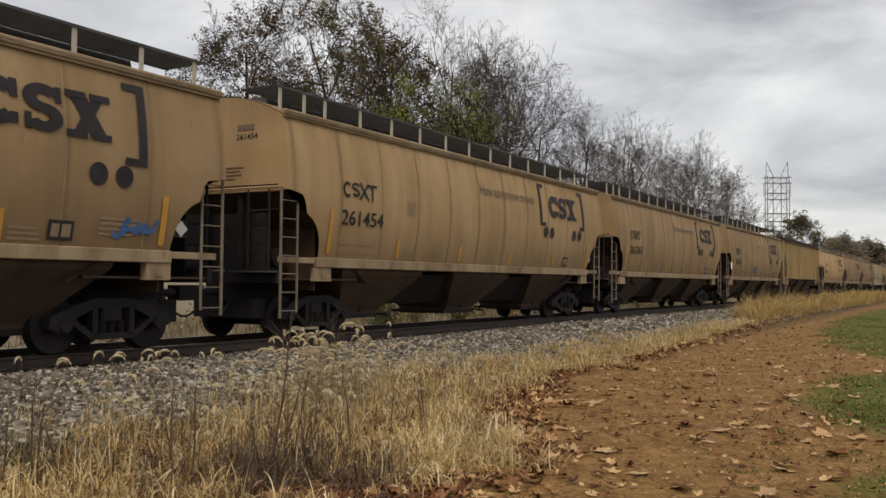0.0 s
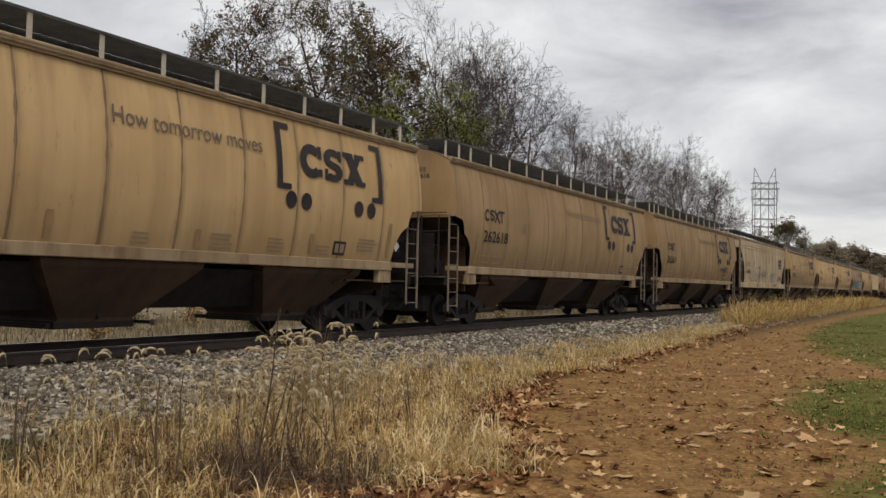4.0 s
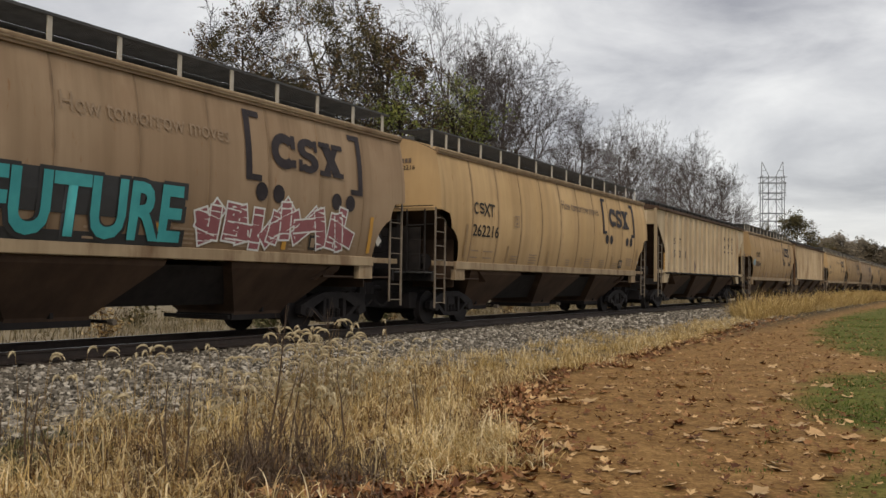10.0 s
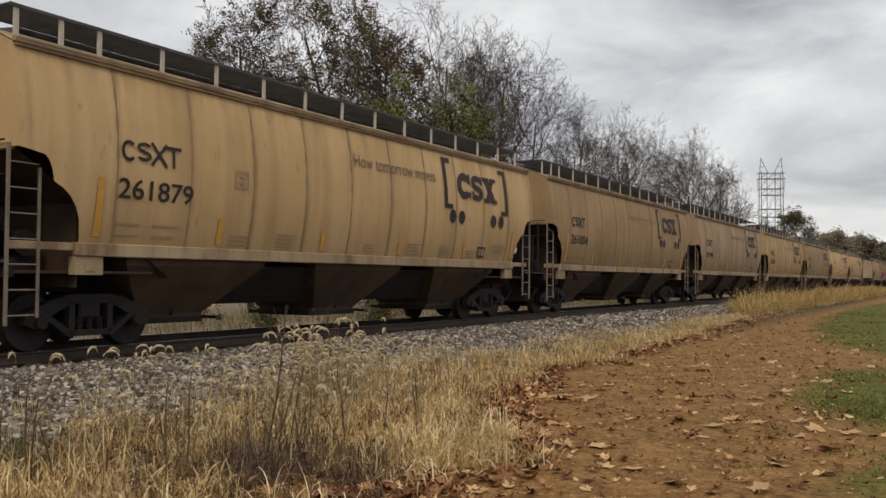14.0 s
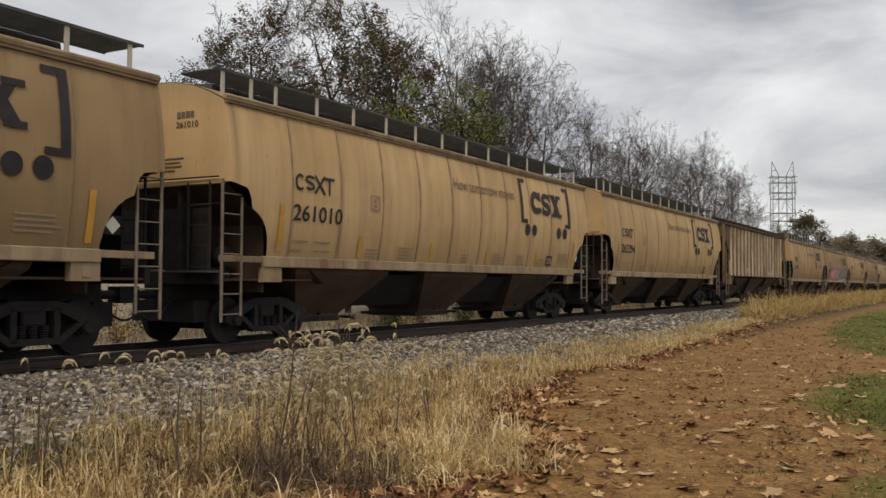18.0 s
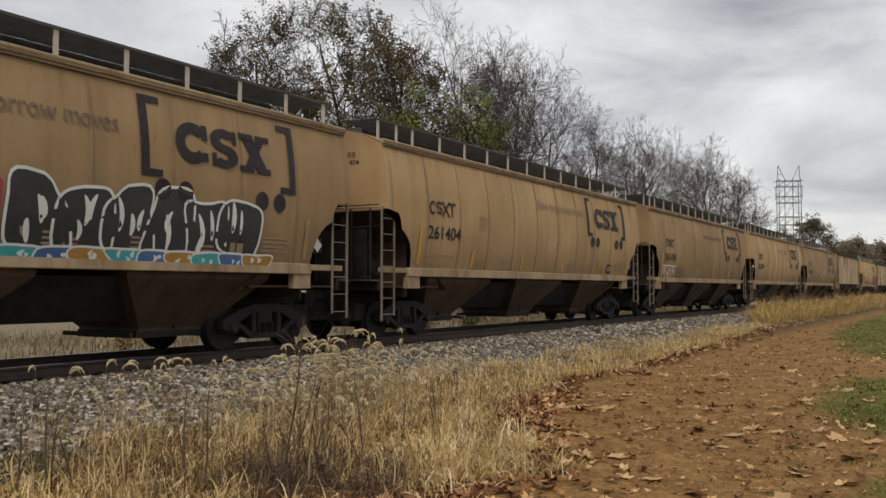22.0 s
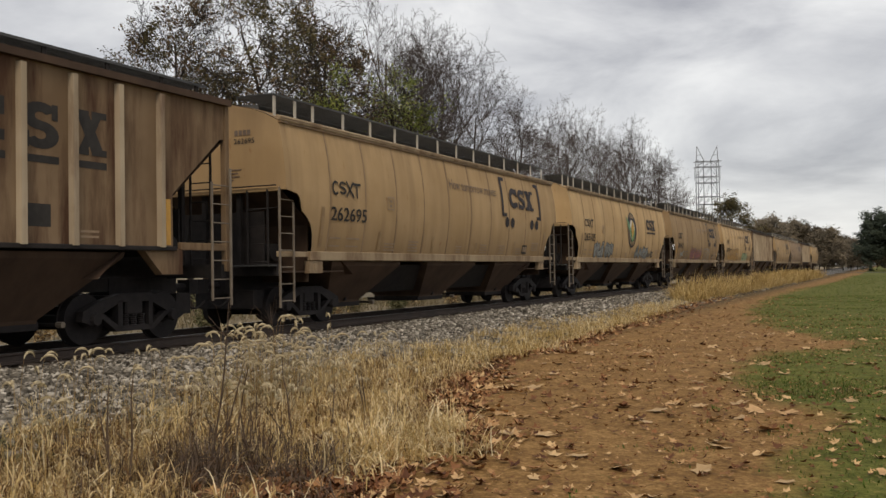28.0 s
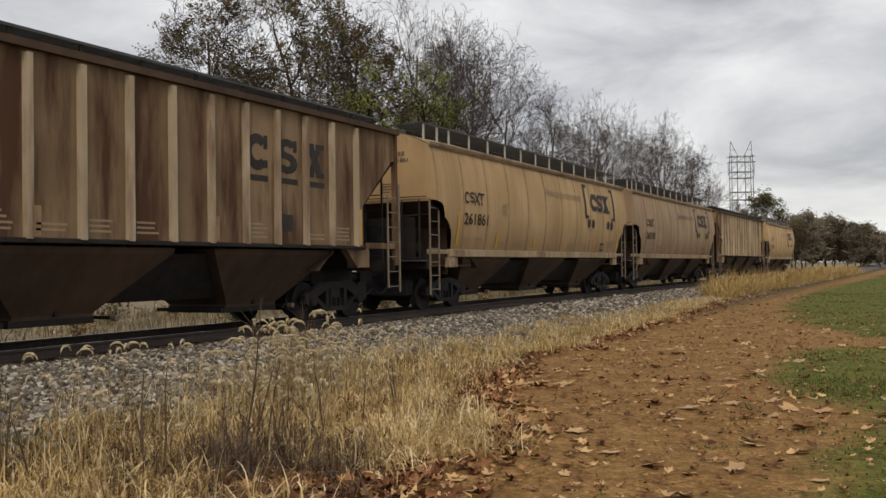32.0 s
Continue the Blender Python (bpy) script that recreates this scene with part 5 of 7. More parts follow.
    truck(car, 1.85)
    truck(car, LEN_P - 1.85)
    return lowered(car)


def ribbed_marks(car, number, seed=0, placard=True, ink=None):
    sheet_x = lambda z: 1.505
    ink = ink or NAVY
    pitch, first = 0.925, 2.425
    end_stencil(car, number, 0.5, 3.79, 0.54, 0.11, False)
    for i, d in enumerate((number[:2], number[2:4], number[4:])):
        lettering("car_number", d, car, first + pitch * i, 2.26, 0.56, 0.33, ink, sheet_x)
    initials(car, (first, first + 0.32, first + pitch, first + pitch + 0.32), 2.82, 0.25, 0.31, ink, sheet_x)
    base = 12.49
    for i in range(3):
        y = base + pitch * i + 0.03
        bm = bmesh.new()
        slab_shapes(bm, y, 2.96, 0.66, 0.68, i, sheet_x, 0.02)
        part("emblem", fixed(bm), ink, car, "dark navy block emblem")
        strip([(y, y + 0.66, 2.76, 2.87)], "underline", car, ink, sheet_x, 0.02)
    strip([(13.42, 13.95, 1.84, 2.17)], "inspection_plate", car, BLACKISH, sheet_x, 0.018)
    for y in (1.12, 4.25, 7.95, 11.65, 16.3):
        tall = y in (1.12, 16.3)
        strip([(y, y + 0.16, 1.62, 2.4 if tall else 2.05)], "reflector", car, REFLECT if seed % 2 or tall else TAPE_OLD, sheet_x)
    bars = []
    rng = random.Random(seed)
    for i in range(16):
        y = 1.55 + pitch * i
        if rng.random() < 0.6:
            for k in range(rng.randint(2, 4)):
                bars.append((y, y + rng.uniform(0.35, 0.55), 1.7 + 0.08 * k, 1.735 + 0.08 * k))
    small_print(car, sheet_x, bars, FAINT)
    if placard:
        decal("placard", [(6.5, 1.66), (6.73, 1.92), (6.5, 2.18), (6.27, 1.92)], car, DKBROWN, sheet_x, 0.02, "small dark diamond placard")


LEN_C = 17.65


def smooth_car(paint):
    """Older covered hopper: smooth sheet sides under a banded top, and a deep white sill."""
    car = empty("smooth_hopper_car")
    cut = lambda z: float(np.interp(z, [1.6, 2.2, 2.75, 3.85, 3.86], [1.5, 1.45, 1.2, 0.2, 0.0]))
    half = lambda z: 1.50 + 0.09 * math.sin(math.pi * min(max((z - 1.5) / 3.0, 0), 1))
    bm = bmesh.new()
    for s in (1, -1):
        side_face(bm, s, LEN_C, [1.60, 1.9, 2.2, 2.5, 2.75, 3.1, 3.5, 3.85, 3.86, 4.2, 4.42], half, cut)
    for y in (0.0, LEN_C):
        ring = [bm.verts.new((x, y, z)) for x, z in ((1.56, 3.85), (1.5, 4.42), (0.8, 4.75), (0, 4.86), (-0.8, 4.75), (-1.5, 4.42), (-1.56, 3.85))]
        bm.faces.new(ring)
    body = part("body", fixed(bm), paint, car)
    body.data.polygons.foreach_set("use_smooth", [True] * len(body.data.polygons))
    for s in (1, -1):
        for z in (3.9, 4.06, 4.22):
            bm = soft_box(s * half(z) - 0.01, s * half(z) + 0.022, 0.1, LEN_C - 0.1, z - 0.025, z + 0.025, 0.008)
            part("top_band", bm, paint, body)
        for i in range(12):
            y = 1.6 + 1.27 * i
            bm = bmesh.new()
            zs = [1.66, 2.2, 2.8, 3.4, 3.86]
            rows = [[bm.verts.new((s * (half(z) + (0.012 if j == 1 else -0.002)), y + w, z)) for j, w in enumerate((-0.025, 0, 0.025))] for z in zs]
            for a, b in zip(rows, rows[1:]):
                for j in (0, 1):
                    bm.faces.new((a[j], a[j + 1], b[j + 1], b[j]))
            part("seam", fixed(bm), GRIME_SHADE, body)
        bm = soft_box(s * 1.53 - 0.04, s * 1.53 + 0.05, 0.1, LEN_C - 0.1, 1.30, 1.64, 0.012)
        part("side_sill", bm, CREAM, car, "deep dirty cream side sill")
        for k, y in enumerate((3.3, 5.6, 8.0, 10.5, 13.5)):
            strip([(y, y + 0.4, 1.40, 1.55)], "reflector", car, REFLECT if k != 1 else BLACKISH, lambda z: s * 1.575 if s > 0 else -1.62)
    for y, d in ((0.0, 1), (LEN_C, -1)):
        # slope sheet: recess shade is put into its brown here too
        bm = bmesh.new()
        a = [bm.verts.new((x, y + d * 0.03, 3.86)) for x in (-1.5, 1.5)]
        b = [bm.verts.new((x, y + d * 3.0, 1.1)) for x in (-1.5, 1.5)]
        bm.faces.new((a[0], a[1], b[1], b[0]))
        part("slope_sheet", bm, HOPPER, car)
        for s in (1, -1):
            bm = bmesh.new()
            pts = [(s * 1.5, y + d * 0.1, 4.6), (s * 1.55, y - d * 0.02, 4.3), (s * 1.55, y, 1.3)]
            for p, q in zip(pts, pts[1:]):
                rod(bm, p, q, 0.05, sides=10)
            part("corner_post", bm, LADDER, car)
            ladder(car, s * 1.58, y + d * 0.05, y + d * 0.55, 0.5, 3.3, LADDER)
        bm = bmesh.new()
        bx(bm, -1.5, 1.5, y - 0.02, y + 0.14 * d, 1.08, 1.34)
        # added plate, dark for the shade inside the open end
        bx(bm, -1.4, 0.55, y + d * 0.16, y + d * 0.2, 1.3, 2.45)
        part("end_frame", fixed(bm), UNDER, car)
        bm = bmesh.new()
        rod(bm, (-0.9, y + d * 0.7, 1.62), (0.9, y + d * 0.7, 1.62), 0.2, sides=12)
        part("brake_reservoir", bm, UNDER, car)
        end_ladder(car, y - d * 0.06, 0.7, 1.2, 1.25, 3.8, UNDER)
        coupler(car, y, -d)
    bm = bmesh.new()
    prism(bm, [(1.53, 4.38), (1.5, 4.46), (0.8, 4.78), (0, 4.88), (-0.8, 4.78), (-1.5, 4.46), (-1.53, 4.38)], 1, -0.05, LEN_C + 0.05)
    part("roof", fixed(bm), GRIMY, car)
    running_board(car, LEN_C, 5.0, 0.42, 1.2, 1.18, lambda x: 4.66, UNDER)
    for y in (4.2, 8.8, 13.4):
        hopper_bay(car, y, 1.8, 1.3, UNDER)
    shade_saddles(car, (6.5, 11.1), 0.75, 1.28)
    bm = bmesh.new()
    bx(bm, -0.2, 0.2, 1.0, LEN_C - 1.0, 0.86, 1.1)
    part("centre_sill", bm, UNDER, car)
    truck(car, 1.75)
    truck(car, LEN_C - 1.75)
    lowered(car)
    half = lambda z: 1.50 + 0.09 * math.sin(math.pi * min(max((z - 1.45) / 2.84, 0), 1))
    lettering("car_number", "247861", car, 1.9, 2.14, 1.4, 0.25, BLACKISH, half)
    initials(car, (1.95, 2.23, 2.51, 2.79), 2.58, 0.23, 0.26, BLACKISH, half)
    emblem(car, 14.05, 2.86, 1.6, 0.5, NAVY, half)
    strip([(14.2, 15.5, 2.70, 2.78)], "underline", car, NAVY, half)
    spray(car, 3.4, 6.0, 1.72, 2.6, [CREAM], GREYSP, 3, half, 3)
    scrawl(car, 3.6, 5.6, 1.75, 2.5, GREYSP, 4, half, 4)
    decal("graffiti", [(6.2, 1.5), (6.9, 1.4), (6.85, 2.2), (7.0, 2.7), (6.7, 2.5), (6.55, 2.9), (6.4, 2.4), (6.2, 2.75), (6.25, 2.1)], car, GREYSP, half, 0.02, "dark sprayed tag")
    scrawl(car, 7.4, 9.6, 1.8, 2.6, DKGREEN, 5, half, 3, 0.06)
    spray(car, 11.3, 12.6, 1.7, 2.4, [GREYSP], GREYSP, 8, half, 1)
    scrawl(car, 14.2, 15.9, 1.6, 2.3, BLACKSP, 6, half, 3, 0.06)
    scrawl(car, 11.8, 14.0, 1.36, 1.58, BLACKSP, 9, lambda z: 1.57, 5, 0.03)
    strip([(4.5, 4.8, 2.7, 3.0), (10.0, 10.5, 2.95, 3.2)], "stencil_text", car, FAINT, half)
    return car


# ---- the train: leading corner of each body at the start, and what the car is ----
STARTS = (-5.2, 13.4, 31.8, 50.3, 68.7, 88.6, 107.2, 125.6, 144.2, 163.4, 182.0, 200.4, 218.9, 237.5, 256.3, 275.9, 294.4, 314.2, 332.6, 351.1, 369.6, 388.0,
          406.4, 424.9, 443.3, 463.0, 481.3, 499.6, 518.1, 536.4, 554.9, 573.5, 593.3, 611.9, 631.5, 650.3, 669.0, 687.5, 705.4, 725.0, 743.3, 761.9, 781.5)
CARS = """A 261442 t|A 261454 m|A 261263 t|A 261233 t|P 252925 o|A 262046 w|A 262618 t|A 262631 t|C 247861 c|A 262960 m|A 262411 w|A 261095 w|A 261777 g
A 262216 w|P 251311 c|A 262666 m|P 260040 r|A 261879 w|A 261004 t|A 261944 g|A 261876 m|A 261529 t|A 261010 w|A 262294 w|P 259118 y|A 262917 m
A 262748 t|A 261404 m|A 261434 t|A 262959 m|A 261429 t|P 261377 d|A 262741 w|P 251551 y|A 262695 m|E 265105 w|A 261612 t|A 262443 w|P 260630 y
A 261861 m|A 262105 g|P 261130 d|A 261750 w"""
TRAIN = [row.split() for line in CARS.split("\n") for row in line.split("|")]
PAINTS = {"t": TAN, "w": TAN_WARM, "m": TAN_MID, "g": TAN_GREY, "c": CREAM, "o": OCHRE, "r": RUSTY, "y": GRIMY, "d": BROWN}
WORDS = {"t": "tan", "w": "warm tan", "m": "sandy tan", "g": "greyed tan", "c": "cream", "o": "ochre-yellow", "r": "rust-blotched tan", "y": "grimy streaked tan", "d": "grimy brown"}


PALEBLUE = plain("pale_blue_spray", (0.16, 0.27, 0.33), (0.26, 0.38, 0.44), 3, 0.6, 0, 0)


def decorate(i, car):
    """Spray paint and smudges that single cars carry."""
    if i == 0:
        scrawl(car, 14.7, 15.45, 1.68, 2.08, BLUESP, 1, hull, 4, 0.06)
    elif i == 3:
        scrawl(car, 6.9, 7.9, 1.72, 2.2, BLUESP, 2, hull, 5, 0.06)
    elif i == 4:
        spray(car, 7.6, 9.4, 1.8, 2.4, [OCHRE], MAROON, 14, lambda z: 1.505, 2)
    elif i == 7:
        scrawl(car, 12.4, 14.6, 1.98, 2.38, BLACKSP, 3, hull, 8, 0.06)
    elif i == 9:
        spray(car, 3.1, 6.6, 1.5, 2.55, [TAN_MID], DKGREEN, 21, hull, 6)
        spray(car, 7.1, 10.3, 1.5, 2.4, [TAN_MID], DKBROWN, 22, hull, 5)
        spray(car, 11.6, 12.6, 1.6, 2.3, [TAN_MID], RED, 23, hull, 1)
    elif i == 12:
        piece(car, 0.95, 6.3, 1.5, 2.55, [DKGREEN], PALEGREEN, 33, hull, 4, PINK, 0.46)
        strip([(1.5, 3.9, 1.95, 2.62)], "fill", car, DKGREEN, hull, 0.0225, "broad dark green sprayed block")
        tagged(strip([(6.5, 10.2, 1.5, 1.72), (6.5, 10.2, 1.95, 2.55)], "graffiti", car, BLACKSP, hull, 0.019, "black cloud behind a teal word"), kind="stuff")
        lettering("graffiti_outline", "FUTURE", car, 6.50, 1.56, 3.75, 1.02, BLACKSP, lambda z: hull(z) + 0.010, 0.06)
        lettering("graffiti_word", "FUTURE", car, 6.60, 1.62, 3.55, 0.90, TEAL, lambda z: hull(z) + 0.018, 0.03)
        piece(car, 10.3, 14.9, 1.5, 2.5, [MAROON], WHITESP, 34, hull, 5)
    elif i == 15:
        scrawl(car, 0.72, 1.5, 2.25, 2.7, PALEBLUE, 75, hull, 4, 0.10)
    elif i == 24:
        for y, z0, z1 in ((5.25, 1.74, 2.1), (12.1, 1.68, 1.95), (13.0, 1.66, 1.9)):
            decal("smudge", [(y, z0 + 0.09), (y + 0.16, z0 + 0.03), (y + 0.3, z0), (y + 0.5, z0 + 0.07), (y + 0.62, z0 + 0.04), (y + 0.66, z1 - 0.12), (y + 0.5, z1 - 0.02), (y + 0.38, z1 - 0.07), (y + 0.2, z1), (y + 0.03, z1 - 0.1)], car, PALEBLUE, lambda z: 1.505, 0.019)
    elif i == 26:
        piece(car, 3.1, 9.2, 1.48, 2.55, [CRIMSON], WHITESP, 41, hull, 7, CRIMSON)
        spray(car, 9.5, 14.2, 1.5, 2.6, [BLACKSP], WHITESP, 42, hull, 6)
        spray(car, 9.4, 14.6, 1.46, 1.68, [TEAL, BLUESP, ORANGESP], WHITESP, 43, lambda z: hull(z) + 0.014, 9)
    elif i == 28:
        spray(car, 1.5, 3.2, 1.52, 2.05, [TAN], WHITESP, 7, hull, 4)
        spray(car, 3.3, 4.4, 1.6, 1.95, [TAN], BLACKSP, 17, hull, 4)
        spray(car, 4.9, 7.4, 1.62, 1.92, [TAN], FAINT, 18, hull, 8)
    elif i == 30:
        spray(car, 4.6, 5.6, 1.8, 2.5, [TAN_GREY], TAN_GREY, 51, hull, 1)
        spray(car, 8.0, 10.6, 1.8, 2.5, [TAN_GREY], GREYSP, 52, hull, 2)
    elif i == 32:
        spray(car, 12.3, 15.0, 1.5, 2.62, [MAROON], BLACKSP, 61, hull, 3)
        scrawl(car, 4.5, 7.0, 1.7, 2.1, BLACKSP, 62, hull, 6, 0.04)
    elif i == 33:
        scrawl(car, 8.0, 10.2, 1.8, 2.4, BLUESP, 63, lambda z: 1.505, 3, 0.06)
    elif i == 35:
        piece(car, 3.2, 6.2, 1.5, 2.3, [GREYSP], BLACKSP, 73, hull, 4)
        piece(car, 10.3, 12.9, 1.5, 2.2, [GREYSP], BLACKSP, 71, hull, 4)
        scrawl(car, 12.6, 13.5, 1.55, 2.0, BLACKSP, 72, hull, 3, 0.05)
    elif i == 36:
        scrawl(car, 2.4, 3.4, 1.65, 2.1, GREYSP, 83, hull, 4, 0.06)
        spray(car, 3.55, 4.75, 1.66, 2.05, [TAN], BLACKSP, 84, hull, 3)
        piece(car, 5.6, 9.3, 1.5, 2.3, [MAROON], DKBROWN, 81, hull, 6)
        spray(car, 10.0, 12.5, 1.55, 2.3, [TAN], GREYSP, 82, hull, 5)
    elif i == 37:
        spray(car, 2.6, 8.0, 1.55, 2.5, [ORANGESP], DKBROWN, 91, hull, 7)
        spray(car, 10.2, 13.2, 1.55, 2.2, [PALEGREEN], DKGREEN, 92, hull, 3)


def make_train():
    """One clean car of each sort is built, copied as often as it occurs, then lettered one by one."""
    cars, want = [], {}
    for i, (kind, number, tone) in enumerate(TRAIN):
        want.setdefault(("A" if kind == "E" else kind, tone), []).append(i)
    made = {}
    for (kind, tone), places in want.items():
        paint = PAINTS[tone]
        first = ribbed_car(paint, {"y": RIB_DULL, "d": RIB_DULL, "o": OCHRE}.get(tone, RIB_PALE)) if kind == "P" else smooth_car(paint) if kind == "C" else rounded_car(paint, SILL)
        first.location = (0, STARTS[places[0]], 0)
        made[places[0]] = first
        for i in places[1:]:
            made[i] = copy_thing(first, pose(0, STARTS[i], 0))
    for i, (kind, number, tone) in enumerate(TRAIN):
        car = made[i]
        if kind in "AE":
            tape = REFLECT if number.startswith("261") else TAPE_OLD
            rounded_marks(car, number, True, tape, i, "round" if kind == "E" else "bracket")
            text = WORDS[tone] + " covered hopper car with bowed sides and roof walkway"
            if i in (7, 9, 12, 26, 28, 32, 35, 36, 37):
                text = WORDS[tone] + " bow-sided covered hopper car with spray-painted graffiti"
        elif kind == "P":
            ribbed_marks(car, number, i, tone != "d", NAVY if tone in "co" else BLACKISH)
            text = WORDS[tone] + " ribbed covered hopper car with slanted open ends"
        else:
            text = "cream smooth-sided covered hopper car, white sill and grey graffiti"
        decorate(i, car)
        tagged(car, text, "freight car", group="cars of the grain train")
        cars.append(car)
    return cars


CAR_THINGS = make_train()


def motions():
    """The train rolls towards the viewer, a little faster towards the end."""
    ways = [(t, 21.6233 * t + 0.02262 * t ** 2 - 0.000321 * t ** 3) for t in range(0, 33, 2)]
    for car, y in zip(CAR_THINGS, STARTS):
        walk(car, [(t, pose(0, y - d, 0)) for t, d in ways])


# ---- trees behind the line ----
def branch_paths(rng, height, spread, counts, lift, fork, wild=0.22, arm=1.0):
    """Grows a branching skeleton: lists of (points, radii)."""
    out, tips = [], []

    def grow(p, d, length, radius, level):
        n = (7, 5, 4, 3, 2)[min(level, 4)]
        pts, rad = [p.copy()], [radius]
        for i in range(n):
            j = Vector((rng.gauss(0, 1), rng.gauss(0, 1), rng.gauss(0, 1))) * (wild * (0.55 if level == 0 else 1.0))
            d = (d + j + Vector((0, 0, lift[min(level, len(lift) - 1)]))).normalized()
            p = p + d * (length / n)
            pts.append(p.copy())
            rad.append(radius * (1 - 0.74 * (i + 1) / n))
        out.append((level, pts, rad))
        if level >= len(counts):
            tips.append((pts[-1], d))
            return
        k = counts[level]
        for c in range(k):
            t = (fork + (1 - fork) * (c + rng.random()) / k) if level == 0 else 0.22 + 0.78 * (c + rng.random()) / k
            f = t * n
            i = min(int(f), n - 1)
            q = pts[i].lerp(pts[i + 1], f - i)
            axis = (pts[i + 1] - pts[i]).normalized()
            a = rng.uniform(0, 2 * math.pi) if level else 2.4 * c + rng.uniform(-0.5, 0.5)
            side = axis.orthogonal().normalized()
            side = side * math.cos(a) + axis.cross(side) * math.sin(a)
            ang = radians((rng.uniform(32, 62) if level == 0 else rng.uniform(28, 58)) * spread)
            nd = axis * math.cos(ang) + side * math.sin(ang)
            grow(q, nd, length * (arm * rng.uniform(0.34, 0.50) * (1.15 - 0.55 * t) if level == 0 else rng.uniform(0.42, 0.66)), max(rad[i] * 0.60, 0.006), level + 1)

    grow(Vector((0, 0, -0.15)), Vector((0, 0, 1)), height * 0.80, height * 0.0125, 0)
    return out, tips


def tubes(paths, thin=0.0015):
    verts, faces = [], []
    for level, pts, rad in paths:
        sides = (7, 5, 4, 3, 3)[min(level, 4)]
        base = len(verts)
        for i, (p, r) in enumerate(zip(pts, rad)):
            d = (pts[min(i + 1, len(pts) - 1)] - pts[max(i - 1, 0)]).normalized()
            u = d.orthogonal().normalized()
            v = d.cross(u)
            for s in range(sides):
                a = 2 * math.pi * s / sides
                verts.append(p + max(r, thin) * (math.cos(a) * u + math.sin(a) * v))
        for i in range(len(pts) - 1):
            for s in range(sides):
                t = (s + 1) % sides
                faces.append((base + i * sides + s, base + i * sides + t, base + (i + 1) * sides + t, base + (i + 1) * sides + s))
    return np.array([v[:] for v in verts]), np.array(faces)


def leaf_cloud(rng, tips, per, size, scatter, gap=0.75, bare=-0.08):
    """Small bent leaves about the twig ends, in uneven clumps."""
    verts, faces = [], []
    for p, d in tips:
        k = per if isinstance(per, int) else int(per * (0.3 + 1.4 * rng.random()))
        # whole twigs have lost their leaves, in patches, so that the sky shows through
        if rng.random() < 0.15 or noise.noise(p * gap) < bare:
            continue
        for _ in range(k):
            c = p + Vector((rng.gauss(0, scatter), rng.gauss(0, scatter), rng.gauss(0, scatter * 0.8)))
            u = Vector((rng.gauss(0, 1), rng.gauss(0, 1), rng.gauss(0, 0.6))).normalized()
            v = u.orthogonal().normalized()
            w = u.cross(v)
            s = size * rng.uniform(0.6, 1.3)
            b = len(verts)
            verts += [c - u * s, c + v * s * 0.45 + w * s * 0.15, c + u * s, c - v * s * 0.45 + w * s * 0.15]
            faces.append((b, b + 1, b + 2, b + 3))
    return np.array([v[:] for v in verts]), np.array(faces)


TREE_KIT = {}


def tree_kit(key, seed, height, spread, counts, lift, fork, bark, leaf=None, per=0, size=0.08, scatter=0.3, wild=0.22, bare=-0.2, arm=1.0):
    rng = random.Random(seed)
    paths, tips = branch_paths(rng, height, spread, counts, lift, fork, wild, arm)
    wood = mesh_np("trunk", *tubes([q for q in paths if q[0] < 2], 0.012), bark)
    twig = mesh_np("twigs", *tubes([q for q in paths if q[0] >= 2], 0.009), bark)
    crown = mesh_np("crown", *leaf_cloud(rng, tips, per, size, scatter, 0.75, bare), leaf) if leaf else None
    co = np.array([v.co[:] for me in (wood, twig) for v in me.vertices])
    TREE_KIT[key] = (wood, twig, crown, np.percentile(co[:, 2], 98.5), np.percentile(np.hypot(co[:, 0], co[:, 1]), 91))


def plant(key, x, y, height, width, turn, label, category="tree", z=-0.4, name="tree"):
    """Sets a tree of that height and crown width."""
    base = empty(name)
    wood, twig, crown, top, reach = TREE_KIT[key]
    base.matrix_basis = pose(x, y, z, 0, 0, turn)
    wide = min(max(width / 2 / reach, 0.85 * height / top), 1.15 * height / top)
    base.scale = (wide, wide, height / top)
    share("trunk", wood, base)
    share("branchwork", twig, base)
    if crown:
        share("crown", crown, base)
    return tagged(base, label, category, group="trees behind the line")


tree_kit("oak", 11, 13.0, 1.1, (11, 8, 5, 3), (0.04, 0.03, 0.02, 0.0), 0.30, BARK, OAK_LEAF, 18.0, 0.066, 0.125, 0.15, -0.10, 0.85)
tree_kit("oak_b", 12, 13.0, 1.1, (11, 8, 5, 3), (0.04, 0.03, 0.02, 0.0), 0.30, BARK, OLIVE_LEAF, 18.0, 0.066, 0.125, 0.15, -0.10, 0.85)
tree_kit("bare", 13, 17.0, 1.0, (9, 7, 5, 4, 2), (0.03, 0.05, 0.03, 0.04, 0.05), 0.24, TWIG, wild=0.09, arm=1.1)
tree_kit("bare_b", 14, 17.0, 1.05, (10, 7, 5, 4, 2), (0.03, 0.05, 0.03, 0.04, 0.05), 0.22, TWIG, wild=0.09, arm=1.05)
tree_kit("bare_c", 15, 17.0, 0.95, (10, 7, 5, 3, 2), (0.03, 0.06, 0.04, 0.05, 0.05), 0.27, TWIG, wild=0.09, arm=1.05)
tree_kit("greening", 16, 10.0, 0.85, (12, 6, 4, 3), (0.04, 0.05, 0.03, 0.0), 0.2, BARK, GREEN_LEAF, 7.0, 0.065, 0.2, 0.14, -0.12, 0.6)
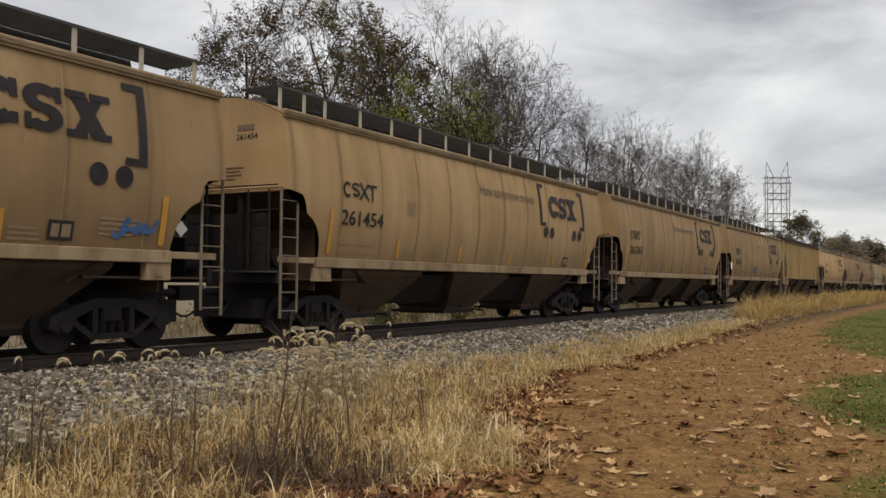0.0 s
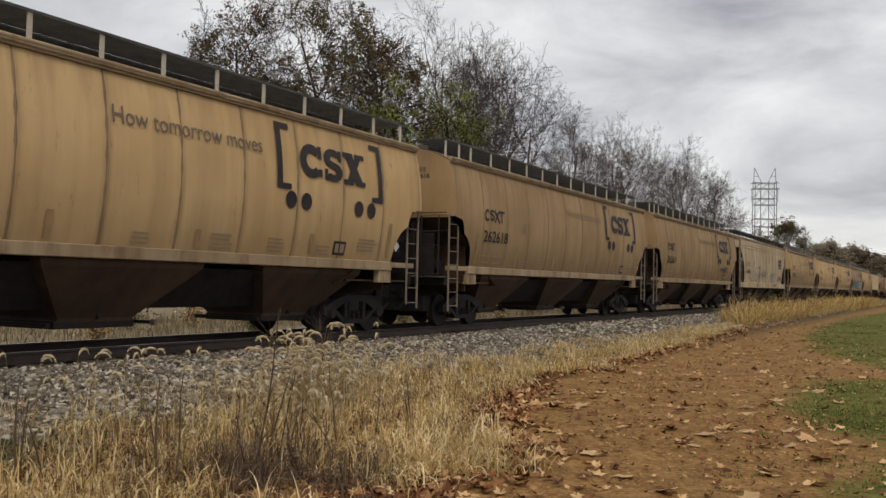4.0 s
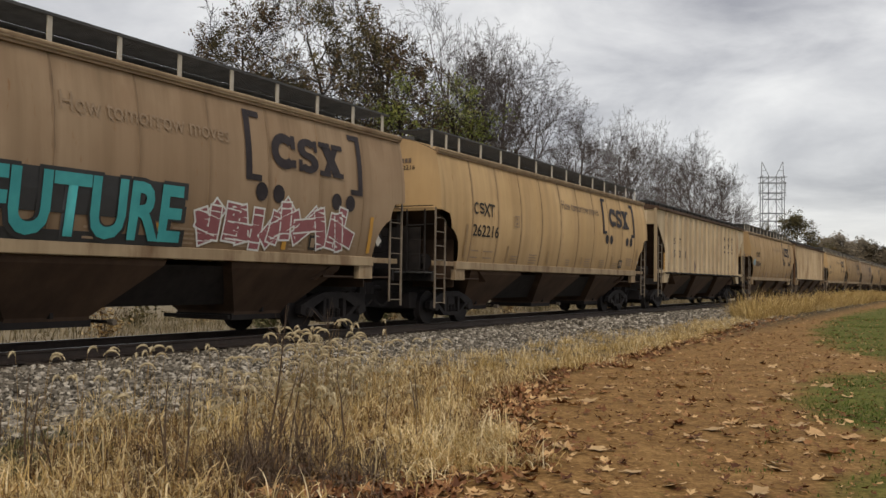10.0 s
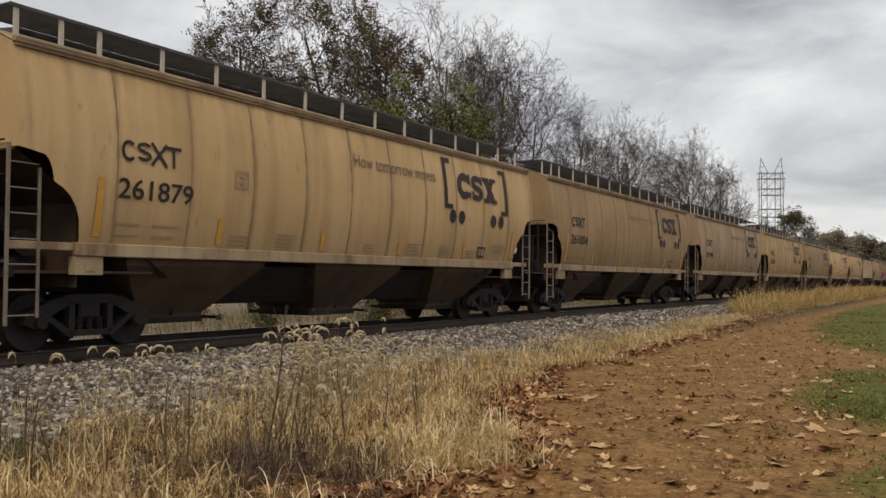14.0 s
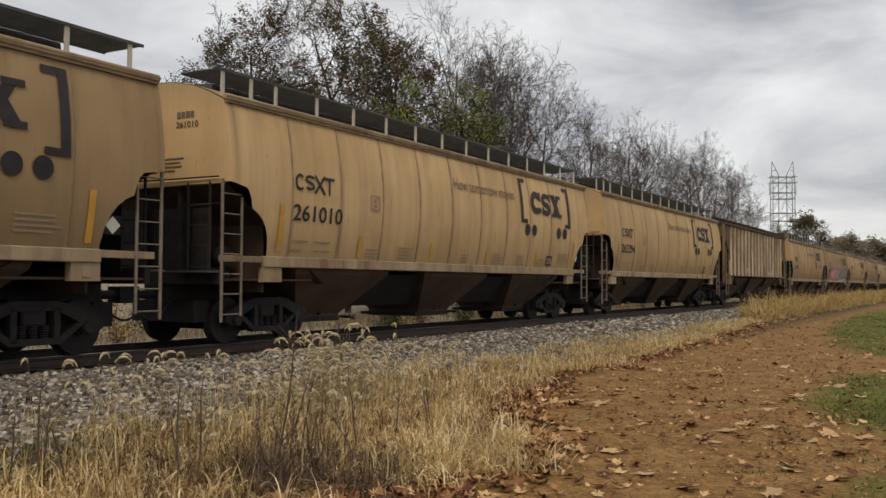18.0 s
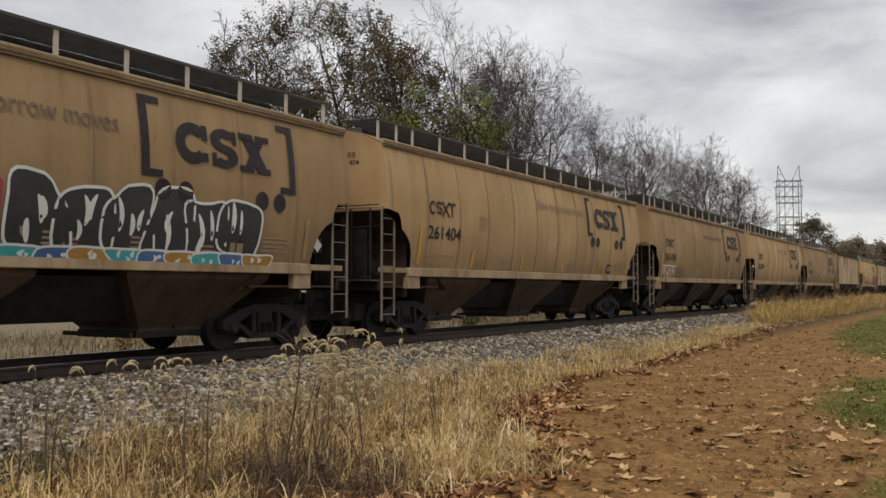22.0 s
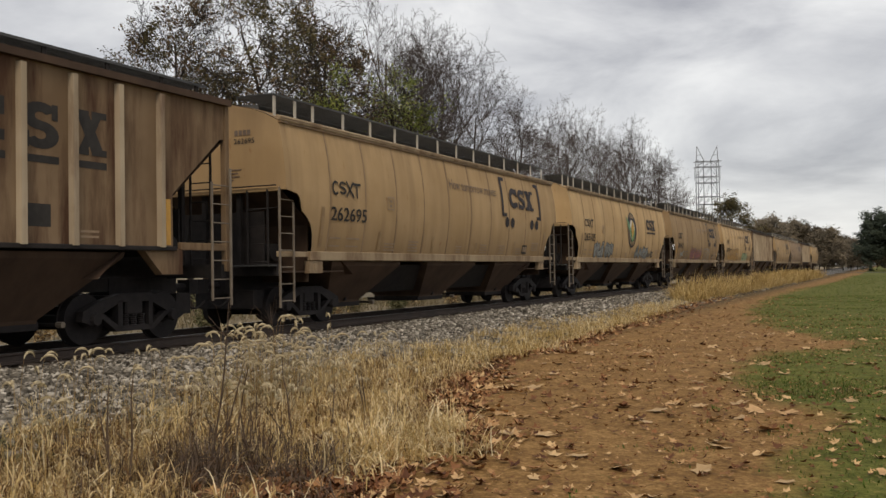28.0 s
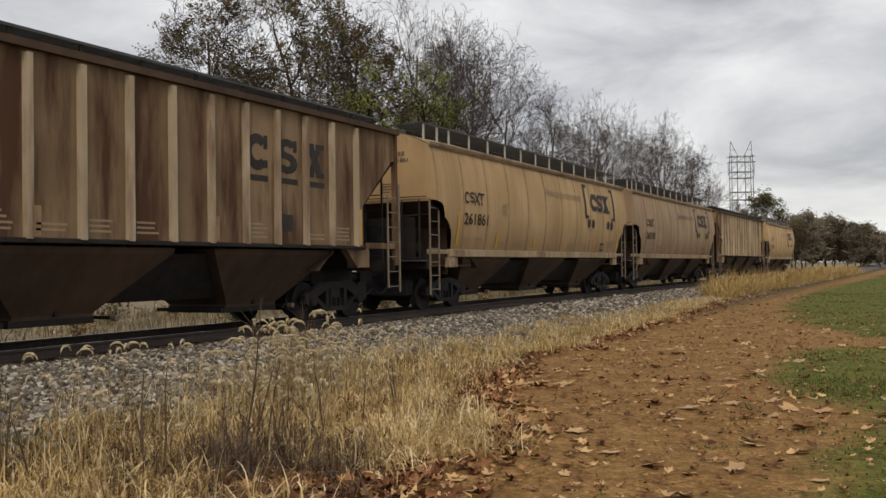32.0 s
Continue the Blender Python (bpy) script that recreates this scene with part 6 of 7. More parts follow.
tree_kit("round", 20, 12.0, 1.1, (13, 7, 5, 3), (0.05, 0.05, 0.03, 0.0), 0.15, BARK, OLIVE_LEAF, 13.0, 0.17, 0.32, 0.2, -0.15)
tree_kit("pine", 17, 10.0, 1.4, (20, 8, 4), (0.03, 0.02, 0.02), 0.14, BARK, DEEP_LEAF, 34.0, 0.20, 0.28, 0.15, -0.6)
tree_kit("russet", 18, 10.0, 1.1, (14, 7, 4), (0.05, 0.06, 0.03), 0.1, BARK, WOODS_LEAF, 34.0, 0.22, 0.4, 0.2, -0.9)
tree_kit("thicket", 19, 6.0, 0.9, (12, 6, 3), (0.05, 0.06, 0.05), 0.05, TWIG, wild=0.10)


def woodland():
    oak = "oak tree with sparse brown leaves beside the railway"
    olive = "oak tree with dull olive-brown leaves behind the train"
    bare = "tall leafless deciduous tree behind the train"
    rows = (("oak_b", -12, 25.6, 10.0, 2.2, 250, "smaller oak with sparse olive leaves"), ("oak", -12, 28.6, 12.9, 5.0, 20, oak),
            ("oak_b", -12, 34.4, 14.2, 5.0, 140, olive), ("oak", -13, 38.4, 14.2, 4.6, 200, oak), ("oak", -14, 43.2, 14.6, 4.2, 75, oak),
            ("greening", -8, 33.6, 10.0, 1.7, 10, "young tree with thin yellow-green leaves"), ("greening", -8.3, 39.4, 10.4, 2.2, 200, "young tree with dense yellow-green leaves"), ("greening", -8, 38.2, 10.7, 2.5, 100, "young tree with dense yellow-green leaves"),
            ("bare", -14, 48.6, 18.0, 5.6, 0, bare), ("bare_c", -12, 47.0, 14.8, 4.6, 100, bare), ("bare_b", -14, 55.2, 17.4, 5.6, 80, bare), ("bare_c", -14, 60.0, 15.8, 4.8, 160, bare), ("bare", -12, 63.2, 14.2, 4.6, 210, bare),
            ("bare_b", -13, 67.6, 13.4, 4.4, 290, bare), ("bare_c", -13, 79.0, 15.8, 5.6, 30, bare), ("bare", -14, 86.0, 15.8, 5.0, 120, bare), ("bare_b", -13, 92.6, 14.2, 4.6, 200, bare),
            ("bare_c", -13, 99.5, 16.4, 5.4, 310, bare), ("bare", -13, 106.0, 17.4, 6.0, 45, bare), ("bare_b", -13, 117.0, 15.8, 6.0, 145, bare), ("bare_c", -13, 127.0, 12.6, 5.0, 245, bare),
            ("bare_b", -13.5, 51.6, 16.6, 5.4, 15, bare), ("bare_b", -14, 83.0, 15.0, 5.0, 170, bare), ("bare", -14, 110.0, 16.4, 6.0, 300, bare),
            ("round", -12, 165.0, 12.6, 8.2, 33, "round dark olive-leaved tree below the pylon"), ("oak_b", -12, 147.0, 10.4, 4.0, 133, olive), ("oak", -12, 214.0, 9.6, 8.0, 280, oak), ("oak_b", -12, 250.0, 11.6, 6.5, 80, olive), ("round", -12, 309.0, 14.6, 8.0, 180, olive))
    for row in rows:
        plant(*row)
    for x, y, h, w, turn in ((13.4, 200, 11.2, 9.0, 15), (19.0, 208, 12.5, 11.0, 115), (17.0, 192, 8.0, 8.0, 215)):
        plant("pine", x, y, h, w, turn, "broad dark green pine beyond the lawn", "pine tree")
    rng = random.Random(77)
    for i in range(26):
        x = -16 + 1.9 * i + rng.uniform(-0.8, 0.8)
        h = float(np.interp(x, [-14, -8, -3, 1, 6, 12, 40], [11.5, 11.5, 10.0, 8.4, 6.6, 7.0, 10.0])) * rng.uniform(0.88, 1.08)
        plant("russet", x, 240 + rng.uniform(-12, 30), h, rng.uniform(7, 9.5), rng.uniform(0, 360), "far autumn tree in a russet wood")
    for i in range(14):
        plant("thicket", -15 - 0.35 * i + rng.uniform(-2, 2), 44 + 6.8 * i + rng.uniform(-2, 2), rng.uniform(5.5, 8.5), rng.uniform(4.0, 6), rng.uniform(0, 360), "low leafless thicket behind the trees")


woodland()


def bush(seed, x, y, h, leaf, label, per=14.0):
    rng = random.Random(seed)
    base = empty("bush")
    base.location = (x, y, -0.4)
    paths = []
    tips = []
    for _ in range(14):
        a = rng.uniform(0, 6.28)
        d = Vector((math.cos(a) * rng.uniform(0.1, 0.7), math.sin(a) * rng.uniform(0.1, 0.7), 1)).normalized()
        pts = [Vector((0, 0, -0.05))]
        for i in range(4):
            d = (d + Vector((rng.gauss(0, 0.15), rng.gauss(0, 0.15), 0))).normalized()
            pts.append(pts[-1] + d * h * rng.uniform(0.18, 0.28))
        paths.append((3, pts, [0.012, 0.01, 0.008, 0.006, 0.004]))
        tips += [(p, d) for p in pts[1:]]
    share("branchwork", mesh_np("branchwork", *tubes(paths), STALK), base)
    share("foliage", mesh_np("foliage", *leaf_cloud(rng, tips, per, 0.05, 0.16), leaf), base)
    return tagged(base, label, "bush", group="bushes beyond the track")


rng_b = random.Random(4)
for k in range(16):
    bush(100 + k, rng_b.uniform(-8.5, -4.6), 6 + 4.1 * k + rng_b.uniform(-1.5, 1.5), rng_b.uniform(0.7, 1.5), STRAW if k % 3 else OLIVE_LEAF, "dry straw-coloured bush beyond the track" if k % 3 else "olive-green bush beyond the track")


for k, (x, y, h) in enumerate(((-4.7, 20.6, 1.25), (-4.6, 26.2, 1.05), (-4.8, 32.0, 1.0))):
    bush(140 + k, x, y, h, FIELD_LEAF, "grey-green bush close beyond the track", 60.0)


# ---- the pylon ----
def pylon():
    base = empty("pylon")
    base.matrix_basis = pose(-32.0, 269.0, -0.4, 0, 0, 24)
    base.scale = (0.94, 0.94, 0.87)
    tagged(base, "grey steel lattice power pylon with two peaks", "pylon")
    w, d, top = 3.3, 1.3, 36.5
    for sx in (-1, 1):
        for sy in (-1, 1):
            bm = bmesh.new()
            rod(bm, (sx * w, sy * d, 0), (sx * w * 0.93, sy * d, top), 0.16, 0.13, 4)
            part("leg", bm, GALV, base)
    for sx in (-0.35, 0.35):
        bm = bmesh.new()
        rod(bm, (sx * w, 0, 12), (sx * w, 0, top), 0.13, 0.13, 4)
        part("mast", bm, GALV, base)
    levels = (8, 13, 17.5, 22, 24.5, 29, 31, 34.2, 36)
    for z in levels:
        bm = bmesh.new()
        ext = 1.18 if z > 33 else 1.0
        for sy in (-1, 1):
            rod(bm, (-w * ext, sy * d, z), (w * ext, sy * d, z), 0.14, sides=4)
        part("cross_arm", bm, GALV, base)
    for a, b in zip(levels, levels[1:]):
        for sy in (-1, 1):
            for x0, x1, r in ((-w, -w * 0.35, 0.07), (w, w * 0.35, 0.07), (-w * 0.35, w * 0.35, 0.06)):
                bm = bmesh.new()
                rod(bm, (x0, sy * d, a), (x1, sy * d, b), r, sides=3)
                part("brace", bm, GALV, base)
    for sx in (-1, 1):
        bm = bmesh.new()
        rod(bm, (sx * w * 0.98, 0, 36), (sx * w * 0.92, 0, 41), 0.13, 0.1, 4)
        rod(bm, (sx * w * 0.92, 0, 41), (sx * w * 0.25, 0, 36), 0.12, 0.1, 4)
        rod(bm, (sx * w * 0.96, 0, 38.2), (sx * w * 0.55, 0, 38.2), 0.08, sides=3)
        part("peak", bm, GALV, base)
        for x in (1.15, 0.35):
            bm = bmesh.new()
            for i in range(8):
                rod(bm, (sx * w * x, 0, 34.2 - 0.55 * i), (sx * w * x, 0, 33.9 - 0.55 * i), 0.17, 0.12, 6)
            part("insulator", bm, GALV, base)


pylon()
bm = bmesh.new()
bx(bm, 4, 140, 172, 178, -0.4, -0.335)
tagged(link("road", bm, ASPHALT), "grey asphalt road crossing beyond the field", "road", kind="structure")


# ---- dry grass, foxtails, leaves ----
def blades(name, spots, hmin, hmax, width, lean, material, label, category="grass", seed=1, z=None, aim=None, tall=None):
    """Tapered bent blades, four points up each."""
    rng = np.random.default_rng(seed)
    n = len(spots)
    h = rng.uniform(hmin, hmax, n) * (1.0 if tall is None else tall)
    a = rng.uniform(0, 2 * np.pi, n) if aim is None else aim + rng.normal(0, 0.5, n)
    out = np.stack([np.cos(a), np.sin(a), np.zeros(n)], 1)
    side = np.stack([-np.sin(a), np.cos(a), np.zeros(n)], 1)
    bend = np.abs(rng.normal(0, lean, n)) + 0.06
    w = width * rng.uniform(0.6, 1.4, n)
    root = np.zeros((n, 3))
    root[:, :2] = spots
    root[:, 2] = np.array([bed_height(x) for x in spots[:, 0]]) - 0.03 if z is None else z
    verts = np.zeros((n, 7, 3))
    for i, (t, k) in enumerate(((0, 1.0), (0.4, 0.9), (0.75, 0.6))):
        c = root + out * (h * bend * t * t)[:, None] + np.array([0, 0, 1]) * (h * t * (1 - 0.35 * bend * t))[:, None]
        verts[:, 2 * i] = c - side * (w * k)[:, None]
        verts[:, 2 * i + 1] = c + side * (w * k)[:, None]
    verts[:, 6] = root + out * (h * bend * 1.15)[:, None] + np.array([0, 0, 1]) * (h * (1 - 0.42 * bend))[:, None]
    q = np.array([(0, 1, 3, 2), (2, 3, 5, 4), (4, 5, 6, 6)])
    faces = (np.array([(0, 1, 3), (0, 3, 2), (2, 3, 5), (2, 5, 4), (4, 5, 6)])[None] + 7 * np.arange(n)[:, None, None]).reshape(-1, 3)
    ob = new(name, mesh_np(name, verts.reshape(-1, 3), faces, material))
    return tagged(ob, label, category, kind="stuff")


def curls(name, spots, lmin, lmax, width, turn, material, label, category="grass", seed=1, rise=62.0):
    """Ribbon blades that arch over and curl in on themselves, six pieces along each."""
    rng = np.random.default_rng(seed)
    n = len(spots)
    length = rng.uniform(lmin, lmax, n)
    head = rng.uniform(0, 2 * np.pi, n)
    pitch = np.radians(np.clip(rng.normal(rise, 24, n), 5, 110))
    bend = -np.radians(np.abs(rng.normal(turn, turn * 0.5, n))) / 6
    swing = np.radians(rng.normal(0, 14, n))
    w = width * rng.uniform(0.6, 1.4, n)
    p = np.zeros((n, 3))
    p[:, :2] = spots
    p[:, 2] = np.array([bed_height(x) for x in spots[:, 0]]) - 0.02
    floor_z = p[:, 2] + 0.03
    verts = np.zeros((n, 14, 3))
    for i in range(7):
        side = np.stack([-np.sin(head), np.cos(head), 0.35 * np.sin(3 * head + i)], 1) * (w * (1.0, 1.0, 0.95, 0.85, 0.65, 0.4, 0.08)[i])[:, None]
        verts[:, 2 * i], verts[:, 2 * i + 1] = p - side, p + side
        step = np.stack([np.cos(head) * np.cos(pitch), np.sin(head) * np.cos(pitch), np.sin(pitch)], 1) * (length / 6)[:, None]
        p = p + step
        p[:, 2] = np.maximum(p[:, 2], floor_z)
        pitch, head = pitch + bend * (0.5 + 0.25 * i), head + swing
    quads = np.array([(2 * i, 2 * i + 1, 2 * i + 3, 2 * i + 2) for i in range(6)])
    faces = (quads[None] + 14 * np.arange(n)[:, None, None]).reshape(-1, 4)
    ob = new(name, mesh_np(name, verts.reshape(-1, 3), faces, material))
    return tagged(ob, label, category, kind="stuff")


def scatter(seed, n, x0, x1, y0, y1, keep):
    rng = np.random.default_rng(seed)
    x, y = rng.uniform(x0, x1, n), rng.uniform(y0, y1, n)
    ok = np.array([keep(a, b) for a, b in zip(x, y)])
    return np.stack([x[ok], y[ok]], 1)


def turf_edge(y):
    """Where the dry grass gives way to the worn turf."""
    base = float(np.interp(y, [3, 5.3, 7.1, 9.0, 11.1, 13.9, 22, 27, 34, 45, 60, 130], [9.2, 9.1, 8.9, 8.1, 7.3, 7.0, 6.8, 6.5, 5.9, 5.6, 5.6, 5.6]))
    return base + 0.25 * noise.noise((y * 0.8, 3.3, 0.0)) + 0.15 * noise.noise((y * 2.3, 1.3, 0.0))


def stone_edge(y):
    """Where the grass starts to grow out of the ballast."""
    return float(np.interp(y, [3, 5, 6.6, 9.5, 11, 13, 15, 20, 30], [6.1, 5.6, 5.1, 4.5, 4.5, 4.5, 4.4, 4.2, 4.2])) + 0.35 * noise.noise((y * 0.7, 0.0, 0.0))


def clumpy(x, y, s=1.1, bias=0.0):
    return noise.noise((x * s, y * s, 5.0)) + bias


def strip_keep(s, bias):
    """Grass grows in tufts, thickest in the middle of its strip, and thin where the dead weeds stand."""
    def keep(x, y):
        a, b = stone_edge(y), turf_edge(y)
        if not a < x < b:
            return False
        t = (x - a) / max(b - a, 0.1)
        dead = 0.45 * math.exp(-((x - 8.25) / 0.55) ** 2 - ((y - 5.3) / 0.6) ** 2)
        return clumpy(x, y, s, bias + 0.9 * min(t, 1.25 - t) - 0.28 - dead) > 0
    return keep


def tussocks(seed, centres, per, spread):
    """Blades that fan out from tuft centres: roots, headings and a height factor for each tuft."""
    rng = np.random.default_rng(seed)
    n = len(centres)
    k = rng.integers(per // 2, per * 3 // 2, n)
    own = np.repeat(np.arange(n), k)
    a = rng.uniform(0, 2 * np.pi, len(own))
    r = np.abs(rng.normal(0, spread, len(own)))
    spots = centres[own] + np.stack([np.cos(a) * r, np.sin(a) * r], 1)
    return spots, a, rng.uniform(0.55, 1.15, n)[own]


near = scatter(21, 3200, 4.4, 9.6, 2.5, 12.5, strip_keep(1.1, 0.0))
blades("dry_grass", near, 0.08, 0.34, 0.0032, 1.0, STRAW_DIM, "tall dry straw-yellow grass along the ballast", seed=31)
spots, aim, tall = tussocks(51, scatter(52, 420, 4.2, 9.5, 2.6, 12.5, strip_keep(1.0, -0.02)), 12, 0.09)
blades("tussock_grass", spots, 0.15, 0.46, 0.0034, 1.1, STRAW, "arching dry straw tussocks along the ballast", seed=41, aim=aim, tall=tall)
spots, aim, tall = tussocks(53, scatter(54, 1500, 5.0, 9.5, 2.6, 12.5, strip_keep(1.4, 0.0)), 34, 0.15)
curls("bleached_grass", spots, 0.12, 0.42, 0.0056, 230, STRAW_PALE, "bleached curling grass blades among the dry grass", seed=32)
spots, aim, tall = tussocks(63, scatter(64, 900, 5.0, 9.4, 2.6, 12.5, strip_keep(1.1, 0.05)), 34, 0.12)
curls("matted_grass", spots, 0.15, 0.45, 0.0042, 170, STRAW_DIM, "matted arching dry grass along the ballast", seed=42)
spots, aim, tall = tussocks(55, np.stack([np.random.default_rng(3).normal(8.85, 0.2, 58), np.random.default_rng(4).normal(6.75, 0.45, 58)], 1), 60, 0.13)
curls("curled_grass", spots, 0.16, 0.5, 0.0042, 210, STRAW_PALE, "mound of bleached curling grass at the turf edge", seed=46)
rb = np.random.default_rng(8)
spots, aim, tall = tussocks(71, np.stack([rb.normal(8.1, 0.45, 72), rb.normal(5.5, 0.55, 72)], 1), 34, 0.14)
curls("brown_grass", spots, 0.15, 0.5, 0.0034, 120, STALK, "dark brown dead grass among the straw", seed=49)
litter = scatter(29, 15000, 4.8, 9.6, 2.5, 14, lambda x, y: stone_edge(y) + 0.1 < x < turf_edge(y) + 0.2)
curls("grass_litter", litter, 0.06, 0.26, 0.0035, 60, STRAW_DIM, "flattened dry grass litter on the ground", seed=39, rise=18)
stalks = scatter(81, 1900, 5.6, 8.8, 2.6, 8.6, strip_keep(1.5, -0.32))
blades("straw_stalks", stalks, 0.22, 0.62, 0.0028, 0.55, STRAW_PALE, "upright dry straw stalks over the matted grass", seed=82)
spots, aim, tall = tussocks(83, scatter(84, 240, 4.9, 6.9, 4.0, 9.0, lambda x, y: clumpy(x, y, 1.2, 0.1) > 0), 24, 0.09)
curls("ballast_weeds", spots, 0.05, 0.17, 0.0045, 120, FIELD_LEAF, "low grey-green weeds among the stones", "weeds", seed=85)
sprigs = scatter(57, 900, 3.6, 6.2, 3.5, 16, lambda x, y: stone_edge(y) - 1.1 < x < stone_edge(y) + 0.3)
spots, aim, tall = tussocks(58, sprigs, 9, 0.05)
blades("grass_sprigs", spots, 0.08, 0.3, 0.003, 0.9, STRAW_PALE, "thin pale grass sprigs growing out of the ballast", seed=43, aim=aim, tall=tall)
spots, aim, tall = tussocks(65, scatter(66, 760, 3.8, 7.6, 12, 38, strip_keep(0.9, 0.02)), 26, 0.16)
curls("fringe_curls", spots, 0.15, 0.45, 0.0045, 170, STRAW_PALE, "bleached curling grass beside the ballast", seed=47)
fringe = scatter(23, 9000, 3.8, 8.0, 12, 36, strip_keep(0.9, 0.0))
blades("grass_fringe", fringe, 0.05, 0.2, 0.0045, 0.9, STRAW_GOLD, "dry straw-yellow grass fringe beside the ballast", seed=33)
spots, aim, tall = tussocks(59, scatter(60, 640, 3.8, 7.6, 12, 38, strip_keep(0.9, 0.05)), 36, 0.13)
blades("fringe_tussocks", spots, 0.12, 0.4, 0.004, 1.0, STRAW_GOLD, "dry golden grass tussocks beside the ballast", seed=44, aim=aim, tall=tall)


def bank_keep(x, y):
    return 3.2 + 0.7 * noise.noise((y * 0.4, 4, 0)) + max(0, 46 - y) * 0.26 + 0.9 * noise.noise((x * 0.8, y * 0.8, 1)) < x < turf_edge(y) - 0.2


spots, aim, tall = tussocks(61, scatter(24, 1700, 2.9, 6.6, 33, 78, bank_keep), 34, 0.24)
tall *= np.array([(0.85 + 0.85 * noise.noise((1.1 * x, 0.8 * y, 7.0))) * min(1.0, 0.5 + (y - 33.0) / 10.0) for x, y in spots])
blades("tall_dry_grass", spots, 0.35, 1.3, 0.010, 1.0, STRAW_GOLD, "thick bank of tall golden dry grass", seed=34, aim=aim, tall=tall)


def seed_stems(seed, spots, hmin, hmax):
    """Thin stems that carry small dark seed tufts over the tall grass."""
    rng = random.Random(seed)
    verts, faces = [], []
    for x, y in spots:
        h = rng.uniform(hmin, hmax)
        dx, dy, z = rng.gauss(0, 0.12), rng.gauss(0, 0.12), bed_height(x)
        top = (x + dx, y + dy, z + h)
        b = len(verts)
        verts += [(x - 0.005, y, z), (x + 0.005, y, z), top]
        faces.append((b, b + 1, b + 2))
        for k in range(3):
            c = Vector(top) + Vector((rng.gauss(0, 0.03), rng.gauss(0, 0.03), rng.gauss(0, 0.04)))
            r = rng.uniform(0.012, 0.028)
            b = len(verts)
            verts += [c + Vector(q) * r for q in ((1, 0, 0), (-0.5, 0.8, 0), (-0.5, -0.8, 0), (0, 0, 1.6), (0, 0, -1.6))]
            faces += [(b, b + 1, b + 3), (b + 1, b + 2, b + 3), (b + 2, b, b + 3), (b + 1, b, b + 4), (b + 2, b + 1, b + 4), (b, b + 2, b + 4)]
    me = bpy.data.meshes.new("seed_stems")
    me.from_pydata([tuple(v) for v in verts], [], faces)
    me.materials.append(STALK)
    return tagged(new("seed_stems", me), "dark seed tufts on thin stems over the tall grass", "grass", kind="stuff")


seed_stems(68, scatter(69, 520, 2.9, 6.4, 30, 75, bank_keep), 0.6, 1.35)
spots, aim, tall = tussocks(62, scatter(25, 900, 2.9, 6.4, 75, 126, lambda x, y: x < turf_edge(y) - 0.2), 24, 0.5)
tall *= np.array([0.95 + 0.6 * noise.noise((0.9 * x, 0.4 * y, 7.0)) for x, y in spots])
blades("far_dry_grass", spots, 0.5, 1.25, 0.016, 0.6, STRAW_GOLD, "bank of tall golden dry grass far along the track", seed=35, aim=aim, tall=tall)
beyond = scatter(26, 26000, -11.5, -4.9, 3, 85, lambda x, y: clumpy(x, y, 0.5, 0.25) > 0)
blades("field_grass", beyond, 0.12, 0.55, 0.010, 0.9, STRAW_DULL, "dry straw grass beyond the track", seed=36)
tan_turf = scatter(27, 95000, 6.8, 14.0, 4.5, 22, lambda x, y: x > turf_edge(y) - 0.1)
blades("worn_turf", tan_turf, 0.015, 0.055, 0.0042, 2.2, THATCH, "short brown worn turf", "turf", seed=37)


green = scatter(28, 140000, 7.4, 24.0, 5.0, 48, lambda x, y: lawn(x, y) > 0 or (y < 10.2 and x > 10.4 and clumpy(x, y, 2.2, -0.22) > 0))
blades("lawn_grass", green, 0.03, 0.085, 0.0075, 0.9, TURF, "short green lawn grass in patches", "lawn", seed=38)
close = scatter(70, 80000, 9.0, 15.5, 5.0, 21, lambda x, y: lawn(x, y) > 0.1)
blades("lawn_tufts", close, 0.02, 0.07, 0.0055, 1.1, TURF, "thicker tufts of short green lawn grass", "lawn", seed=48)
far_lawn = scatter(30, 30000, 7.4, 40.0, 45, 130, lambda x, y: lawn(x, y) > -0.2)
blades("far_lawn_grass", far_lawn, 0.05, 0.12, 0.014, 0.8, TURF, "green lawn grass further off", "lawn", seed=40)


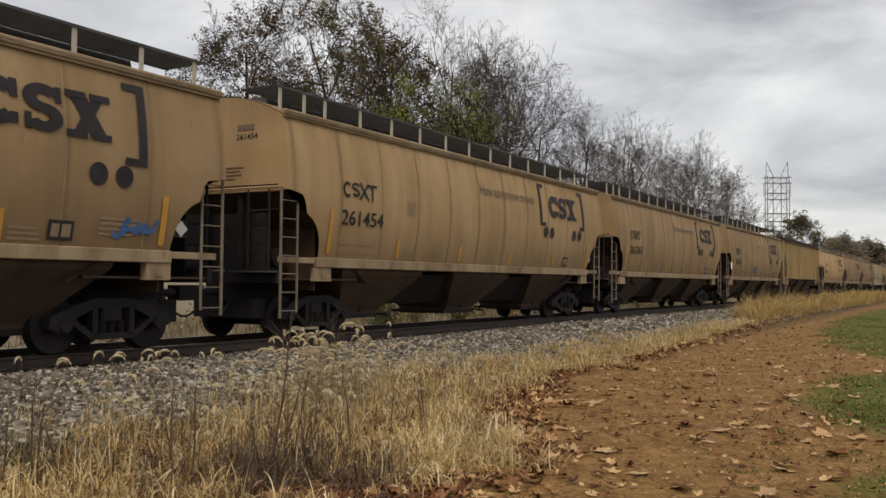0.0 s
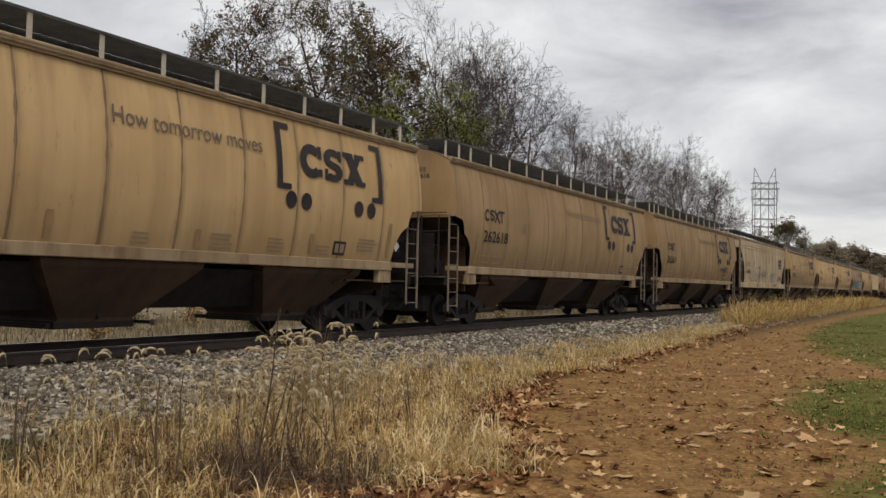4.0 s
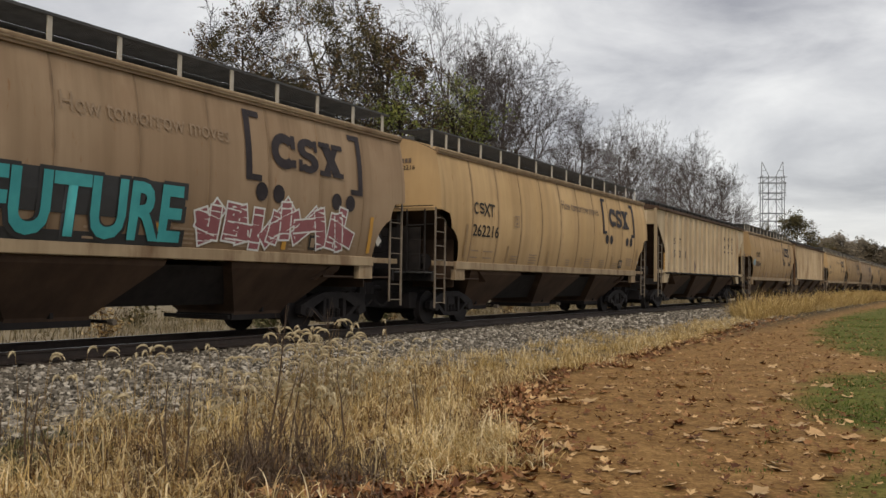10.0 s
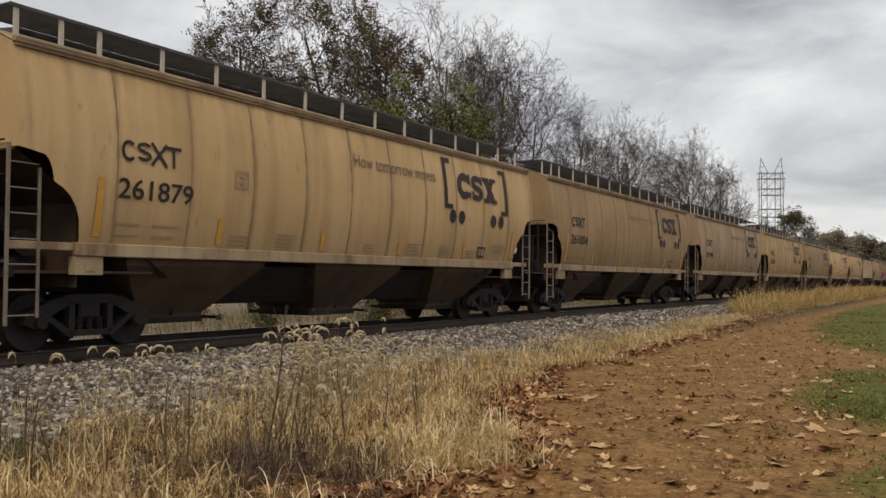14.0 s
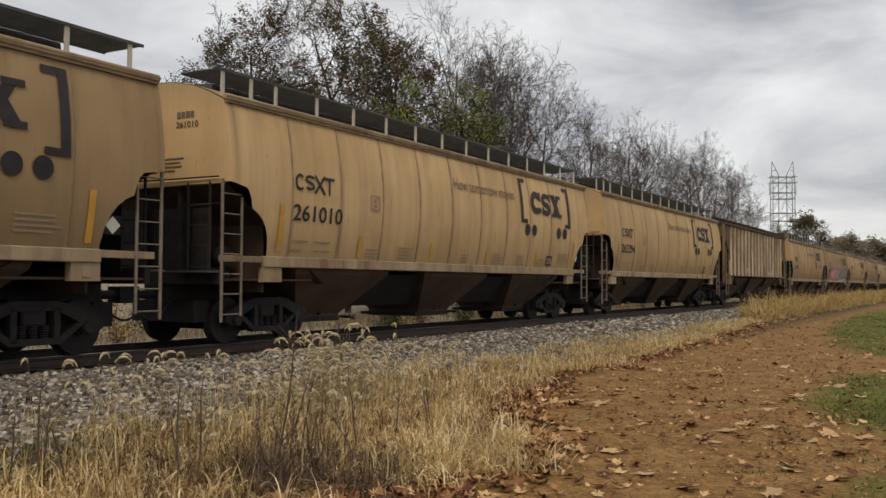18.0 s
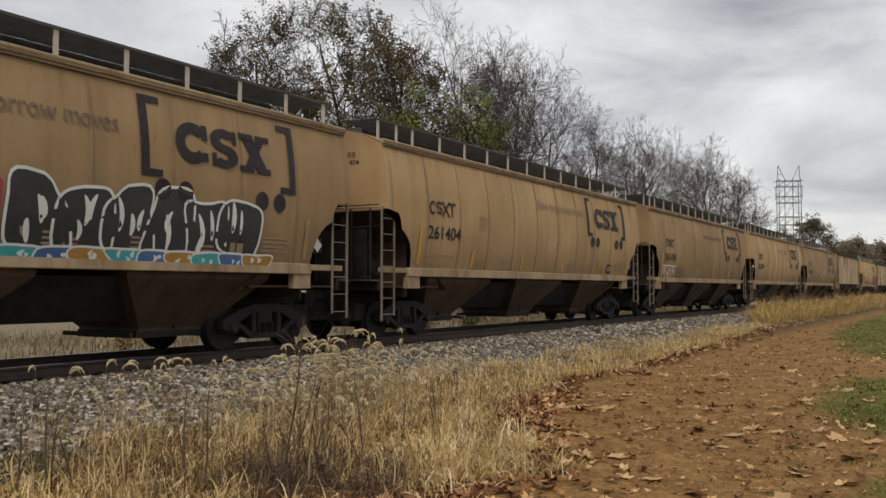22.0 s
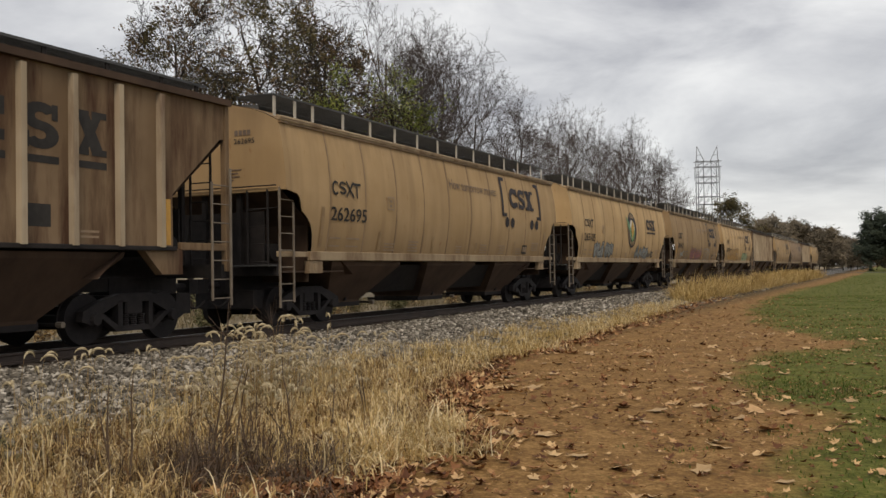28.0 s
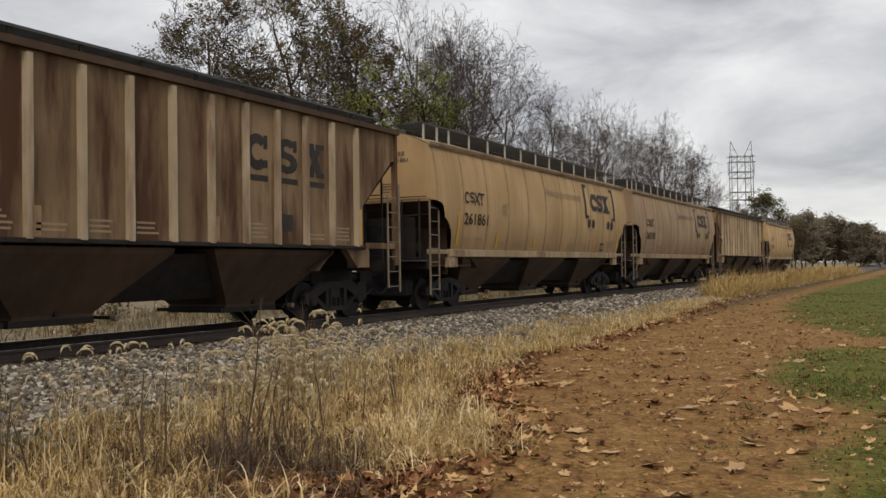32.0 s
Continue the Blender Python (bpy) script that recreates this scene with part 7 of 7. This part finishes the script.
def foxtail(seed, x, y, h):
    """A dry stem that droops into a bristly curled seed head."""
    rng = random.Random(seed)
    base = empty("foxtail_grass")
    base.location = (x, y, bed_height(x) - 0.02)
    a = rng.uniform(0, 6.28)
    d = Vector((math.cos(a), math.sin(a), 0))
    pts = [Vector((0, 0, 0))]
    for i in range(5):
        pts.append(pts[-1] + (Vector((0, 0, 1)) + d * 0.05 * i).normalized() * h / 5)
    share("stem", mesh_np("stem", *tubes([(3, pts, [0.004, 0.0035, 0.003, 0.0025, 0.002, 0.002])]), STRAW), base)
    curve, p = [], pts[-1]
    L = rng.uniform(0.14, 0.23)
    for i in range(8):
        t = i / 7
        ang = radians(60 - 140 * t)
        curve.append(p.copy())
        p = p + (d * math.cos(ang) + Vector((0, 0, 1)) * math.sin(ang)) * L / 7
    rad = [0.004, 0.009, 0.012, 0.013, 0.012, 0.010, 0.007, 0.003]
    hv, hf = tubes([(1, curve, rad)])
    hv, hf = [tuple(v) for v in hv], [tuple(f) for f in hf]
    for _ in range(90):
        i = rng.randrange(1, 7)
        q = curve[i].lerp(curve[min(i + 1, 7)], rng.random())
        o = Vector((rng.gauss(0, 1), rng.gauss(0, 1), rng.gauss(0, 1))).normalized()
        along = (curve[min(i + 1, 7)] - curve[i - 1]).normalized()
        e = q + (o + along * 0.6).normalized() * rad[i] * rng.uniform(1.7, 3.0)
        w = along.cross(o).normalized() * 0.0016
        b = len(hv)
        hv += [tuple(q - w), tuple(q + w), tuple(e)]
        hf.append((b, b + 1, b + 2))
    me = bpy.data.meshes.new("seed_head")
    me.from_pydata(hv, [], hf)
    me.materials.append(HEAD)
    tagged(share("seed_head", me, base, label="pale bristly drooping seed head"), kind="stuff")
    return tagged(base, "dry foxtail grass with a drooping pale seed head", "foxtail", group="foxtails by the ballast")


rng_f = random.Random(9)
FOX = [(6.35 + rng_f.gauss(0, 0.30), 8.3 + rng_f.gauss(0, 0.38), rng_f.uniform(0.5, 0.98)) for _ in range(92)]
FOX += [(rng_f.uniform(4.9, 6.2), rng_f.uniform(5.2, 7.8), rng_f.uniform(0.55, 0.8)) for _ in range(30)]
FOX += [(rng_f.uniform(4.9, 6.6), rng_f.uniform(9.0, 12.0), rng_f.uniform(0.4, 0.62)) for _ in range(36)]
for k, (x, y, h) in enumerate(FOX):
    foxtail(300 + k, x, y, h)


def foxtail_mass(seed, n):
    """Lower foxtail heads crowded together, too many to count."""
    rng = random.Random(seed)
    verts, faces = [], []
    for _ in range(n):
        x, y = 6.45 + rng.gauss(0, 0.42), 8.2 + rng.gauss(0, 0.75)
        if rng.random() < 0.35:
            x, y = rng.uniform(5.6, 7.4), rng.uniform(5.5, 10.5)
        h = rng.uniform(0.12, 0.55)
        a = rng.uniform(0, 6.28)
        d = Vector((math.cos(a), math.sin(a), 0))
        p = Vector((x, y, bed_height(x) + h))
        curve = []
        L = rng.uniform(0.09, 0.17)
        for i in range(7):
            ang = radians(65 - 150 * i / 6)
            curve.append(p.copy())
            p = p + (d * math.cos(ang) + Vector((0, 0, 1)) * math.sin(ang)) * L / 6
        paths = [(3, [Vector((x, y, bed_height(x) - 0.02)), curve[0]], [0.003, 0.002]), (2, curve, [0.005, 0.012, 0.016, 0.017, 0.015, 0.011, 0.004])]
        v, f = tubes(paths)
        b = len(verts)
        verts += [tuple(q) for q in v]
        faces += [tuple(int(q) + b for q in g) for g in f]
        for _ in range(26):
            i = rng.randrange(1, 6)
            o = Vector((rng.gauss(0, 1), rng.gauss(0, 1), rng.gauss(0, 1))).normalized()
            q = curve[i].lerp(curve[i + 1], rng.random())
            w = o.orthogonal().normalized() * 0.002
            b = len(verts)
            verts += [tuple(q - w), tuple(q + w), tuple(q + o * rng.uniform(0.025, 0.038))]
            faces.append((b, b + 1, b + 2))
    me = bpy.data.meshes.new("foxtail_mass")
    me.from_pydata(verts, [], faces)
    me.materials.append(HEAD)
    tagged(new("foxtail_mass", me), "crowded pale bristly foxtail heads among the grass", "foxtail", kind="stuff")


foxtail_mass(91, 230)


def weed(seed, x, y, h, twigs):
    """A dead, dark, twiggy weed."""
    rng = random.Random(seed)
    base = empty("dead_weed")
    base.location = (x, y, bed_height(x) - 0.02)
    paths = []
    p, d, pts = Vector((0, 0, 0)), Vector((rng.gauss(0, 0.12), rng.gauss(0, 0.12), 1)).normalized(), []
    for i in range(6):
        pts.append(p.copy())
        d = (d + Vector((rng.gauss(0, 0.06), rng.gauss(0, 0.06), 0))).normalized()
        p = p + d * h / 5
    stem = mesh_np("stem", *tubes([(2, pts, [0.0085, 0.0078, 0.007, 0.006, 0.0045, 0.002])]), STALK)
    share("stem", stem, base)
    for _ in range(twigs):
        i = rng.randint(1, 4)
        a = rng.uniform(0, 6.28)
        q, e = pts[i].copy(), Vector((math.cos(a), math.sin(a), rng.uniform(0.5, 1.3))).normalized()
        tw = [q.copy()]
        for _ in range(3):
            e = (e + Vector((rng.gauss(0, 0.15), rng.gauss(0, 0.15), 0.1))).normalized()
            q = q + e * h * rng.uniform(0.05, 0.11)
            tw.append(q.copy())
        paths.append((3, tw, [0.003, 0.0025, 0.002, 0.001]))
    if paths:
        tagged(share("twig_spray", mesh_np("twigs", *tubes(paths), STALK), base), kind="stuff")
    return tagged(base, "dead dark brown weed stalk", "weed", group="dead weeds")


rng_w = random.Random(15)
for k in range(12):
    weed(600 + k, rng_w.gauss(7.7, 0.4), rng_w.gauss(6.2, 0.55), rng_w.uniform(0.3, 0.5), 9)
for k, (x, y, h) in enumerate(((7.09, 4.06, 0.83), (7.05, 4.12, 0.72), (7.23, 4.14, 0.6), (6.9, 3.95, 0.66), (7.87, 4.54, 0.84), (7.94, 4.62, 0.88), (7.7, 4.75, 0.6), (7.4, 6.4, 0.72), (7.5, 6.1, 0.8), (8.0, 6.4, 0.8), (7.75, 8.0, 0.5), (7.6, 8.3, 0.55))):
    weed(700 + k, x, y, h, 4)
weed(718, 7.85, 5.55, 1.28, 16)
weed(720, 6.1, 8.9, 1.15, 26)

LOBES = 5


def leaf_shape(seed, size, curl):
    """A lobed leaf blade, curled at the tips."""
    rng = random.Random(seed)
    ring = []
    for i in range(2 * LOBES):
        a = radians(-150 + 300 * i / (2 * LOBES - 1)) + rng.uniform(-0.08, 0.08)
        r = size * ((1.0 if i % 2 == 0 else 0.66) * rng.uniform(0.85, 1.1)) * (1.15 if abs(a) < 0.5 else 0.9)
        ring.append((r * math.sin(a), r * math.cos(a)))
    bm = bmesh.new()
    c = bm.verts.new((0, 0, 0.004))
    vs = [bm.verts.new((x, y, curl * ((x * x + y * y) / size ** 2) * size * rng.uniform(0.05, 0.45) + 0.004)) for x, y in ring]
    for a, b in zip(vs, vs[1:]):
        bm.faces.new((c, a, b))
    tail = bm.verts.new((0.01, -size * 0.95, 0.01))
    tail2 = bm.verts.new((-0.01, -size * 0.95, 0.012))
    bm.faces.new((c, tail, tail2))
    return bm


def ground_leaves():
    rng = random.Random(61)
    kit = []
    for k in range(6):
        bm = leaf_shape(800 + k, 0.115, 0.6)
        me = bpy.data.meshes.new("fallen_leaf")
        bm.to_mesh(me)
        bm.free()
        me.materials.append(LEAF_TAN if k % 4 else LEAF_RED)
        kit.append(me)
    for k in range(150):
        y = rng.uniform(5.2, 24) if k % 3 else rng.uniform(8, 17)
        x = rng.uniform(turf_edge(y) + 0.3, 13.0)
        ob = new("fallen_leaf", kit[rng.randrange(6)])
        s = rng.uniform(0.5, 1.15)
        ob.matrix_basis = pose(x, y, land(x, y) + 0.012, rng.uniform(-14, 14), rng.uniform(-14, 14), rng.uniform(0, 360))
        ob.scale = (s, s, s)
        tagged(ob, "curled tan fallen leaf lying on the turf" if ob.data.materials[0] is LEAF_TAN else "curled russet fallen leaf lying on the turf", "leaf", group="fallen leaves")
    # the drift of leaves caught along the grass edge
    verts, faces = [], []
    protos = []
    for k in range(8):
        bm = leaf_shape(900 + k, 0.085, 1.3)
        bm.verts.index_update()
        protos.append(([v.co.copy() for v in bm.verts], [[v.index for v in f.verts] for f in bm.faces]))
        bm.free()
    for k in range(9600):
        y = rng.uniform(4.6, 12) if k % 2 else rng.uniform(10, 45)
        w = abs(rng.gauss(0, 0.35)) if rng.random() < 0.72 else rng.uniform(0, 4.5) if rng.random() < 0.7 else rng.uniform(2.0, 8.0)
        if k >= 5200:
            # crumbled bits all over the worn turf
            y = 5.0 + 24.0 * rng.random() ** 1.4
            w = rng.uniform(1.0, 6.5)
        x = turf_edge(y) - 0.3 + w
        if k < 5200 and y < 8 and rng.random() < 0.6:
            x = turf_edge(y) + rng.gauss(0, 0.45)
        m = pose(x, y, land(x, y) + rng.uniform(0.008, 0.035), rng.uniform(-22, 22), rng.uniform(-22, 22), rng.uniform(0, 360)) @ Matrix.Scale(rng.uniform(0.35, 1.0) if w < 1 else rng.uniform(0.25, 0.75) if k < 5200 else rng.uniform(0.12, 0.42), 4)
        vs, fs = protos[k % 8]
        b = len(verts)
        verts += [(m @ v)[:] for v in vs]
        faces += [[b + i for i in f] for f in fs]
    ob = new("leaf_litter", mesh_np("leaf_litter", verts, faces, LEAF_RED))
    tagged(ob, "drift of russet fallen leaves along the grass edge", "leaves", kind="stuff")


ground_leaves()

motions()
